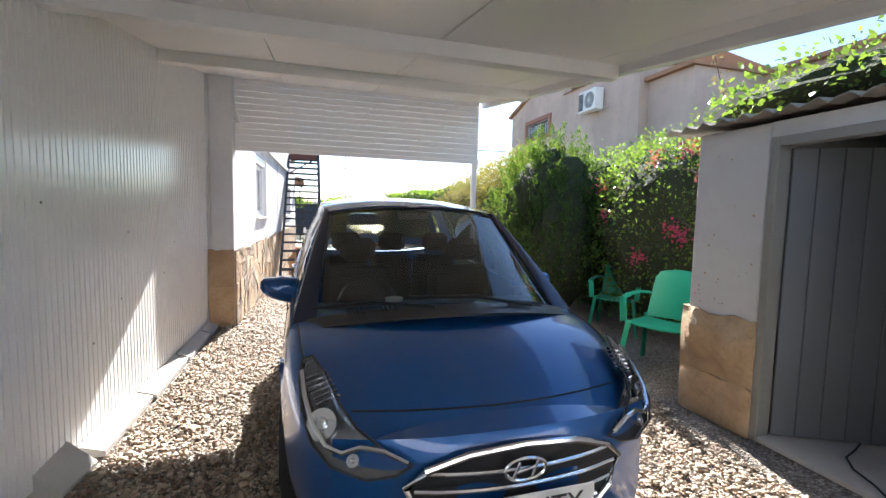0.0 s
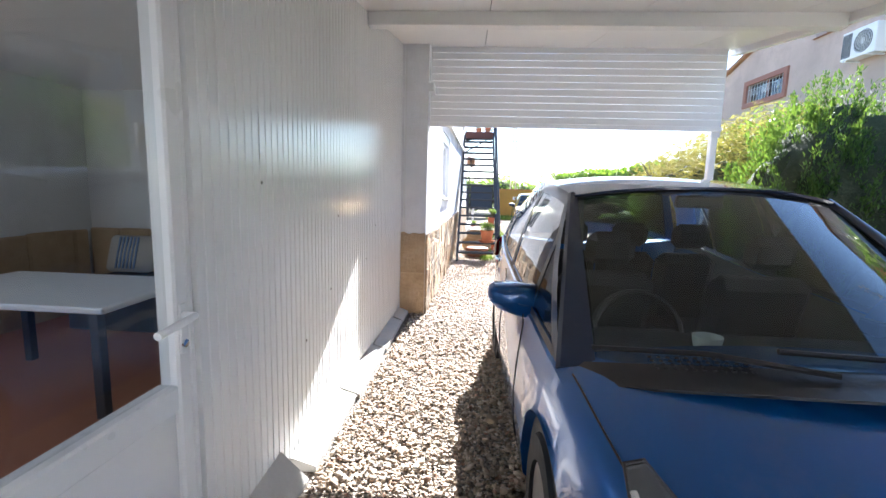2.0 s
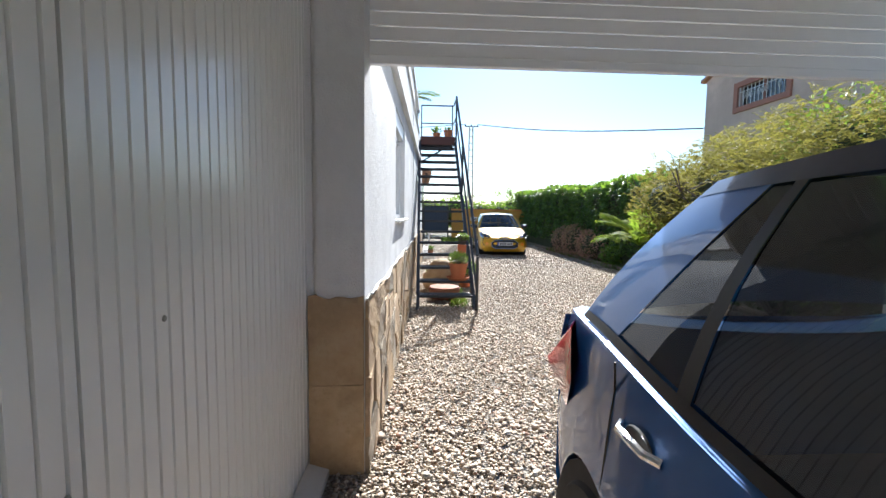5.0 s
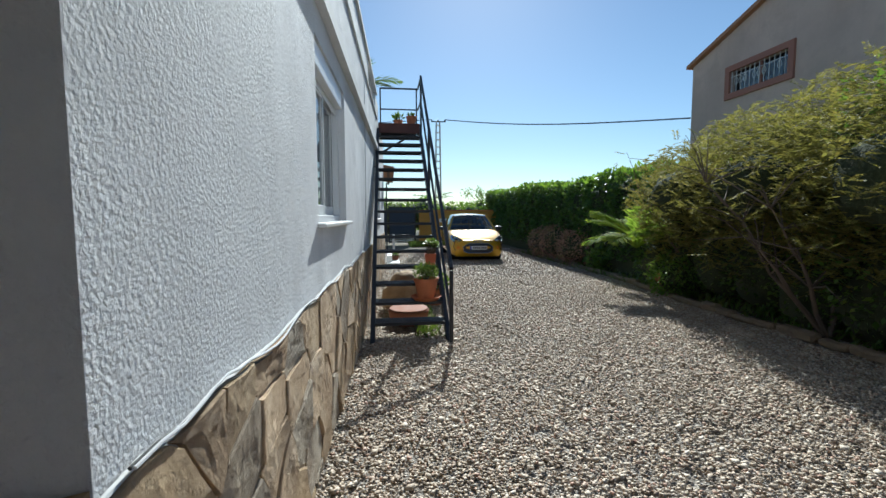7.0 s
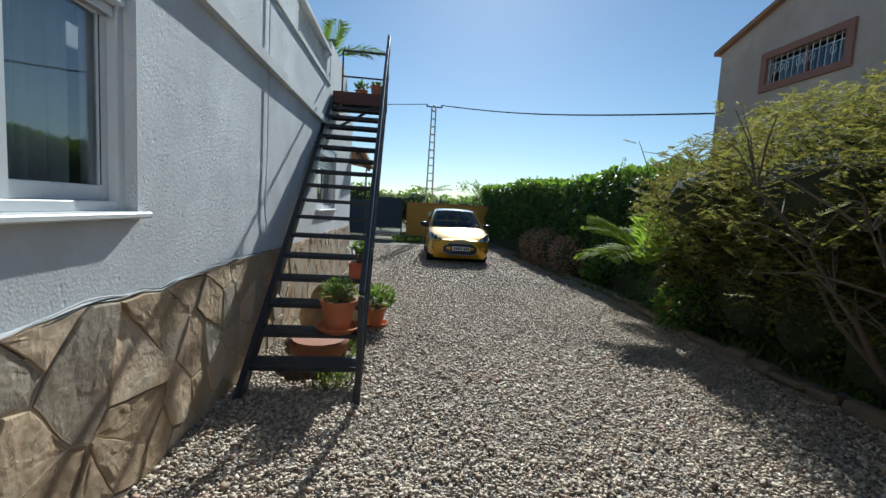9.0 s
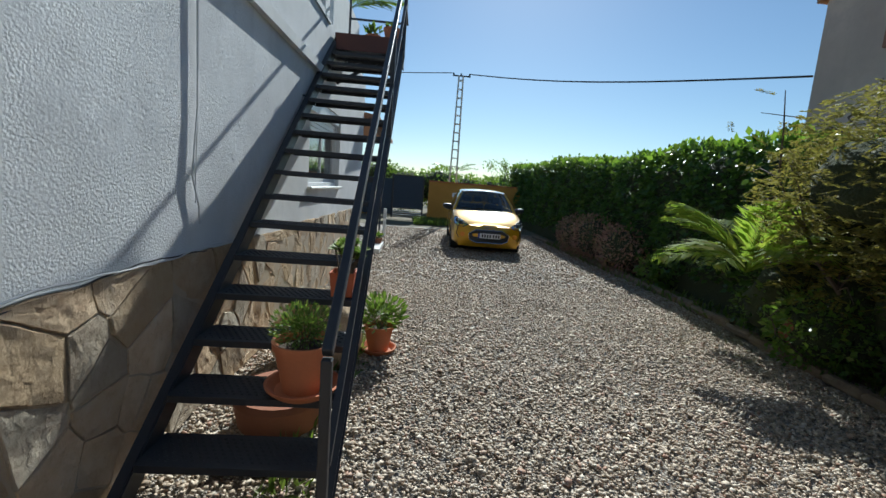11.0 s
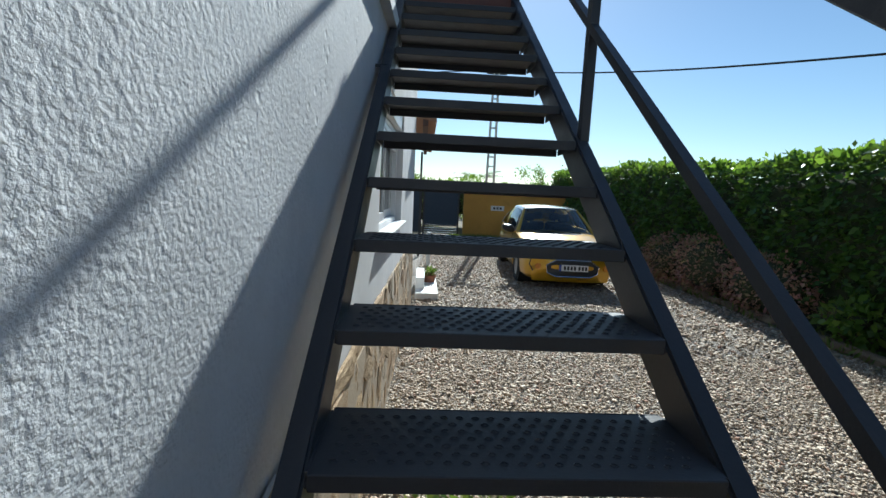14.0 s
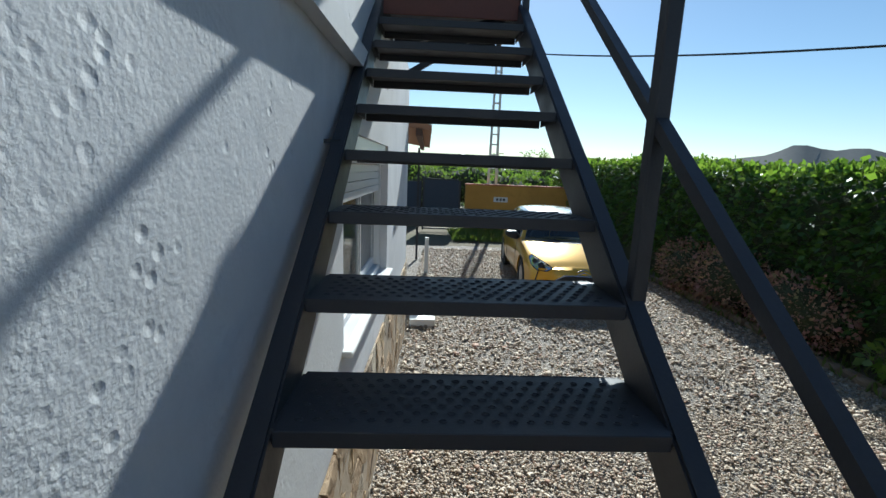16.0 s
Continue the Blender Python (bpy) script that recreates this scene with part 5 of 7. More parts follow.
            o.matrix_basis = pose(s * (x + 0.004), y, zz)
            o.scale = (s, 1.1, 0.55)
    return car, dict(hw=hw, belt=belt, crown=crown, sill=sill, section=section, A0=A0, side=side_point)


MPV = dict(
    mirror_in=0.09, tumble=0.93, screen=0.865, screen_top=0.965, lift=0.10,
    length=3.96, paint=M_BLUE, roof_paint=M_BLUE_DARK, mirror_paint=M_BLUE, rim=M_ALLOY, spokes=7, wheel=0.315,
    front_axle=0.84, rear_axle=3.45, wheel_side=-1,
    half=[(0, 0.62), (0.12, 0.70), (0.3, 0.76), (0.6, 0.815), (1.2, 0.848), (2.2, 0.862), (3.2, 0.862), (3.7, 0.83), (3.95, 0.785), (4.10, 0.73)],
    belt=[(0, 0.63), (0.25, 0.74), (0.5, 0.825), (0.8, 0.872), (1.3, 0.90), (2.0, 0.938), (2.4, 0.958), (3.0, 1.0), (3.6, 1.06), (4.10, 1.05)],
    hood=[(0, 0.71), (0.15, 0.79), (0.4, 0.885), (0.7, 0.952), (0.92, 0.962), (1.2, 0.96), (2.0, 0.96), (3.4, 1.0), (4.10, 1.0)],
    sill=[(0, 0.22), (0.5, 0.20), (3.6, 0.21), (4.10, 0.32)],
    nose=[(0.18, 0.05, 0.96), (0.30, 0.12, 1.0), (0.45, 0.16, 1.0), (0.60, 0.15, 1.0), (0.68, 0.10, 1.0), (0.71, 0.0, 1.0)],
    tail=[(0.28, 0.0, 0.98), (0.40, 0.06, 1.0), (0.62, 0.07, 1.0), (0.66, 0.03, 1.0), (0.92, 0.0, 1.0), (1.02, -0.04, 0.98)],
    cowl=0.86, roof_front=1.74, glass_end=3.78, roof_end=3.46, mirror=1.53,
    rail_z=[(1.5, 1.40), (1.74, 1.45), (2.2, 1.505), (2.8, 1.525), (3.3, 1.50), (3.6, 1.47)],
    rail_x=[(1.5, 0.585), (1.74, 0.60), (2.5, 0.61), (3.2, 0.57), (3.6, 0.53)], roof_crown=0.055,
    side_glass=M_DARKGLASS,
    side=[("roof", 0.87, 0.96, 0, 0), ("black", 0.955, 0.985, 0, 0), ("glass", 0.985, 1.49, 0.0, -0.86), ("black", 1.49, 1.55, -0.86, -0.86), ("glass", 1.55, 2.385, -0.86, -0.41), ("black", 2.385, 2.50, -0.41, -0.41),
          ("glass", 2.50, 3.10, -0.41, 0.05), ("black", 3.10, 3.15, 0.05, 0.05), ("glass", 3.15, 3.48, 0.05, -0.2), ("paint", 3.48, 3.77, -0.2, 0.0)],
    seams=[1.47, 2.43, 3.36], handles=[2.27, 3.20], handle=M_CHROME)

mpv, F = make_car("blue_car", pose(1.67, -4.46, 0) @ Matrix.Diagonal((1.06, 0.96, 1.025, 1)), MPV, "dark blue five-door car, dusty, parked nose out under the carport")


def surface_patch(F, u0, u1, y0, y1, n, m, off, s=1):
    """A patch just over the hood or shoulder: u is the share of the half width."""
    rows = []
    for i in range(n + 1):
        y = y0 + (y1 - y0) * i / n
        row = []
        for j in range(m + 1):
            u = u0 + (u1 - u0) * j / m
            h, zb, zc = F["hw"](y), F["belt"](y), F["crown"](y)
            row.append((s * h * u, y, zb + (zc - zb) * (1 - (min(u, 0.95) / 0.95) ** 2.2) + off))
        rows.append(row)
    return sheet(bmesh.new(), rows)


def poly_lamp(parent, name, pts, mat, thick=0.01):
    bm = bmesh.new()
    vs = [bm.verts.new(p) for p in pts]
    c = bm.verts.new(sum((Vector(p) for p in pts), Vector()) / len(pts) + Vector((0, -0.012, 0.010)))
    for i in range(len(vs)):
        bm.faces.new((vs[i], vs[(i + 1) % len(vs)], c))
    bmesh.ops.recalc_face_normals(bm, faces=bm.faces)
    return part(name, bm, mat, parent, smooth=True)


def mpv_front():
    for s in (-1, 1):
        lamp = new("headlight")
        lamp.parent = mpv
        # the lamp's outline sweeps from the nose up over the wing
        out = [(0.40, -0.118, 0.610), (0.50, -0.085, 0.660), (0.585, -0.01, 0.712), (0.64, 0.10, 0.765), (0.685, 0.25, 0.822), (0.735, 0.37, 0.862),
               (0.775, 0.38, 0.845), (0.785, 0.29, 0.800), (0.775, 0.16, 0.725), (0.745, 0.05, 0.655), (0.68, -0.03, 0.600), (0.56, -0.095, 0.568), (0.46, -0.118, 0.580)]
        rim = bmesh.new()
        tube(rim, [(s * x * 0.93, y, z) for x, y, z in out + out[:1]], 0.0045, 6)
        part("edge", rim, M_TRIM, lamp)
        poly_lamp(lamp, "bowl", [(s * x * 0.93, y + 0.012, z - 0.006) for x, y, z in out], M_BOWL)
        strip = [(0.775, 0.32, 0.812), (0.762, 0.20, 0.752), (0.735, 0.09, 0.692), (0.69, 0.01, 0.648), (0.635, -0.035, 0.640), (0.575, -0.055, 0.662), (0.50, -0.088, 0.655), (0.42, -0.116, 0.618)]
        bm = bmesh.new()
        tube(bm, [(s * x * 0.93, y - 0.010, z + 0.008) for x, y, z in strip], 0.009, 6)
        part("chrome_strip", bm, M_CHROME, lamp, smooth=True)
        for k in range(6):
            x, y, z = 0.665 + 0.010 * k, 0.17 + 0.026 * k, 0.765 + 0.010 * k
            part("rib", bar(bmesh.new(), (s * (x - 0.035) * 0.93, y - 0.012, z + 0.004), (s * (x + 0.055) * 0.93, y - 0.020, z - 0.022), 0.004, 0.010), M_CHROME, lamp)
        for cx, cy2, cz, r in ((0.655, 0.075, 0.700, 0.052), (0.56, -0.062, 0.625, 0.020)):
            bm = bmesh.new()
            lathe(bm, [(0.001, 0.0), (r * 0.35, 0.004), (r * 0.8, -0.008), (r, -0.018), (r * 1.08, -0.018), (r * 1.08, 0.0)], 20, "z")
            d = Vector((s * 0.45, -0.75, 0.5)).normalized()
            part("reflector", bm, M_CHROME, lamp, at=Matrix.Translation((s * cx, cy2, cz)) @ d.to_track_quat("Z", "Y").to_matrix().to_4x4(), smooth=True)
        c = poly_lamp(lamp, "lens", [(s * x * 0.934, y - 0.012, z + 0.008) for x, y, z in out], M_LAMPGLASS)
        c.visible_shadow = False
    # grille: dark hexagonal opening, three chrome slats, frame
    g = new("grille")
    g.parent = mpv
    def face(x, z):
        return (x, -0.155 * (1 - abs(x / 0.70) ** 2.6) - 0.012, z)
    out = [(-0.34, 0.60), (-0.20, 0.645), (0, 0.66), (0.20, 0.645), (0.34, 0.60), (0.40, 0.545), (0.36, 0.44), (0.27, 0.36), (0, 0.335), (-0.27, 0.36), (-0.36, 0.44), (-0.40, 0.545)]
    bm = bmesh.new()
    vs = [bm.verts.new(face(x, z)) for x, z in out]
    c = bm.verts.new((0, -0.160, 0.5))
    for i in range(len(vs)):
        bm.faces.new((vs[i], vs[(i + 1) % len(vs)], c))
    part("mesh", bm, M_TRIM, g)
    bm = bmesh.new()
    tube(bm, [Vector(face(x, z)) + Vector((0, -0.01, 0)) for x, z in out + out[:1]], 0.013, 8)
    part("chrome_frame", bm, M_CHROME, g, smooth=True)
    for z, w in ((0.575, 0.34), (0.515, 0.375), (0.455, 0.355), (0.40, 0.30)):
        bm = bmesh.new()
        tube(bm, [Vector(face(x, z - 0.02 * (x / w) ** 2 * -1)) + Vector((0, -0.012, 0)) for x in np.linspace(-w, w, 11)], 0.008, 6)
        part("bar", bm, M_CHROME, g, smooth=True)
    b = new("badge")
    b.parent = mpv
    bm = bmesh.new()
    tube(bm, [(0.075 * math.cos(a), -0.185, 0.575 + 0.040 * math.sin(a)) for a in np.linspace(0, 6.2832, 25)], 0.007, 6, cap=False)
    part("ring", bm, M_CHROME, b, smooth=True)
    bm = bmesh.new()
    tube(bm, [(-0.045, -0.187, 0.548), (-0.022, -0.189, 0.603)], 0.006, 6)
    tube(bm, [(0.022, -0.189, 0.547), (0.045, -0.187, 0.602)], 0.006, 6)
    tube(bm, [(-0.034, -0.189, 0.568), (0.034, -0.189, 0.582)], 0.006, 6)
    part("emblem", bm, M_CHROME, b, smooth=True)
    n = new("number_plate")
    n.parent = mpv
    n.matrix_basis = pose(0, -0.205, 0.44, 0, 0, 0)
    block("plate", (-0.26, -0.004, -0.056), (0.26, 0.004, 0.056), M_PLATE, n, bevel=0.003)
    text_on(n, "ITY", 0.105, M_TRIM, (0.06, -0.0055, -0.037))
    # hood seams and the front lip of the hood
    for s in (-1, 1):
        bm = bmesh.new()
        pts = []
        for y in np.linspace(0.40, 0.80, 10):
            u = 0.90
            h, zb, zc = F["hw"](y), F["belt"](y), F["crown"](y)
            pts.append((s * h * u, y, zb + (zc - zb) * (1 - (u / 0.95) ** 2.2) + 0.001))
        tube(bm, pts, 0.004, 4)
        part("hood_seam", bm, M_TRIM, mpv)
    bm = bmesh.new()
    pts = []
    for x in np.linspace(-0.55, 0.55, 25):
        y = 0.02 + 0.10 * abs(x / 0.55) ** 2
        h, zb, zc = F["hw"](y), F["belt"](y), F["crown"](y)
        pts.append((x, y, zb + (zc - zb) * (1 - (abs(x) / h / 0.95) ** 2.2) + 0.001))
    tube(bm, pts, 0.004, 4)
    part("hood_seam", bm, M_TRIM, mpv)
    for s in (-1, 1):
        bm = bmesh.new()
        for i in range(4):
            for k in range(11):
                x = 0.30 + k * 0.022
                y = 0.615 + 0.26 * (x / 0.72) ** 2 + i * 0.02
                lathe(bm, [(0.0001, 0), (0.006, 0), (0.007, -0.004)], 6, "z", (s * x, y, 0.972 - 0.10 * (x / 0.72) ** 2 + 0.02 + i * 0.004))
        part("cowl_vent", bm, M_BLACK, mpv)
    for s in (-1, 1):
        bm = bmesh.new()
        tube(bm, [(s * 0.16, 0.60, 0.945), (s * 0.16, 0.62, 0.957)], 0.010, 6)
        part("washer_nozzle", bm, M_TRIM, mpv)
    for s in (-1, 1):
        out = [(0.74, 3.86, 0.70), (0.815, 3.74, 0.74), (0.85, 3.60, 0.88), (0.835, 3.66, 1.03), (0.775, 3.80, 1.03), (0.69, 3.94, 0.92)]
        bm = bmesh.new()
        vs = [bm.verts.new((s * (x - 0.002), y + 0.03, z)) for x, y, z in out]
        c = bm.verts.new((s * 0.865, 3.84, 0.89))
        for i in range(len(vs)):
            bm.faces.new((vs[i], vs[(i + 1) % len(vs)], c))
        part("tail_light", bm, M_RED, mpv, smooth=True)
    bm = bmesh.new()
    tube(bm, [(0, 3.30, 1.47), (0, 3.50, 1.60)], 0.006, 6, 0.003)
    part("aerial", bm, M_TRIM, mpv)
    cup = bmesh.new()
    lathe(cup, [(0.035, 0), (0.05, 0.08), (0.047, 0.08), (0.032, 0.005), (0.001, 0.005), (0.001, 0)], 20)
    part("paper_tray", cup, M_WHITE, mpv, at=pose(-0.25, 1.02, 0.885))


def text_on(parent, words, size, material, at):
    c = bpy.data.curves.new("letters", "FONT")
    c.body, c.size, c.extrude = words, size, 0.001
    c.resolution_u = 2
    tmp = new("letters_curve", c)
    me = bpy.data.meshes.new_from_object(tmp.evaluated_get(bpy.context.evaluated_depsgraph_get()))
    bpy.data.objects.remove(tmp)
    me.materials.clear()
    me.materials.append(material)
    o = new("letters", me)
    o.parent = parent
    o.matrix_basis = pose(*at, 90, 0, 0)
    return o


mpv_front()

HATCH = dict(
    mirror_in=0.03, tumble=0.945, screen=0.925, screen_top=0.955, lift=0.03,
    length=3.95, paint=M_YELLOW, roof_paint=M_CARWHITE, mirror_paint=M_TRIM, rim=M_ALLOY, spokes=5, wheel=0.31,
    front_axle=0.78, rear_axle=3.24, wheel_side=-1,
    half=[(0, 0.70), (0.12, 0.78), (0.3, 0.82), (0.6, 0.85), (1.2, 0.857), (2.2, 0.857), (3.2, 0.85), (3.6, 0.81), (3.95, 0.72)],
    belt=[(0, 0.60), (0.25, 0.70), (0.5, 0.79), (0.9, 0.88), (1.3, 0.92), (2.0, 0.95), (3.0, 0.98), (3.5, 0.99), (3.95, 0.95)],
    hood=[(0, 0.68), (0.15, 0.75), (0.4, 0.83), (0.8, 0.92), (1.15, 0.97), (1.4, 0.98), (2.0, 0.95), (3.95, 0.95)],
    sill=[(0, 0.20), (0.5, 0.18), (3.4, 0.19), (3.95, 0.30)],
    nose=[(0.16, 0.05, 0.96), (0.28, 0.13, 1.0), (0.42, 0.16, 1.0), (0.56, 0.15, 1.0), (0.64, 0.10, 1.0), (0.68, 0.0, 1.0)],
    tail=[(0.26, 0.0, 0.98), (0.40, 0.06, 1.0), (0.62, 0.06, 1.0), (0.9, 0.0, 1.0), (0.95, -0.04, 0.98)],
    cowl=1.15, roof_front=1.75, glass_end=3.75, roof_end=3.35, mirror=1.42,
    rail_z=[(1.5, 1.33), (1.75, 1.385), (2.2, 1.42), (2.8, 1.41), (3.35, 1.34)],
    rail_x=[(1.5, 0.56), (1.75, 0.57), (2.5, 0.58), (3.35, 0.54)], roof_crown=0.04,
    side_glass=M_DARKGLASS,
    side=[("black", 1.19, 1.30, 0, 0), ("glass", 1.30, 2.45, 0.0, 0.0), ("paint", 2.45, 2.60, 0.0, 0.25), ("glass", 2.60, 3.30, 0.25, 0.0), ("black", 3.30, 3.74, 0.0, 0.0)],
    seams=[1.42, 2.52], handles=[2.30], handle=M_CHROME)

hatch, G = make_car("yellow_car", pose(3.13, 12.15, 0, 0, 0, -2.5), HATCH, "small yellow hatchback with a white roof parked on the gravel drive")


def hatch_front():
    for s in (-1, 1):
        lamp = new("headlight")
        lamp.parent = hatch
        out = [(0.48, -0.08, 0.655), (0.58, -0.02, 0.72), (0.70, 0.16, 0.775), (0.76, 0.36, 0.80), (0.80, 0.34, 0.75), (0.79, 0.16, 0.66), (0.72, 0.02, 0.60), (0.58, -0.06, 0.60)]
        poly_lamp(lamp, "bowl", [(s * x, y, z) for x, y, z in out], M_CHROME)
        bm = bmesh.new()
        tube(bm, [(s * x, y - 0.006, z + 0.002) for x, y, z in out + out[:1]], 0.007, 6)
        part("edge", bm, M_TRIM, lamp)
        for cx, cy2, cz, r in ((0.66, 0.02, 0.68, 0.045), (0.74, 0.16, 0.72, 0.035)):
            bm = bmesh.new()
            lathe(bm, [(0.001, 0.012), (r, 0.0), (r * 1.1, -0.01)], 16, "z")
            d = Vector((s * 0.35, -0.8, 0.4)).normalized()
            part("lamp_unit", bm, M_TRIM, lamp, at=Matrix.Translation((s * cx, cy2 - 0.02, cz + 0.01)) @ d.to_track_quat("Z", "Y").to_matrix().to_4x4())
        bm = bmesh.new()
        lathe(bm, [(0.001, 0.0), (0.05, 0.0), (0.055, 0.012)], 16, "y", (s * 0.60, -0.105, 0.43))
        part("fog_light", bm, M_AMBER, hatch)
        bm = bmesh.new()
        tube(bm, [(s * 0.70, -0.03, 0.62), (s * 0.735, -0.005, 0.45), (s * 0.68, -0.06, 0.34)], 0.010, 6)
        part("bumper_strip", bm, M_TRIM, hatch)
    out = [(-0.30, 0.56), (0.30, 0.56), (0.46, 0.46), (0.44, 0.33), (0.30, 0.27), (-0.30, 0.27), (-0.44, 0.33), (-0.46, 0.46)]
    bm = bmesh.new()
    f = lambda x, z: (x, -0.158 * (1 - abs(x / 0.70) ** 2.6) - 0.012, z)
    vs = [bm.verts.new(f(x, z)) for x, z in out]
    c = bm.verts.new((0, -0.172, 0.42))
    for i in range(8):
        bm.faces.new((vs[i], vs[(i + 1) % 8], c))
    g = new("grille")
    g.parent = hatch
    part("mesh", bm, M_TRIM, g)
    bm = bmesh.new()
    tube(bm, [Vector(f(x, z)) + Vector((0, -0.006, 0)) for x, z in out + out[:1]], 0.010, 6)
    part("chrome_frame", bm, M_CHROME, g)
    bm = bmesh.new()
    for dz in (0.0, 0.05):
        tube(bm, [(-0.11, -0.15, 0.575 + dz), (0, -0.165, 0.62 + dz), (0.11, -0.15, 0.575 + dz)], 0.009, 6)
    part("badge", bm, M_CHROME, hatch)
    n = new("number_plate")
    n.parent = hatch
    n.matrix_basis = pose(0, -0.19, 0.43)
    block("plate", (-0.255, -0.004, -0.055), (0.255, 0.004, 0.055), M_PLATE, n, bevel=0.003)
    block("blue_strip", (-0.255, -0.007, -0.055), (-0.215, -0.0042, 0.055), M_PLATE_BLUE, n, bevel=0)
    bm = bmesh.new()
    for k in range(7):
        x = -0.17 + k * 0.058 + (0.02 if k > 3 else 0)
        cuboid(bm, (x, -0.007, -0.034), (x + 0.036, -0.0042, 0.034))
    part("characters", bm, M_TRIM, n)


hatch_front()

# ---- outhouse with a grey board door ----


def make_hut():
    h = tagged(new("wall_outhouse"), "white rendered outhouse wall with tan stone base", kind="structure")
    h.matrix_basis = pose(3.80, -3.29, 0, 0, 0, 0)
    block("render_coat", (0.0, -0.55, 0.78), (2.6, 0.0, 2.12), M_SMOOTH, h, bevel=0.01)
    block("render_coat", (0.002, -1.75, 2.021), (0.20, -0.552, 2.12), M_SMOOTH, h, bevel=0.0)
    block("render_coat", (0.0, -3.6, 0.0), (0.2, -1.752, 2.12), M_SMOOTH, h, bevel=0.0)
    block("render_coat", (2.4, -3.6, 0.0), (2.6, -0.56, 2.12), M_SMOOTH, h, bevel=0.0)
    rng = random.Random(9)

    def facing(y0, y1, z0, z1, seed):
        """A rough-faced slab with a broken upper edge."""
        rows = []
        for zz in np.linspace(z0, z1, 13):
            row = []
            for yy in np.linspace(y0, y1, 11):
                e = min(1.0, 10 * min(yy - y0, y1 - yy, zz - z0 + 0.05, z1 - zz) + 0.3)
                k = 0.05 * noise.noise((yy * 5 + seed, zz * 4, 1.0)) + 0.015 * noise.noise((yy * 19, zz * 17, seed))
                up = 0.05 * noise.noise((yy * 7, 0.4, seed)) * ((zz - z0) / (z1 - z0)) ** 4
                row.append((-0.012 - 0.03 * e + k * e, yy, zz + up))
            rows.append([(0.06, y0, row[0][2])] + row + [(0.06, y1, row[-1][2])])
        rows.append([(0.06, y, z) for _, y, z in rows[-1]])
        part("stone", sheet(bmesh.new(), rows), M_STONE_TAN, h)

    facing(-0.56, 0.03, 0.0, 0.34, 3.0)
    facing(-0.56, 0.035, 0.343, 0.80, 5.0)
    block("stone_core", (0.004, -0.55, 0.0), (0.31, 0.0, 0.779), M_MORTAR, h, bevel=0)
    bm = bmesh.new()
    for _ in range(26):
        y, z = rng.uniform(-0.53, -0.03), rng.uniform(0.85, 2.0)
        q = rng.uniform(0.003, 0.009)
        lathe(bm, [(0.0001, -0.0022), (q, -0.0018), (q * 1.4, 0.001)], 6, "x", (0, y, z))
    part("chips", bm, M_MORTAR, h, kind="stuff")
    for x0, x1 in ((0.32, 0.95), (0.96, 1.7), (1.71, 2.6)):
        block("stone", (x0, -0.2, 0), (x1 - 0.001, 0.03, 0.76 + 0.03 * (x0 % 0.5)), M_STONE_TAN, h, bevel=0.02)
    block("render_coat", (0.2, -3.6, 0.0), (2.4, -3.45, 2.12), M_SMOOTH, h, bevel=0)
    block("roof_slab", (0.2, -3.449, 2.06), (2.399, -0.551, 2.118), M_CONCRETE, h, bevel=0)
    roof = thing("corrugated_roof", "weathered corrugated grey roof sheet over the outhouse", "roof", pose(3.68, -3.17, 2.13))
    rows = []
    for y in np.linspace(0.1, -3.6, 75):
        rows.append([(x, y, 0.022 * math.sin(y * 6.2832 / 0.146) + 0.03 + 0.06 * x) for x in (0.0, 1.0, 2.0, 2.9)])
    part("sheet", sheet(bmesh.new(), rows, 0.007), M_ASBESTOS, roof, smooth=True)
    d = tagged(new("door_1"), "grey board door of the outhouse, standing open", "door", kind="structure")
    d.matrix_basis = pose(3.80, -3.29, 0)
    fr = new("door_frame")
    fr.parent = d
    block("jamb", (-0.012, -0.61, 0.0), (0.10, -0.556, 2.02), M_GREY_FRAME, fr)
    block("jamb", (-0.012, -1.745, 0.036), (0.10, -1.69, 2.02), M_GREY_FRAME, fr)
    block("head", (-0.012, -1.688, 1.96), (0.10, -0.612, 2.02), M_GREY_FRAME, fr)
    leaf = new("door_leaf")
    leaf.parent = d
    leaf.matrix_basis = pose(0.10, -0.625, 0.05, 0, 0, 62)
    for i in range(6):
        block("board", (0.0, -0.145 * (i + 1) + 0.004, 0), (0.03, -0.145 * i, 1.90), M_GREY_DOOR, leaf, bevel=0.003)
    block("latch", (-0.02, -0.82, 0.92), (0.0, -0.74, 0.96), M_ALU, leaf)
    for z in (0.25, 1.55):
        block("ledge", (0.031, -0.80, z), (0.05, -0.04, z + 0.09), M_GREY_DOOR, leaf, bevel=0.003)
    block("floor_slab", (0.0, -1.8, 0.0), (2.4, -0.56, 0.035), M_CONCRETE, d)
    c = thing("power_cable", "black cable lying over the outhouse threshold", "cable", pose(4.36, -4.26, 0.040))
    bm = bmesh.new()
    tube(bm, [(0.2, 0.3, 0.002), (0.05, 0.12, 0.002), (-0.12, 0.06, 0.002), (-0.27, 0.02, 0.002), (-0.38, -0.08, 0.002), (-0.45, -0.22, 0.002), (-0.56, -0.36, 0.002)], 0.006, 6)
    part("strand", bm, M_DARKCABLE, c)


make_hut()


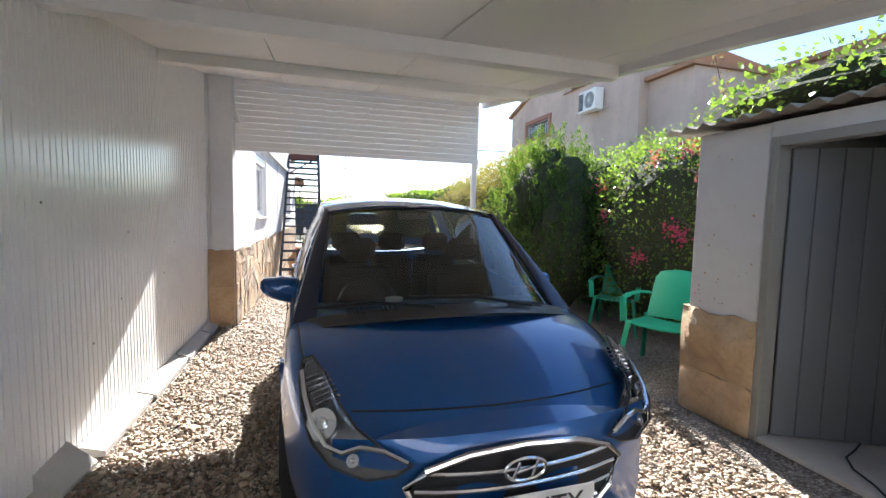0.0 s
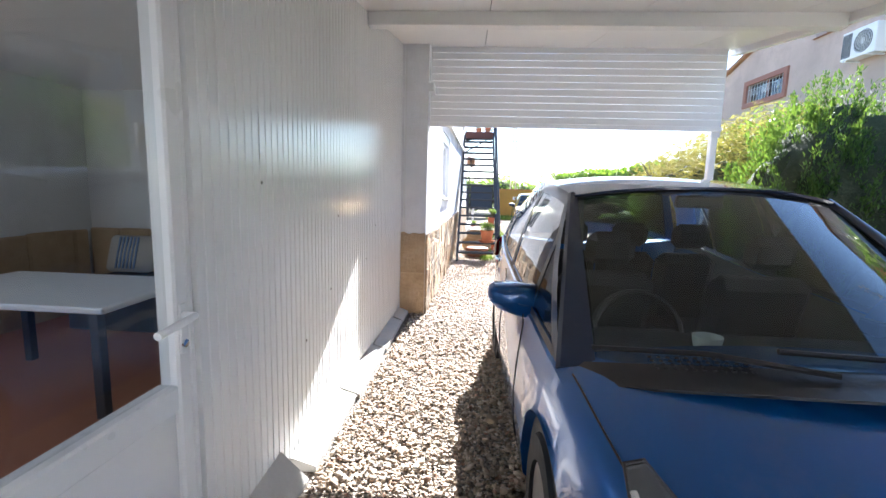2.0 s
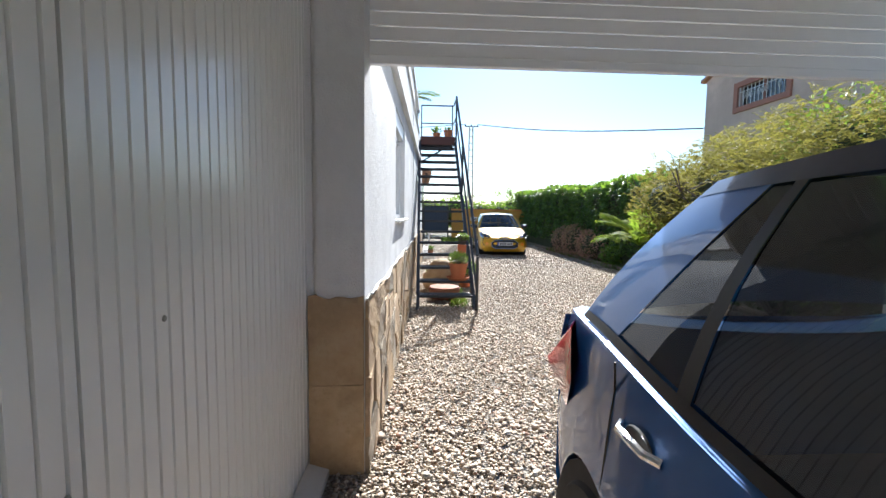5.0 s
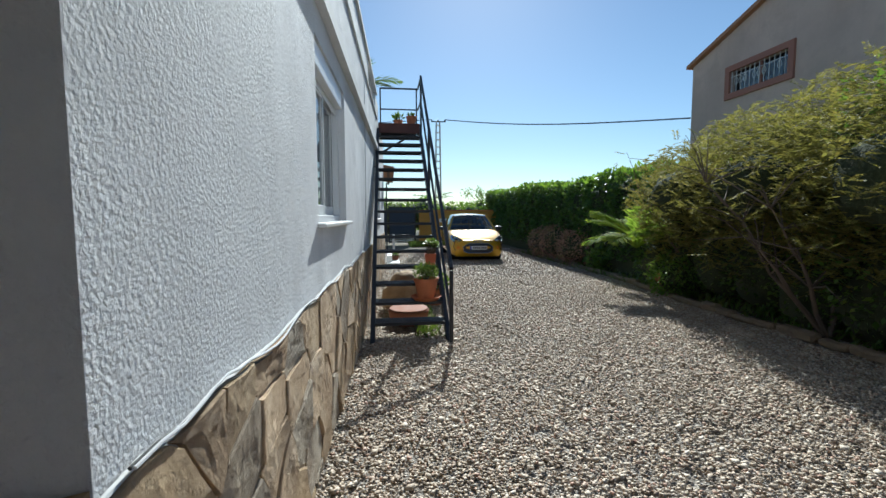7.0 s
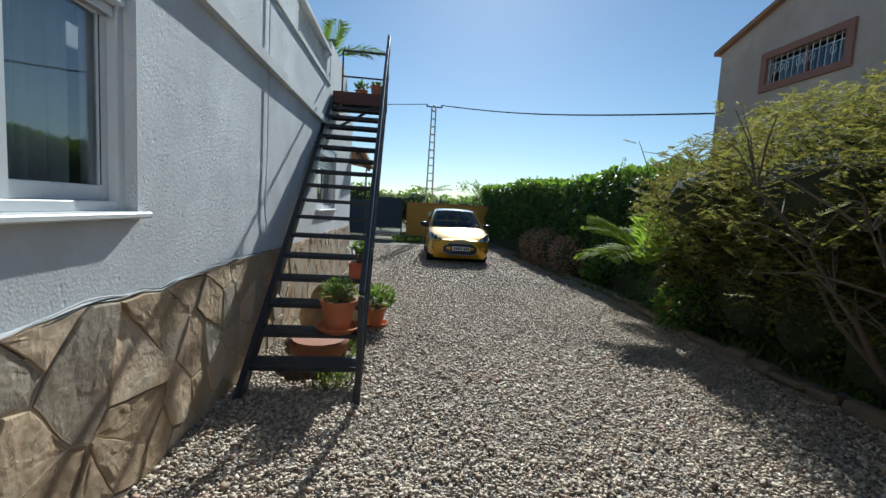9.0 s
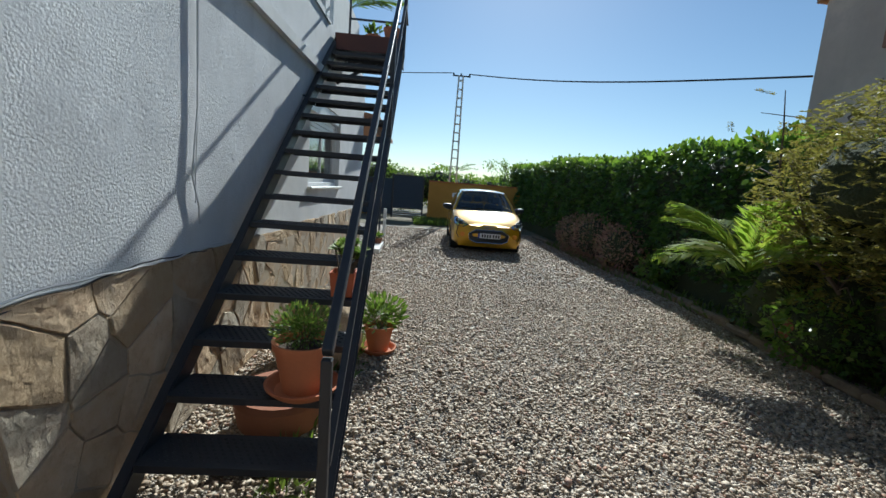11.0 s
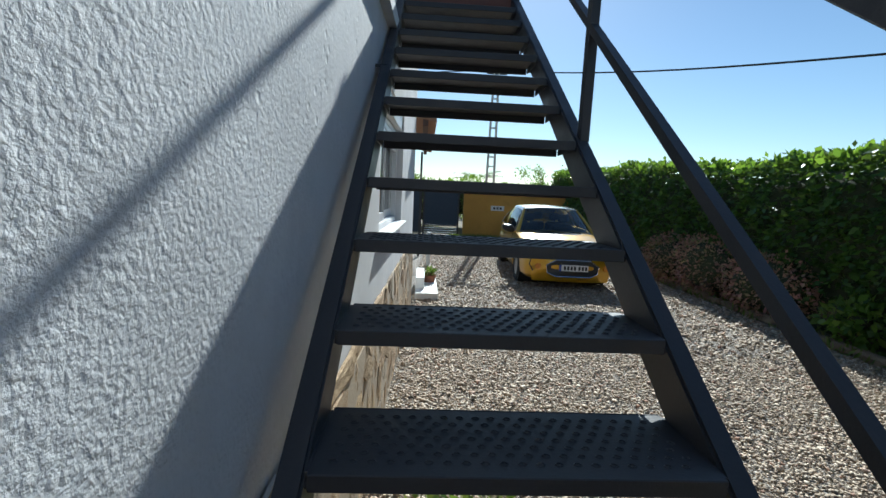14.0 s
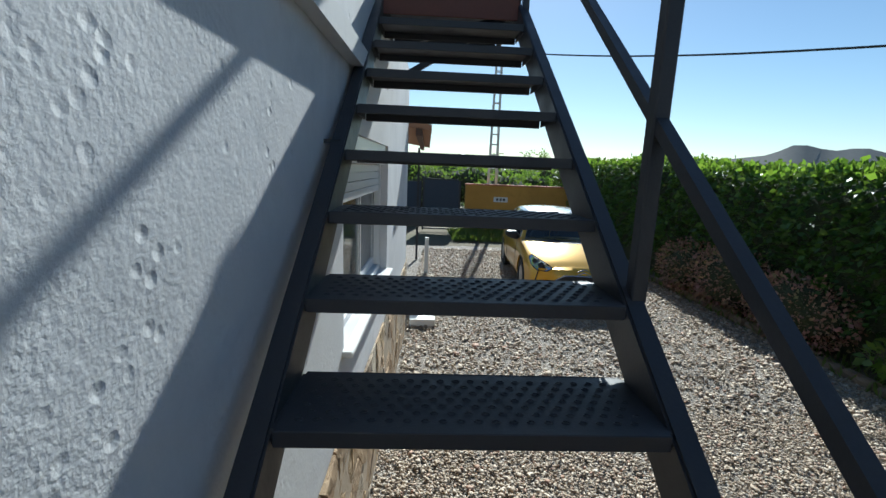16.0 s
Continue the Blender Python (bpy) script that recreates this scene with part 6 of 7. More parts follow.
def make_plastic_chair():
    c = thing("garden_chair", "green moulded plastic armchair on the gravel", "chair")
    bm = bmesh.new()
    rows = []
    for j in range(9):
        v = j / 8
        w = 0.21 + 0.03 * (1 - v)
        rows.append([(u * w, -0.22 + 0.43 * v, 0.42 - 0.015 * v - 0.02 * (1 - u * u)) for u in np.linspace(-1, 1, 9)])
    part("seat", sheet(bm, rows, 0.012), M_GREEN, c, smooth=True)
    bm = bmesh.new()
    rows = []
    for j in range(9):
        v = j / 8
        w = 0.215 * (1 - 0.12 * v * v) * (1 if v < 0.9 else 0.86)
        rows.append([(u * w, 0.20 + 0.12 * v + 0.05 * (1 - u * u), 0.40 + 0.40 * v + 0.02 * (1 - u * u) * (v > 0.9)) for u in np.linspace(-1, 1, 13)])
    part("backrest", sheet(bm, rows, 0.012), M_GREEN, c, smooth=True)
    for s in (-1, 1):
        bm = bmesh.new()
        rows = []
        path = [(0.22, 0.24, 0.62), (0.265, 0.12, 0.635), (0.28, -0.05, 0.635), (0.275, -0.2, 0.62), (0.255, -0.24, 0.56), (0.25, -0.235, 0.42)]
        for x, y, z in path:
            rows.append([(s * (x - 0.028), y, z - 0.01), (s * x, y, z + 0.004), (s * (x + 0.028), y, z - 0.01)])
        part("armrest", sheet(bm, rows, 0.012), M_GREEN, c, smooth=True)
        for y, ty in ((-0.21, -0.27), (0.20, 0.30)):
            bm = bmesh.new()
            rows = []
            for k in range(4):
                z = 0.43 * (1 - k / 3)
                x, yy, w = 0.225 + 0.05 * k / 3, y + (ty - y) * k / 3, 0.036 - 0.004 * k
                rows.append([(s * (x - w), yy, z), (s * x, yy - (0.035 if y < 0 else -0.035), z), (s * (x + w * 0.3), yy + (0.02 if y < 0 else -0.02), z)])
            part("leg", sheet(bm, rows, 0.010), M_GREEN, c)
    return c


chair = make_plastic_chair()
chair.matrix_basis = pose(4.78, -1.25, 0.0, 0, 0, -48) @ Matrix.Scale(1.08, 4)
chair["group"] = "green garden chairs"
copy_thing(chair, pose(4.20, -2.66, 0.0, 0, 0, -62) @ Matrix.Scale(1.08, 4))

# ---- plants ----


def core(parent, name, boxes, mat, seed=0, k=0.86):
    """The inner mass that the leaves stand on, coloured dark for shade among twigs."""
    bm = bmesh.new()
    for c, r in boxes:
        res = bmesh.ops.create_icosphere(bm, subdivisions=3, radius=1)
        for v in res["verts"]:
            d = v.co.copy()
            f = k * (1 + 0.25 * noise.noise(d * 2.1 + Vector(c)))
            v.co = Vector((c[0] + d.x * r[0] * f, c[1] + d.y * r[1] * f, max(0.02, c[2] + d.z * r[2] * f)))
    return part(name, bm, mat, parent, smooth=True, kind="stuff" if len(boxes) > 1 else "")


# shade in the depth of the foliage, put into one dark colour
M_CORE = worn("shaded_inner_foliage", (0.045, 0.055, 0.022), 1.0, 0, 0.5, 8, 40, 0.9, 0.03)


def branches(parent, base, n, spread, height, r, seed, sub=3):
    rng = random.Random(seed)
    bm = bmesh.new()
    tips = []
    for _ in range(n):
        a = rng.uniform(0, 6.283)
        p = Vector(base)
        pts = [p.copy()]
        lean = Vector((math.cos(a), math.sin(a), 0)) * spread * rng.uniform(0.3, 1)
        for i in range(5):
            p = p + lean / 5 + Vector((rng.uniform(-.06, .06), rng.uniform(-.06, .06), height / 5 * rng.uniform(0.7, 1.15)))
            pts.append(p.copy())
        tube(bm, pts, r, 6, r * 0.25)
        for _ in range(sub):
            q = pts[rng.randint(2, 5)]
            e = q + Vector((rng.uniform(-.5, .5), rng.uniform(-.5, .5), rng.uniform(0.1, 0.6))) * spread * 0.6
            tube(bm, [q, (q + e) / 2 + Vector((0, 0, 0.05)), e], r * 0.35, 5, r * 0.1)
            tips.append(e)
    part("trunk" if n < 3 else "branches", bm, M_BARK, parent, smooth=True)
    return tips


def make_hedge():
    h = thing("clipped_hedge", "tall clipped dark green hedge, bright leaves along its top", "hedge", pose(6.40, 14.0, 0))
    rng = np.random.default_rng(21)
    y0, y1, w, H = -8.6, 8.5, 0.62, 2.36
    top = lambda y: H + 0.02 * y + 0.07 * np.sin(y * 0.9) + 0.05 * np.sin(y * 3.7)
    bm = bmesh.new()
    rows = []
    for y in np.linspace(y0, y1, 70):
        t = float(top(y)) - 0.10
        row = []
        for x, z in ((-w, 0.02), (-w, 0.6), (-w, 1.2), (-w, t - 0.25), (-w + 0.12, t - 0.06), (0, t), (w - 0.1, t - 0.06), (w, t - 0.3), (w, 0.02)):
            k = 0.07 * noise.noise((x * 3, y * 2.5, z * 2.5))
            row.append((x * (1 + k) + 0.06 * (x < 0), y, max(0.02, z + k)))
        rows.append(row)
    sheet(bm, rows)
    # dark body behind the hedge leaves, coloured as their inner shade
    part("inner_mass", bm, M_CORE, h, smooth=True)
    n = 26000
    y = rng.uniform(y0, y1, n)
    side = rng.random(n)
    z = np.where(side < 0.62, rng.uniform(0.1, 1, n) ** 0.8 * top(y), top(y))
    x = np.where(side < 0.62, -w, rng.uniform(-w, w, n))
    bumpy = 0.10 * np.sin(y * 5.1) * np.sin(z * 4.3) + 0.06 * np.sin(y * 11 + z * 7)
    x = np.where(side < 0.62, x - 0.03 + bumpy + rng.normal(0, 0.035, n), x)
    z = np.where(side >= 0.62, z + rng.normal(0, 0.05, n) + 0.5 * bumpy, z)
    d = np.stack([np.where(side < 0.62, -1.0, 0.0), rng.normal(0, 0.5, n), np.where(side < 0.62, -0.4, 1.0)], 1) + rng.normal(0, 0.55, (n, 3))
    leaves("leaf_mass", np.stack([x, y, z], 1), 0.085, M_LEAF_HEDGE, h, rng, 1.5, 0.4, d)
    # lighter green leaves along the top
    n = 5200
    y = rng.uniform(y0, y1, n)
    x = rng.uniform(-w - 0.08, w, n)
    z = top(y) + rng.normal(0.03, 0.05, n) - 0.25 * np.clip(-x - w + 0.05, 0, 1)
    leaves("young_leaves", np.stack([x, y, z], 1), 0.11, M_LEAF_TIP, h, rng, 1.5, 0.4, rng.normal(0, 0.6, (n, 3)) + (-0.2, 0, 0.9))
    n = 2600
    y = rng.uniform(y0, y1, n)
    z = rng.uniform(0.3, 1, n) * top(y)
    leaves("young_leaves", np.stack([-w - 0.06 + 0.10 * np.sin(y * 5.1) * np.sin(z * 4.3) + rng.normal(0, 0.03, n), y, z], 1), 0.10, M_LEAF_HEDGE, h, rng, 1.5, 0.4, rng.normal(0, 0.6, (n, 3)) + (-0.9, 0, -0.2))
    return h


make_hedge()


def make_thuja():
    t = thing("thuja_shrub", "dense dark green upright thuja shrub", "shrub", pose(4.68, 0.35, 0))
    boxes = [((0, 0, 1.2), (0.98, 0.92, 1.2)), ((0.05, 0, 1.8), (0.68, 0.62, 0.92)), ((-0.4, -0.28, 1.5), (0.5, 0.45, 0.85)), ((0.55, 0.2, 1.4), (0.62, 0.56, 1.0)), ((-0.1, -0.55, 0.95), (0.7, 0.46, 0.9))]
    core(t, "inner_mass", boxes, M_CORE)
    part("trunk", tube(bmesh.new(), [(0, 0, 0), (0.02, 0, 0.7), (0, 0, 1.6)], 0.07, 8, 0.02), M_BARK, t)
    rng = np.random.default_rng(31)
    seeds, _ = blobs(rng, 620, boxes, 0.12)
    seeds = seeds[seeds[:, 2] > 0.15]
    # flat upright sprays, each a fan of small scales
    P, D = [], []
    for c in seeds:
        out = np.array([c[0] * 0.5, c[1] * 0.5, 1.1])
        out /= np.linalg.norm(out)
        k = 46
        along = rng.random(k) * 0.30
        P.append(c + out * along[:, None] + rng.normal(0, 0.045, (k, 3)) * (1.1 - along[:, None] / 0.35))
        D.append(out + rng.normal(0, 0.35, (k, 3)))
    leaves("scale_leaves", np.concatenate(P), 0.055, M_LEAF_THUJA, t, rng, 3.2, 0.4, np.concatenate(D))


make_thuja()


def make_bougainvillea():
    t = thing("bougainvillea", "sprawling bougainvillea with pink flowers over the boundary", "climbing shrub", pose(5.6, -2.0, 0))
    boxes = [((-0.1, 1.9, 1.2), (0.85, 0.9, 1.35)), ((-0.2, 0.6, 1.25), (0.9, 1.0, 1.35)), ((0.1, 1.0, 1.9), (0.8, 1.0, 0.75)), ((0.2, -0.7, 1.5), (0.95, 1.1, 1.1)),
             ((0.2, -1.9, 1.75), (1.1, 1.2, 0.85)), ((0.6, 0.2, 2.2), (0.6, 0.9, 0.45)), ((0.0, -2.9, 2.1), (1.3, 0.8, 0.4)), ((0.6, 2.8, 1.1), (0.7, 0.9, 1.2)), ((-1.0, -2.1, 2.38), (0.9, 1.3, 0.22))]
    core(t, "inner_mass", boxes, M_CORE, k=0.80)
    tips = branches(t, (0, 0, 0), 9, 1.5, 2.0, 0.03, 5)
    rng = np.random.default_rng(41)
    p, d = blobs(rng, 42000, boxes, 0.30)
    p = p + rng.normal(0, 0.06, p.shape)
    ok = p[:, 2] > 0.1
    leaves("leaf_mass", p[ok], 0.046, M_LEAF_BOUG, t, rng, 1.6, 0.5, (d + rng.normal(0, 0.7, d.shape))[ok])
    spots = [(-0.75, 0.3, 2.2), (-0.95, 0.9, 1.5), (-0.9, -1.0, 1.8), (-1.0, -1.4, 2.2), (-1.0, 0.2, 1.0), (-0.55, -0.2, 2.35), (-0.5, -0.15, 2.25), (-0.7, -0.4, 1.95), (-0.8, 1.2, 1.9), (-0.85, -0.1, 1.35), (-0.8, -0.2, 1.3), (-0.6, -2.5, 2.45), (-0.7, 0.7, 1.75), (-0.5, 0.1, 2.3), (-0.4, 2.3, 2.0)]
    P = np.concatenate([np.array(s) + rng.normal(0, 0.055, (46, 3)) for s in spots])
    leaves("flowers", P, 0.045, M_FLOWER, t, rng, 1.2, 0.3, kind="stuff")
    bm = bmesh.new()
    stem = [(-0.05, -0.3, 2.2), (-0.12, -0.1, 2.6), (-0.15, 0.0, 3.0), (-0.2, 0.1, 3.45)]
    tube(bm, stem, 0.010, 5, 0.004)
    part("long_shoot", bm, M_BARK, t)
    P = np.concatenate([np.array(stem[0]) + (np.array(stem[3]) - np.array(stem[0])) * k + rng.normal(0, 0.04, (6, 3)) for k in np.linspace(0.1, 1, 16)])
    leaves("shoot_leaves", P, 0.055, M_LEAF_RED, t, rng, 1.6, 0.4)


make_bougainvillea()


def make_feathery_tree():
    t = thing("feathery_shrub", "large open shrub with feathery yellow-green foliage and bare lower limbs", "shrub", pose(5.95, 4.6, 0))
    rngp = random.Random(8)
    bm = bmesh.new()
    tips = []
    for base, ang, ln in (((-0.7, -1.2, 0), 100, 2.6), ((-0.7, -1.2, 0), 200, 2.0), ((-0.7, -1.2, 0), 30, 2.2), ((-0.5, -1.0, 0), 60, 2.6), ((0, 0.3, 0), 120, 2.8), ((0, 0.3, 0), 250, 2.4), ((0, 0.3, 0), 20, 2.6), ((-0.2, 1.2, 0), 150, 2.2), ((-0.2, 1.2, 0), 60, 2.4), ((-0.7, -1.2, 0), 150, 2.4)):
        a = radians(ang)
        p = Vector(base)
        pts = [p.copy()]
        for i in range(7):
            f = ln * 0.86 / 7
            p = p + Vector((math.cos(a) * f * 0.62, math.sin(a) * f * 0.62, f * rngp.uniform(0.65, 1.15)))
            a += rngp.uniform(-0.3, 0.3)
            pts.append(p.copy())
        tube(bm, pts, 0.032, 7, 0.006)
        for _ in range(16):
            q = pts[rngp.randint(3, 7)]
            e = q + Vector((rngp.uniform(-.7, .7), rngp.uniform(-.7, .7), rngp.uniform(-0.1, 0.7)))
            tube(bm, [q, (q + e) / 2 + Vector((0, 0, 0.08)), e], 0.010, 4, 0.003)
            tips.append((q, e))
    part("limb_tangle", bm, M_BARK, t, smooth=True)
    rng = np.random.default_rng(51)
    boxes = [((-0.5, 1.5, 1.5), (0.75, 0.7, 1.1)), ((-0.6, 0.2, 1.7), (0.85, 1.0, 1.15)), ((-0.45, -1.1, 1.75), (0.95, 1.0, 1.25)), ((0.5, 0.7, 2.4), (1.1, 1.3, 0.75)), ((0.4, -0.9, 2.55), (1.2, 1.2, 0.75)), ((-0.3, -2.3, 1.8), (1.05, 0.9, 1.2)), ((0.3, 1.9, 1.7), (0.9, 0.8, 0.9)), ((-1.15, -0.6, 1.75), (0.7, 1.2, 0.8)), ((-1.2, -2.0, 1.7), (0.65, 0.9, 0.9)), ((-1.1, 0.9, 1.75), (0.55, 1.0, 0.75))]
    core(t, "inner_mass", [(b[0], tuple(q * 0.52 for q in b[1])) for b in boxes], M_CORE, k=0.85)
    c, _ = blobs(rng, 11500, boxes, 0.5)
    c = np.concatenate([c, np.array([list(e) for _, e in tips]) + rng.normal(0, 0.12, (len(tips), 3))])
    P, D = [], []
    for q in c:
        a = rng.uniform(0, 6.28)
        ax = np.array([math.cos(a), math.sin(a), rng.uniform(-0.8, 0.7)])
        sd = np.array([-math.sin(a), math.cos(a), 0])
        L = rng.uniform(0.11, 0.22)
        for k in range(10):
            v = q + ax * L * k / 12
            for s in (-1, 1):
                P.append(v)
                D.append(ax * 0.5 + sd * s)
    leaves("feathery_leaves", np.array(P), 0.038, M_LEAF_OLIVE, t, rng, 3.4, 0.3, np.array(D))
    # low dark shrubs that fill the foot of it
    u = thing("low_shrub", "dark leafy low shrubs with small pale flowers along the drive", "shrub", pose(5.75, 4.2, 0))
    boxes = [((0.0, y, 0.55 + 0.1 * math.sin(y * 2)), (0.62, 0.6, 0.62)) for y in np.arange(-2.6, 2.8, 0.75)] + [((0.55, y, 1.0), (0.6, 0.7, 0.8)) for y in np.arange(-2.6, 2.8, 0.9)]
    core(u, "inner_mass", boxes, M_CORE, k=0.8)
    p, d = blobs(rng, 14000, boxes, 0.30)
    ok = p[:, 2] > 0.06
    leaves("leaf_mass", p[ok], 0.06, M_LEAF_DARK, u, rng, 1.9, 0.5, (d + rng.normal(0, 0.6, d.shape))[ok])
    fl = p[ok][rng.choice(ok.sum(), 260)] + (-0.03, 0, 0.02)
    leaves("pale_flowers", fl, 0.028, M_FLOWERW, u, rng, 1.2, 0.3)


M_FLOWERW = leaf_mat("pale_flower", (0.60, 0.58, 0.52), (0.7, 0.68, 0.6), (0.5, 0.45, 0.4))
make_feathery_tree()


def make_small_palm(x, y, z, n, L, label, seed, trunk=0.0, mat=None, tilt=(15, 75), dead=0):
    t = thing("palm_tree" if trunk else "dwarf_palm", label, "palm", pose(x, y, z))
    rng = random.Random(seed)
    if trunk:
        bm = bmesh.new()
        tube(bm, [(0, 0, 0), (0.05, 0, trunk * 0.5), (0, 0, trunk)], 0.16, 10, 0.13)
        for k in range(int(trunk / 0.12)):
            lathe(bm, [(0.165, k * 0.12), (0.185, k * 0.12 + 0.07), (0.15, k * 0.12 + 0.09)], 9, "z")
        part("trunk", bm, M_BARK, t)
    for i in range(n):
        a = 6.283 * i / n + rng.uniform(-0.3, 0.3)
        el = radians(rng.uniform(*tilt))
        if i < dead:
            el = radians(rng.uniform(-70, -20))
        f = new("frond")
        f.parent = t
        f.matrix_basis = Matrix.Translation((0, 0, trunk)) @ Matrix.Rotation(a, 4, "Z")
        bm = bmesh.new()
        pts = []
        p, e = Vector((0, 0, 0)), el
        for k in range(7):
            pts.append(p.copy())
            p = p + Vector((math.cos(e), 0, math.sin(e))) * L / 6
            e -= 0.17
        tube(bm, pts[:6], 0.012, 5, 0.004)
        for k in range(30):
            u = 0.22 + 0.78 * k / 29
            q = u * 6
            j = min(5, int(q))
            c = pts[j].lerp(pts[j + 1], q - j)
            d = (pts[j + 1] - pts[j]).normalized()
            ll = L * 0.42 * math.sin(3.14 * (0.12 + 0.80 * u)) * rng.uniform(0.85, 1.1)
            for s in (-1, 1):
                tip = c + d * ll * 0.75 + Vector((0, s, 0)) * ll * 0.62 + Vector((0, 0, -0.22 * ll * rng.random()))
                m = c.lerp(tip, 0.45) + Vector((0, 0, 0.03))
                w = d.cross(Vector((0, s, 0))).normalized() * 0.0 + d * 0.018 * (1 + L * 0.4)
                vs = [bm.verts.new(v) for v in (c, m - w, tip, m + w)]
                bm.faces.new(vs)
        me_mat = mat or M_LEAF_PALM
        me = bpy.data.meshes.new("blade")
        bm.to_mesh(me)
        bm.free()
        me.materials.append(me_mat)
        o = new("blade", me)
        o.parent = f
    return t


make_small_palm(5.0, 6.75, 0.80, 20, 1.05, "low yellow-green dwarf palm by the kerb", 5, tilt=(25, 85))
make_small_palm(-0.55, 13.2, 0.0, 15, 1.5, "tall palm behind the house with drooping fronds", 6, 5.2, M_LEAF_DARK, (-25, 50), 5)
make_small_palm(4.3, 36.0, 0.0, 15, 1.9, "distant palm beyond the boundary wall", 7, 2.4, M_LEAF_DARK, (-15, 60), 3)
make_small_palm(13.5, 31.0, 0.0, 12, 1.6, "distant palm behind the hedge", 8, 2.2, M_LEAF_DARK, (-5, 60), 2)
make_small_palm(16.5, 31.0, 0.0, 12, 1.5, "another distant palm behind the hedge", 9, 2.3, M_LEAF_DARK, (-5, 60), 2)


def bush(name, label, x, y, boxes, n, size, mat, seed, br=5, bh=0.5, spots=None, k=0.82, thin=0.3, category="shrub"):
    t = thing(name, label, category, pose(x, y, 0))
    core(t, "inner_mass", boxes, M_CORE, k=k)
    if br:
        branches(t, (0, 0, 0), br, 0.6, bh, 0.014, seed)
    rng = np.random.default_rng(seed)
    p, d = blobs(rng, n, boxes, thin)
    p += rng.normal(0, 0.03, p.shape)
    ok = p[:, 2] > 0.03
    leaves("leaf_mass", p[ok], size, mat, t, rng, 1.7, 0.5, (d + rng.normal(0, 0.6, d.shape))[ok])
    return t


bush("reddish_shrub", "low rounded reddish purple shrub at the foot of the hedge", 5.62, 11.8, [((0, 1.4, 0.5), (0.45, 0.85, 0.5)), ((0, 0.3, 0.55), (0.46, 0.9, 0.55)), ((0, -1.0, 0.48), (0.42, 0.8, 0.48))], 7000, 0.055, M_LEAF_RED, 61, k=0.7)
bush("leafy_plant", "small yellow-green leafy plant at the foot of the hedge", 5.65, 9.4, [((0, 0, 0.35), (0.3, 0.35, 0.28))], 420, 0.10, M_LEAF_BOUG, 62, k=0.3, thin=0.8)
bush("leafy_plant", "leafy plant with pale flowers by the kerb", 5.35, 6.1, [((0, 0, 0.35), (0.4, 0.5, 0.38))], 1800, 0.055, M_LEAF_BOUG, 63, k=0.6)
bush("garden_shrub", "pale green airy shrub beyond the carport", 5.7, 3.0, [((0, 0, 2.2), (0.7, 0.8, 0.9)), ((0.3, 0.9, 1.4), (0.8, 0.8, 1.0)), ((0, 0, 1.0), (0.8, 0.8, 0.9))], 5200, 0.06, M_LEAF_BOUG, 64, 5, 1.7, k=0.45, thin=0.8)
bush("potted_shrub", "round leafy plant under the stairs", 0.72, 6.35, [((0, 0, 0.18), (0.28, 0.25, 0.2))], 700, 0.045, M_LEAF_POT, 65, 0, k=0.4, thin=0.7)


def make_kerb():
    """A row of rough stones edging the bed."""
    rng = random.Random(12)
    y = 1.5
    while y < 16.5:
        x = float(np.interp(y, (1.5, 4.2, 5.3, 6.5, 8.0, 14, 17), (5.07, 5.09, 5.15, 5.27, 5.45, 5.47, 5.47)))
        w = rng.uniform(0.28, 0.55)
        k = thing("kerb_stone", "rough tan kerb stone edging the planted bed", "kerb stone", pose(x, y + w / 2, 0.02, 0, 0, rng.uniform(-6, 6)), "kerb stones")
        bm = cuboid(bmesh.new(), (-0.07, -w / 2 + 0.01, -0.03), (0.07, w / 2 - 0.01, rng.uniform(0.05, 0.10)), 0.03)
        bmesh.ops.subdivide_edges(bm, edges=bm.edges[:], cuts=1, use_grid_fill=True)
        for v in bm.verts:
            v.co += Vector(noise.noise_vector(v.co * 6 + Vector((y, 0, 0)))) * 0.018
        part("stone", bm, M_STONE_DARK, k, smooth=True)
        y += w
    p = thing("fallen_pot", "brown terracotta pot lying in the planted bed", "plant pot", pose(5.15, 6.25, 0.28, 0, 75, 20))
    bm = bmesh.new()
    lathe(bm, [(0.001, 0), (0.10, 0), (0.15, 0.26), (0.16, 0.30), (0.14, 0.30), (0.09, 0.02), (0.001, 0.02)], 22)
    part("pot", bm, M_TERRA_DARK, p, smooth=True)


make_kerb()

# ---- neighbouring houses ----


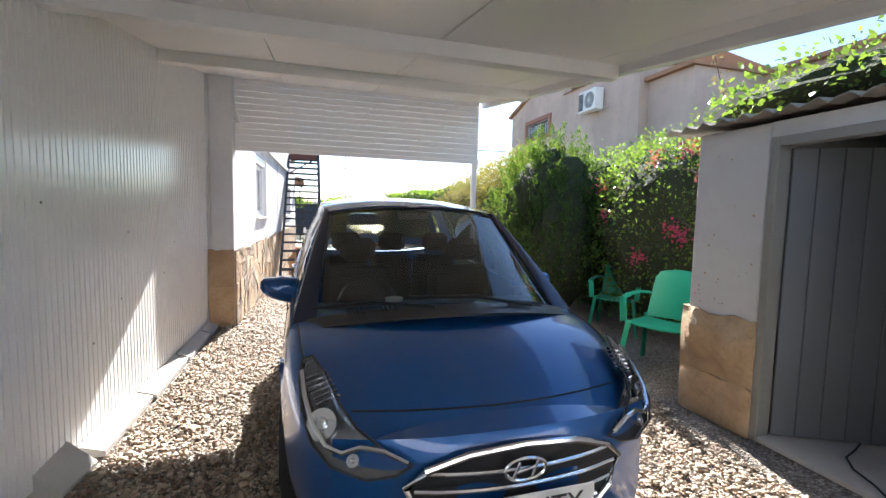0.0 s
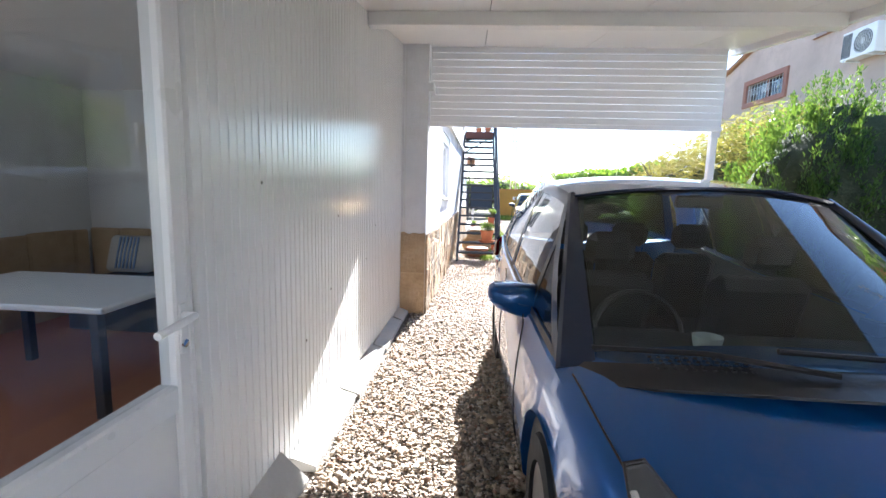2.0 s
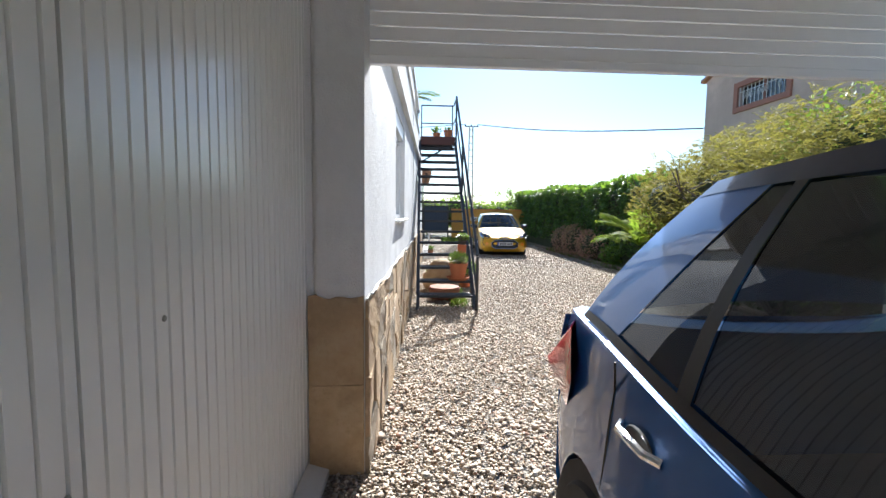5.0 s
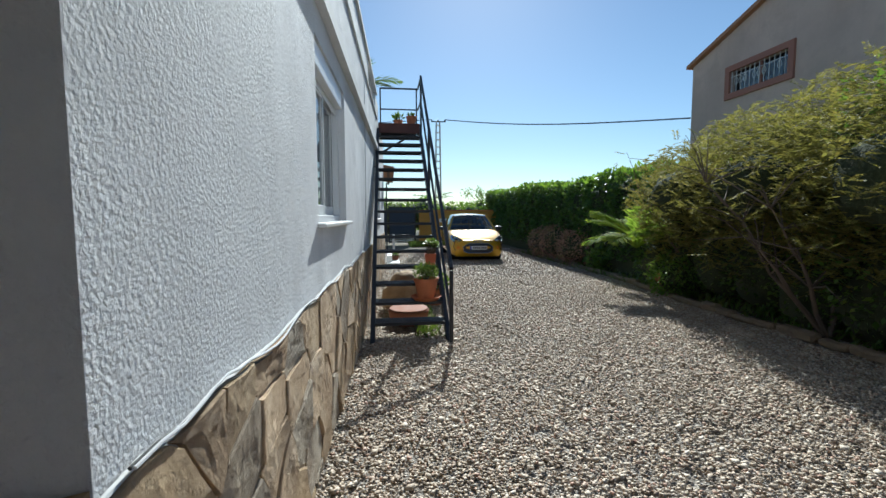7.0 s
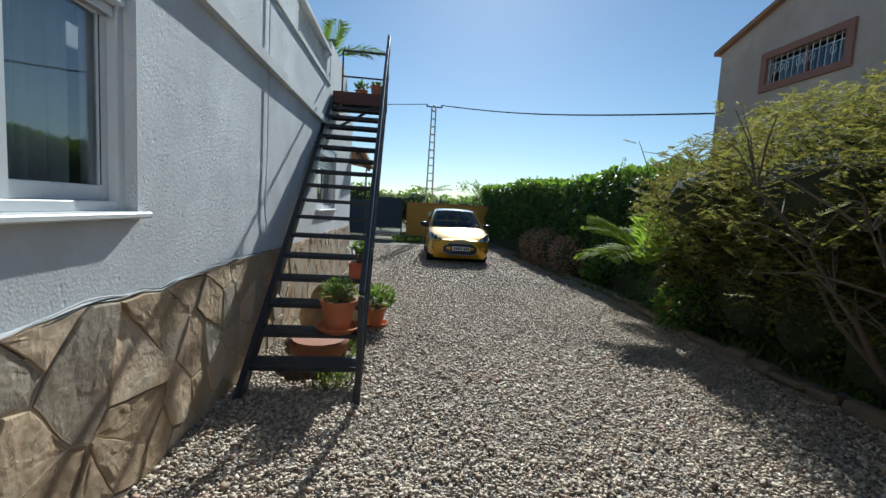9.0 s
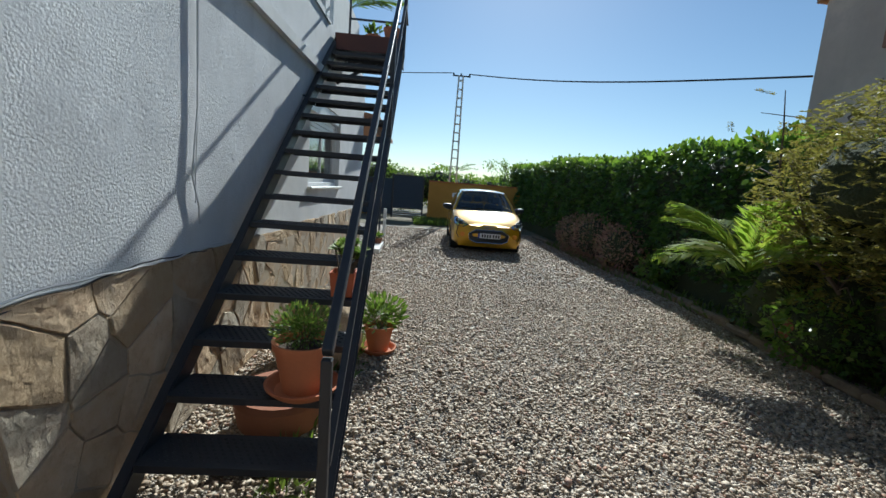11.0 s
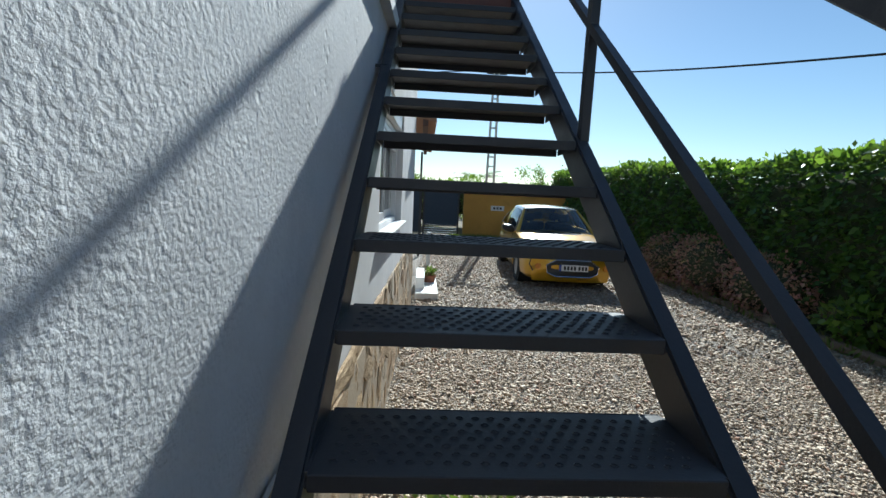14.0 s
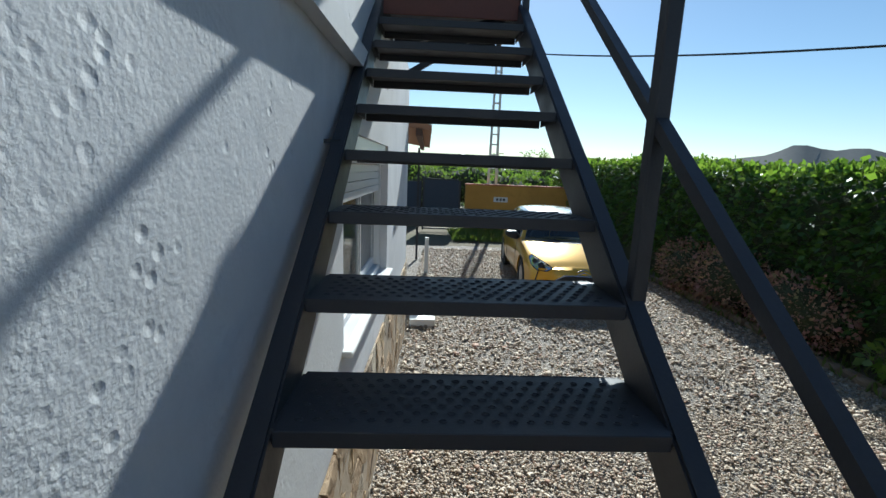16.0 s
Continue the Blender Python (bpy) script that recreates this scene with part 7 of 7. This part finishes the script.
def barred_window(h, x, y0, y1, z0, z1):
    w = new("window")
    w.parent = h
    w.matrix_basis = pose(x, 0, 0)
    t = 0.14
    for a, b in (((-0.05, y0 - t, z0 - t), (0.02, y1 + t, z0)), ((-0.05, y0 - t, z1), (0.02, y1 + t, z1 + t)), ((-0.05, y0 - t, z0 + .001), (0.02, y0, z1 - .001)), ((-0.05, y1, z0 + .001), (0.02, y1 + t, z1 - .001))):
        block("surround", a, b, M_BROWNFRAME, w)
    block("pane", (0.12, y0, z0), (0.13, y1, z1), M_DARKGLASS, w, bevel=0)
    # another dark sheet, the room's shade put into its colour
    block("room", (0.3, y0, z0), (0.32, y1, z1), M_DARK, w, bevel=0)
    bm = bmesh.new()
    for y in np.arange(y0 + 0.1, y1, 0.13):
        tube(bm, [(-0.0, y, z0), (-0.0, y, z1)], 0.008, 5)
        if int(y * 100) % 2:
            tube(bm, [(-0.0, y + 0.05 * math.cos(a), (z0 + z1) / 2 + 0.09 * math.sin(a)) for a in np.linspace(0, 6.283, 9)], 0.006, 4)
    tube(bm, [(-0.0, y0, (z0 + z1) / 2 + 0.12), (-0.0, y1, (z0 + z1) / 2 + 0.12)], 0.008, 5)
    part("bars", bm, M_ALU, w)
    bm = bmesh.new()
    bar(bm, (0.09, (y0 + y1) / 2, z0), (0.09, (y0 + y1) / 2, z1), 0.04, up=(0, 1, 0))
    part("mullion", bm, M_BROWNFRAME, w)


def make_neighbour():
    h = thing("neighbour_house", "pale pink two-storey neighbouring house with a low tiled gable", "house", pose(8.85, 0, 0))
    wy0, wy1, wz0, wz1 = 7.66, 9.24, 4.38, 4.90
    y0, y1 = 6.74, 10.60
    zt = lambda y: 5.45 + (10.60 - y) * 0.31
    for a, b, lo, hi0, hi1 in ((y0, wy0, 0, zt(y0), zt(wy0)), (wy1, y1, 0, zt(wy1), zt(y1)), (wy0, wy1, 0, wz0, wz0), (wy0, wy1, wz1, zt(wy0), zt(wy1))):
        part("wall", prism(bmesh.new(), [(a, lo), (b, lo), (b, hi1), (a, hi0)], "x", 0, 0.25), M_PINK, h)
    part("wall", prism(bmesh.new(), [(y0, 0), (y1, 0), (y1, zt(y1)), (y0, zt(y0))], "x", 0.6, 6.0), M_PINK, h)
    bm = bmesh.new()
    prism(bm, [(y1 + 0.12, zt(y1) - 0.02), (y0 - 0.1, zt(y0) + 0.02), (y0 - 0.1, zt(y0) + 0.12), (y1 + 0.12, zt(y1) + 0.07)], "x", -0.12, 6.2)
    part("roof", bm, M_TILE, h)
    barred_window(h, 0.0, wy0, wy1, wz0, wz1)
    w2 = new("wing")
    w2.parent = h
    block("wall", (-0.02, 3.3, 0), (6, 6.735, 5.42), M_PINK, w2, bevel=0)
    block("wall", (0.25, 1.9, 0), (6, 3.29, 4.90), M_PINK, w2, bevel=0)
    bm = bmesh.new()
    prism(bm, [(-0.1, 5.42), (2.5, 5.95), (6, 5.42)], "y", 3.2, 6.735)
    cuboid(bm, (0.1, 1.8, 4.90), (6, 3.29, 5.0))
    part("roof", bm, M_TILE, w2)
    ac = thing("air_conditioner", "white wall-mounted air-conditioner outdoor unit on the pink house", "air conditioner", pose(8.82, 5.05, 4.52) @ Matrix.Diagonal((0.85, 0.82, 0.84, 1)))
    block("casing", (-0.36, -0.5, 0.0), (-0.04, 0.5, 0.70), M_WHITE, ac, bevel=0.015)
    bm = bmesh.new()
    for r in (0.07, 0.13, 0.19, 0.25):
        tube(bm, [(-0.372, -0.14 + r * math.cos(a), 0.35 + r * math.sin(a)) for a in np.linspace(0, 6.2832, 25)], 0.008, 5, cap=False)
    for a in np.linspace(0, 3.1416, 9):
        tube(bm, [(-0.372, -0.14 - 0.25 * math.cos(a), 0.35 - 0.25 * math.sin(a)), (-0.372, -0.14 + 0.25 * math.cos(a), 0.35 + 0.25 * math.sin(a))], 0.005, 4)
    part("fan_guard", bm, M_ALU, ac)
    bm = bmesh.new()
    lathe(bm, [(0.001, -0.364), (0.27, -0.364), (0.27, -0.359), (0.001, -0.359)], 28, "x", (0, -0.14, 0.35))
    part("fan_opening", bm, M_TRIM, ac)
    bm = bmesh.new()
    for k in range(9):
        cuboid(bm, (-0.368, 0.20 + k * 0.032, 0.06), (-0.358, 0.212 + k * 0.032, 0.64))
    part("louvres", bm, M_TRIM, ac)
    for y in (-0.35, 0.35):
        part("bracket", bar(bmesh.new(), (-0.4, y, -0.02), (0.03, y, -0.02), 0.035), M_ALU, ac)
    bm = bmesh.new()
    tube(bm, [(-0.1, -0.5, 0.1), (-0.1, -0.7, 0.0), (-0.03, -0.85, 0.1)], 0.012, 5)
    part("hose", bm, M_CABLE, ac)
    g = thing("far_house", "pink house with a long low-pitched roof beyond the outhouse", "house", pose(11.2, -6, 0))
    bm = bmesh.new()
    prism(bm, [(-12, 0), (9.2, 0), (9.2, 4.90), (4.5, 4.86), (-12, 4.75)], "x", 0, 6)
    part("wall", bm, M_PINK, g)
    bm = bmesh.new()
    prism(bm, [(9.35, 4.905), (4.5, 4.865), (-12, 4.755), (-12, 4.86), (4.5, 4.97), (9.35, 5.01)], "x", -0.15, 6.2)
    part("roof", bm, M_TILE, g)


make_neighbour()

# ---- far end of the drive ----


def make_far_end():
    w = tagged(new("wall_boundary"), "ochre rendered boundary wall at the far end of the drive", kind="structure")
    block("render_coat", (1.95, 20.6, 0.0), (9.0, 20.8, 1.62), M_OCHRE, w, bevel=0.01)
    block("coping", (1.93, 20.57, 1.622), (9.0, 20.83, 1.67), M_TERRA, w, bevel=0.005)
    block("render_coat", (-6.0, 22.0, 0.0), (-0.6, 22.2, 1.5), M_OCHRE, w, bevel=0.01)
    s = thing("house_sign", "small white sign with dark marks on the ochre wall", "sign", pose(3.2, 20.59, 1.15))
    block("plate", (-0.25, -0.01, -0.09), (0.25, 0.0, 0.09), M_PLATE, s)
    bm = bmesh.new()
    for k in range(3):
        cuboid(bm, (-0.16 + k * 0.12, -0.013, -0.04), (-0.08 + k * 0.12, -0.0105, 0.04))
    part("marks", bm, M_TRIM, s)
    g = thing("screened_gate", "dark screened metal gate leaf standing open", "gate", pose(0.45, 20.2, 0))
    for a, b in (((0, 0, 0.05), (0.06, 0.05, 1.85)), ((1.24, 0, 0.05), (1.30, 0.05, 1.75)), ((0.062, 0, 1.76), (1.238, 0.05, 1.81)), ((0.062, 0, 0.08), (1.238, 0.05, 0.13)), ((0.062, 0, 0.44), (1.238, 0.05, 0.48))):
        block("frame_bar", a, b, M_IRON, g)
    block("screen", (0.062, 0.02, 0.482), (1.238, 0.03, 1.758), M_MESH, g, bevel=0)
    for k in range(3):
        block("lower_rail", (0.062, 0.012, 0.19 + k * 0.08), (1.238, 0.04, 0.21 + k * 0.08), M_ALU, g)
    g2 = thing("screened_fence", "dark screened fence panel beside the gate", "fence", pose(-3.0, 21.6, 0))
    block("screen", (0.0, 0.0, 0.08), (3.4, 0.02, 1.65), M_MESH, g2, bevel=0)
    for k in range(4):
        block("post", (k * 1.12, -0.045, 0.0), (k * 1.12 + 0.04, -0.002, 1.7), M_IRON, g2)
    t = thing("post_white", "short white post by the porch", "post", pose(0.62, 14.2, 0))
    block("post", (-0.04, -0.04, 0), (0.04, 0.04, 0.75), M_WHITE, t)


make_far_end()


def make_pylon():
    p = thing("lattice_pole", "slim steel lattice power pole with two wires", "power pole", pose(3.0, 21.5, 0))
    H = 6.15
    for x, y in ((-1, -1), (1, -1), (1, 1), (-1, 1)):
        part("leg", bar(bmesh.new(), (x * 0.17, y * 0.17, 0), (x * 0.09, y * 0.09, H), 0.045, up=(0, 1, 0)), M_CONCRETE, p)
    bm = bmesh.new()
    for k in range(17):
        z = 0.2 + k * 0.36
        r = 0.17 - 0.08 * z / H
        for a, b in (((-r, -r), (r, -r)), ((r, -r), (r, r)), ((r, r), (-r, r)), ((-r, r), (-r, -r))):
            bar(bm, (*a, z), (*b, z), 0.028)
    part("cross_bars", bm, M_CONCRETE, p, kind="stuff")
    bm = bmesh.new()
    bar(bm, (-0.35, 0, H), (0.4, 0, H), 0.05)
    for x in (-0.32, 0.0, 0.36):
        lathe(bm, [(0.001, H + 0.02), (0.035, H + 0.03), (0.03, H + 0.10), (0.001, H + 0.11)], 8, "z", (x, 0, 0))
    part("insulators", bm, M_TRIM, p)
    w = thing("power_line", "black overhead power line", "cable", pose(3.0, 21.5, H + 0.1))
    bm = bmesh.new()
    a, b = Vector((0.36, 0, 0)), Vector((5.86, -10.86, -2.15))
    tube(bm, [a.lerp(b, k / 14) - Vector((0, 0, 0.20 * math.sin(3.1416 * k / 14))) for k in range(15)], 0.022, 5)
    tube(bm, [Vector((-0.32, 0, 0)).lerp(Vector((-14, -1, -0.2)), k / 10) - Vector((0, 0, 0.4 * math.sin(3.1416 * k / 10))) for k in range(11)], 0.018, 5)
    part("wire", bm, M_DARKCABLE, w)


make_pylon()
bush("orchard_trees", "leafy green trees beyond the boundary wall", 5.5, 26.0, [((x, 2 * math.sin(x), 1.2 + 0.25 * math.sin(x * 1.7)), (1.3, 1.4, 1.0)) for x in np.arange(-3, 9, 1.4)], 9000, 0.16, M_LEAF_BOUG, 71, 0, category="trees")
bush("orchard_trees", "dark green trees behind the gate and fence", -2.0, 26.5, [((x, 1.5 * math.sin(x * 2), 1.3 + 0.3 * math.sin(x * 1.3)), (1.3, 1.3, 1.1)) for x in np.arange(-5, 3.6, 1.3)], 8000, 0.14, M_LEAF_DARK, 72, 0, category="trees")
bush("distant_trees", "low hazy orchard trees in the distance", 10, 52, [((x, 3 * math.sin(x), 1.2 + 0.5 * math.sin(x * 0.9)), (3.0, 3, 1.6)) for x in np.arange(-34, 40, 3.4)], 9000, 0.4, M_LEAF_DARK, 73, 0, category="trees")


def airy_tree(x, y, h, label, seed):
    t = thing("sapling", label, "tree", pose(x, y, 0))
    rng = np.random.default_rng(seed)
    tips = branches(t, (0, 0, 0), 5, 0.9, h, 0.03, seed, 6)
    P = np.concatenate([np.array(list(e)) + rng.normal(0, 0.16, (26, 3)) for e in tips])
    leaves("leaf_mass", P, 0.11, M_LEAF_BOUG, t, rng, 1.5, 0.4, kind="stuff")


airy_tree(6.2, 27.0, 2.9, "thin open sapling against the sky", 81)
airy_tree(7.6, 27.6, 2.7, "thin open sapling with sparse leaves", 82)


def make_grass():
    rng = np.random.default_rng(91)
    n = 5200
    x, y = rng.uniform(1.4, 4.2, n), rng.uniform(18.2, 20.5, n)
    a = leaves("grass", np.stack([x, y, np.zeros(n)], 1), 0.16, M_GRASS, None, rng, 7, 0.5, rng.normal(0, 0.35, (n, 3)) + (0, 0, 1))
    tagged(a, "patch of bright grass before the ochre wall", "grass", kind="stuff")
    n = 1500
    x, y = rng.uniform(5.3, 5.8, n), rng.uniform(2.5, 15, n)
    a = leaves("weeds", np.stack([x, y, np.full(n, 0.0)], 1), 0.12, M_GRASS, None, rng, 5, 0.6, rng.normal(0, 0.5, (n, 3)) + (0, 0, 1))
    tagged(a, "dry weeds along the planted bed", "weeds", kind="stuff")
    n = 500
    x, y = rng.uniform(0.75, 1.05, n), rng.uniform(4.1, 6.4, n)
    a = leaves("weeds", np.stack([x, y, np.full(n, 0.0)], 1), 0.09, M_GRASS, None, rng, 5, 0.6, rng.normal(0, 0.5, (n, 3)) + (0, 0, 1))
    tagged(a, "weeds by the foot of the stairs", "weeds", kind="stuff")


make_grass()


def make_hills():
    for i, (r, base, amp, name) in enumerate(((420, 15, 17, "far_hills"), (330, 5, 8, "low_hills"))):
        rows = [[], []]
        for k in range(181):
            a = radians(-100 + 200 * k / 180)
            east = min(1, max(0.12, (math.degrees(a) + 5) / 45)) if math.degrees(a) > 0 else 0.12
            hgt = (base + amp * (0.5 + noise.noise((k * 0.09, i * 7.3, 0)) + 0.3 * noise.noise((k * 0.4, i, 0)))) * east
            for j, z in enumerate((-4, max(2, hgt))):
                rows[j].append(((r + 60 * j) * math.sin(a), (r + 60 * j) * math.cos(a), z))
        o = part(name, sheet(bmesh.new(), rows), M_HILL, smooth=True, kind="structure")


make_hills()

# ---- glazed carport door and the porch room behind it ----


def make_glass_door():
    y1, y0 = -3.666, -4.93
    d = tagged(new("door_2"), "white framed glazed door with a solid lower panel, closed", "door", kind="structure")
    x = panel_x(-4.3)
    d.matrix_basis = pose(x, y1, 0, 0, 0, -1.7)
    L = y1 - y0
    fr = new("door_frame")
    fr.parent = d
    for a, b in (((-0.07, -0.033, 0.02), (0.012, -0.002, 2.26)), ((-0.07, -L, 0.02), (0.012, -L + 0.033, 2.26)), ((-0.07, -L + 0.034, 2.20), (0.012, -0.034, 2.26))):
        block("jamb", a, b, M_UPVC, fr, bevel=0.006)
    lf = new("door_leaf")
    lf.parent = d
    for a, b in (((-0.05, -0.104, 0.05), (0.022, -0.042, 2.19)), ((-0.05, -L + 0.06, 0.05), (0.022, -L + 0.12, 2.19)), ((-0.05, -L + 0.121, 2.10), (0.022, -0.105, 2.19)),
                 ((-0.05, -L + 0.121, 0.74), (0.022, -0.105, 0.83)), ((-0.05, -L + 0.121, 0.05), (0.022, -0.105, 0.14))):
        block("sash", a, b, M_UPVC, lf, bevel=0.008)
    block("lower_panel", (-0.03, -L + 0.121, 0.141), (0.004, -0.105, 0.739), M_UPVC, lf, bevel=0.002)
    g = block("pane", (-0.018, -L + 0.121, 0.831), (-0.008, -0.105, 2.099), M_DOORGLASS, lf, bevel=0)
    g.visible_shadow = False
    block("seal", (-0.03, -0.0415, 0.03), (0.008, -0.0335, 2.195), M_BLACK, d, bevel=0)
    hd = new("door_handle")
    hd.parent = d
    block("plate", (0.0225, -0.096, 0.93), (0.030, -0.064, 1.10), M_UPVC, hd, bevel=0.003)
    bm = bmesh.new()
    tube(bm, [(0.030, -0.08, 1.06), (0.068, -0.08, 1.06), (0.072, -0.115, 1.058), (0.070, -0.245, 1.045)], 0.013, 10)
    part("lever", bm, M_UPVC, hd, smooth=True)
    bm = bmesh.new()
    lathe(bm, [(0.001, 0.024), (0.014, 0.024), (0.014, 0.036), (0.001, 0.038)], 14, "x", (0, -0.08, 0.965))
    part("lock", bm, M_CHROME, hd, smooth=True)


make_glass_door()


def make_porch_room():
    r = tagged(new("wall_room"), "white porch room walls with a stone lower band", kind="structure")
    block("wall", (-4.0, -8.2, 0.0), (-3.9, -0.2, 1.1), M_SMOOTH, r, bevel=0)
    block("wall", (-4.0, -2.6, 1.1), (-3.9, -0.2, 2.5), M_SMOOTH, r, bevel=0)
    # window openings assumed on this side, to let daylight into the room
    for y in (-8.1, -6.3, -4.5, -2.7):
        block("window_post", (-3.98, y, 1.1), (-3.92, y + 0.06, 2.5), M_UPVC, r)
    block("room_ceiling", (-4.0, -8.2, 2.5), (-0.62, -0.2, 2.58), M_CEIL, r, bevel=0)
    block("wall", (-3.898, -0.3, 0.0), (-0.45, -0.2, 2.5), M_SMOOTH, r, bevel=0)
    block("wall", (-3.898, -8.2, 0.0), (-0.70, -8.1, 2.498), M_SMOOTH, r, bevel=0)
    block("floor", (-3.9, -8.1, 0.0), (-0.62, -0.3, 0.03), M_TERRA_DARK, r, bevel=0)
    rng = random.Random(3)
    x = -3.88
    while x < -2.4:
        w = rng.uniform(0.3, 0.5)
        block("stone", (x, -0.36, 0.0), (min(x + w, -2.4), -0.302, 0.95 + rng.uniform(-0.03, 0.03)), M_STONE_TAN, r, bevel=0.02)
        x += w + 0.01
    y = -8.0
    while y < -0.5:
        w = rng.uniform(0.3, 0.5)
        block("stone", (-3.898, y, 0.0), (-3.84, min(y + w, -0.4), 0.95 + rng.uniform(-0.03, 0.03)), M_STONE_TAN, r, bevel=0.02)
        y += w + 0.01
    d = thing("inner_door", "white framed dark glazed door inside the porch room", "door", pose(-2.35, -0.34, 0))
    for a, b in (((0, -0.04, 0.6), (0.06, 0.0, 2.0)), ((0.74, -0.04, 0.6), (0.8, 0.0, 2.0)), ((0.061, -0.04, 1.94), (0.739, 0.0, 2.0)), ((0.061, -0.04, 0.6), (0.739, 0.0, 0.68))):
        block("frame_bar", a, b, M_UPVC, d)
    block("pane", (0.061, -0.02, 0.681), (0.739, -0.01, 1.939), M_TRIM, d, bevel=0)
    t = thing("porch_table", "low table with a pale top in the porch room", "table", pose(-2.35, -2.3, 0.03))
    block("tabletop", (-0.75, -0.45, 0.68), (0.75, 0.45, 0.72), M_MARBLE, t, bevel=0.01)
    for x in (-0.65, 0.65):
        for y in (-0.38, 0.38):
            block("leg", (x - 0.03, y - 0.03, 0), (x + 0.03, y + 0.03, 0.679), M_IRON, t)
    for x, y, turn, n in ((-2.5, -0.85, 0, 3), (-1.35, -1.4, -70, 1)):
        s = thing("porch_bench", "dark cushioned porch bench", "sofa", pose(x, y, 0.03, 0, 0, turn))
        wd = 0.9 if n > 1 else 0.42
        block("base", (-wd, -0.35, 0.0), (wd, 0.35, 0.38), M_IRON, s, bevel=0.02)
        block("seat_cushion", (-wd + 0.02, -0.34, 0.382), (wd - 0.02, 0.3, 0.48), M_SEAT, s, bevel=0.04)
        for k in range(n):
            px = -0.6 + 0.6 * k if n > 1 else 0
            c = thing("cushion", "blue striped scatter cushion with pale ends" if k % 2 else "pale beige scatter cushion with blue stripes", "cushion",
                      Matrix.Translation((x, y, 0)) @ Matrix.Rotation(radians(turn), 4, "Z") @ pose(px, 0.16, 0.72, 72, 0, 0), "porch cushions")
            bm = bmesh.new()
            bmesh.ops.create_icosphere(bm, subdivisions=4, radius=1)
            for v in bm.verts:
                a = Vector(v.co)
                q = max(abs(a.x), abs(a.y), 1e-3) / max(1e-3, math.hypot(a.x, a.y))
                f = 1 / q
                v.co = Vector((a.x * 0.26 * min(f, 1.3), a.y * 0.20 * min(f, 1.3), a.z * 0.075))
            part("cover", bm, M_FABRIC, c, smooth=True)
            bm = bmesh.new()
            for q in np.linspace(-0.10, 0.10, 6):
                cuboid(bm, (q - 0.008, -0.17, 0.066), (q + 0.008, 0.17, 0.078))
            part("stripes", bm, M_FABRIC_BLUE, c)


make_porch_room()
# added area lamp that brightens the porch room, in place of daylight
room_fill = bpy.data.lights.new("room_fill_lamp", "AREA")
room_fill.shape, room_fill.size, room_fill.size_y, room_fill.energy, room_fill.color = "RECTANGLE", 1.3, 5.2, 12.0, (0.92, 0.96, 1.0)
new("room_fill_lamp", room_fill).matrix_world = look((-3.85, -5.4, 1.8), (-1.0, -3.6, 1.3))


def make_behind():
    """Plain walls that close the place behind the camera."""
    w = tagged(new("wall_behind"), "plain white wall behind the carport", kind="structure")
    block("render_coat", (-0.9, -9.0, 0.0), (12.0, -8.8, 2.4), M_SMOOTH, w, bevel=0)


make_behind()
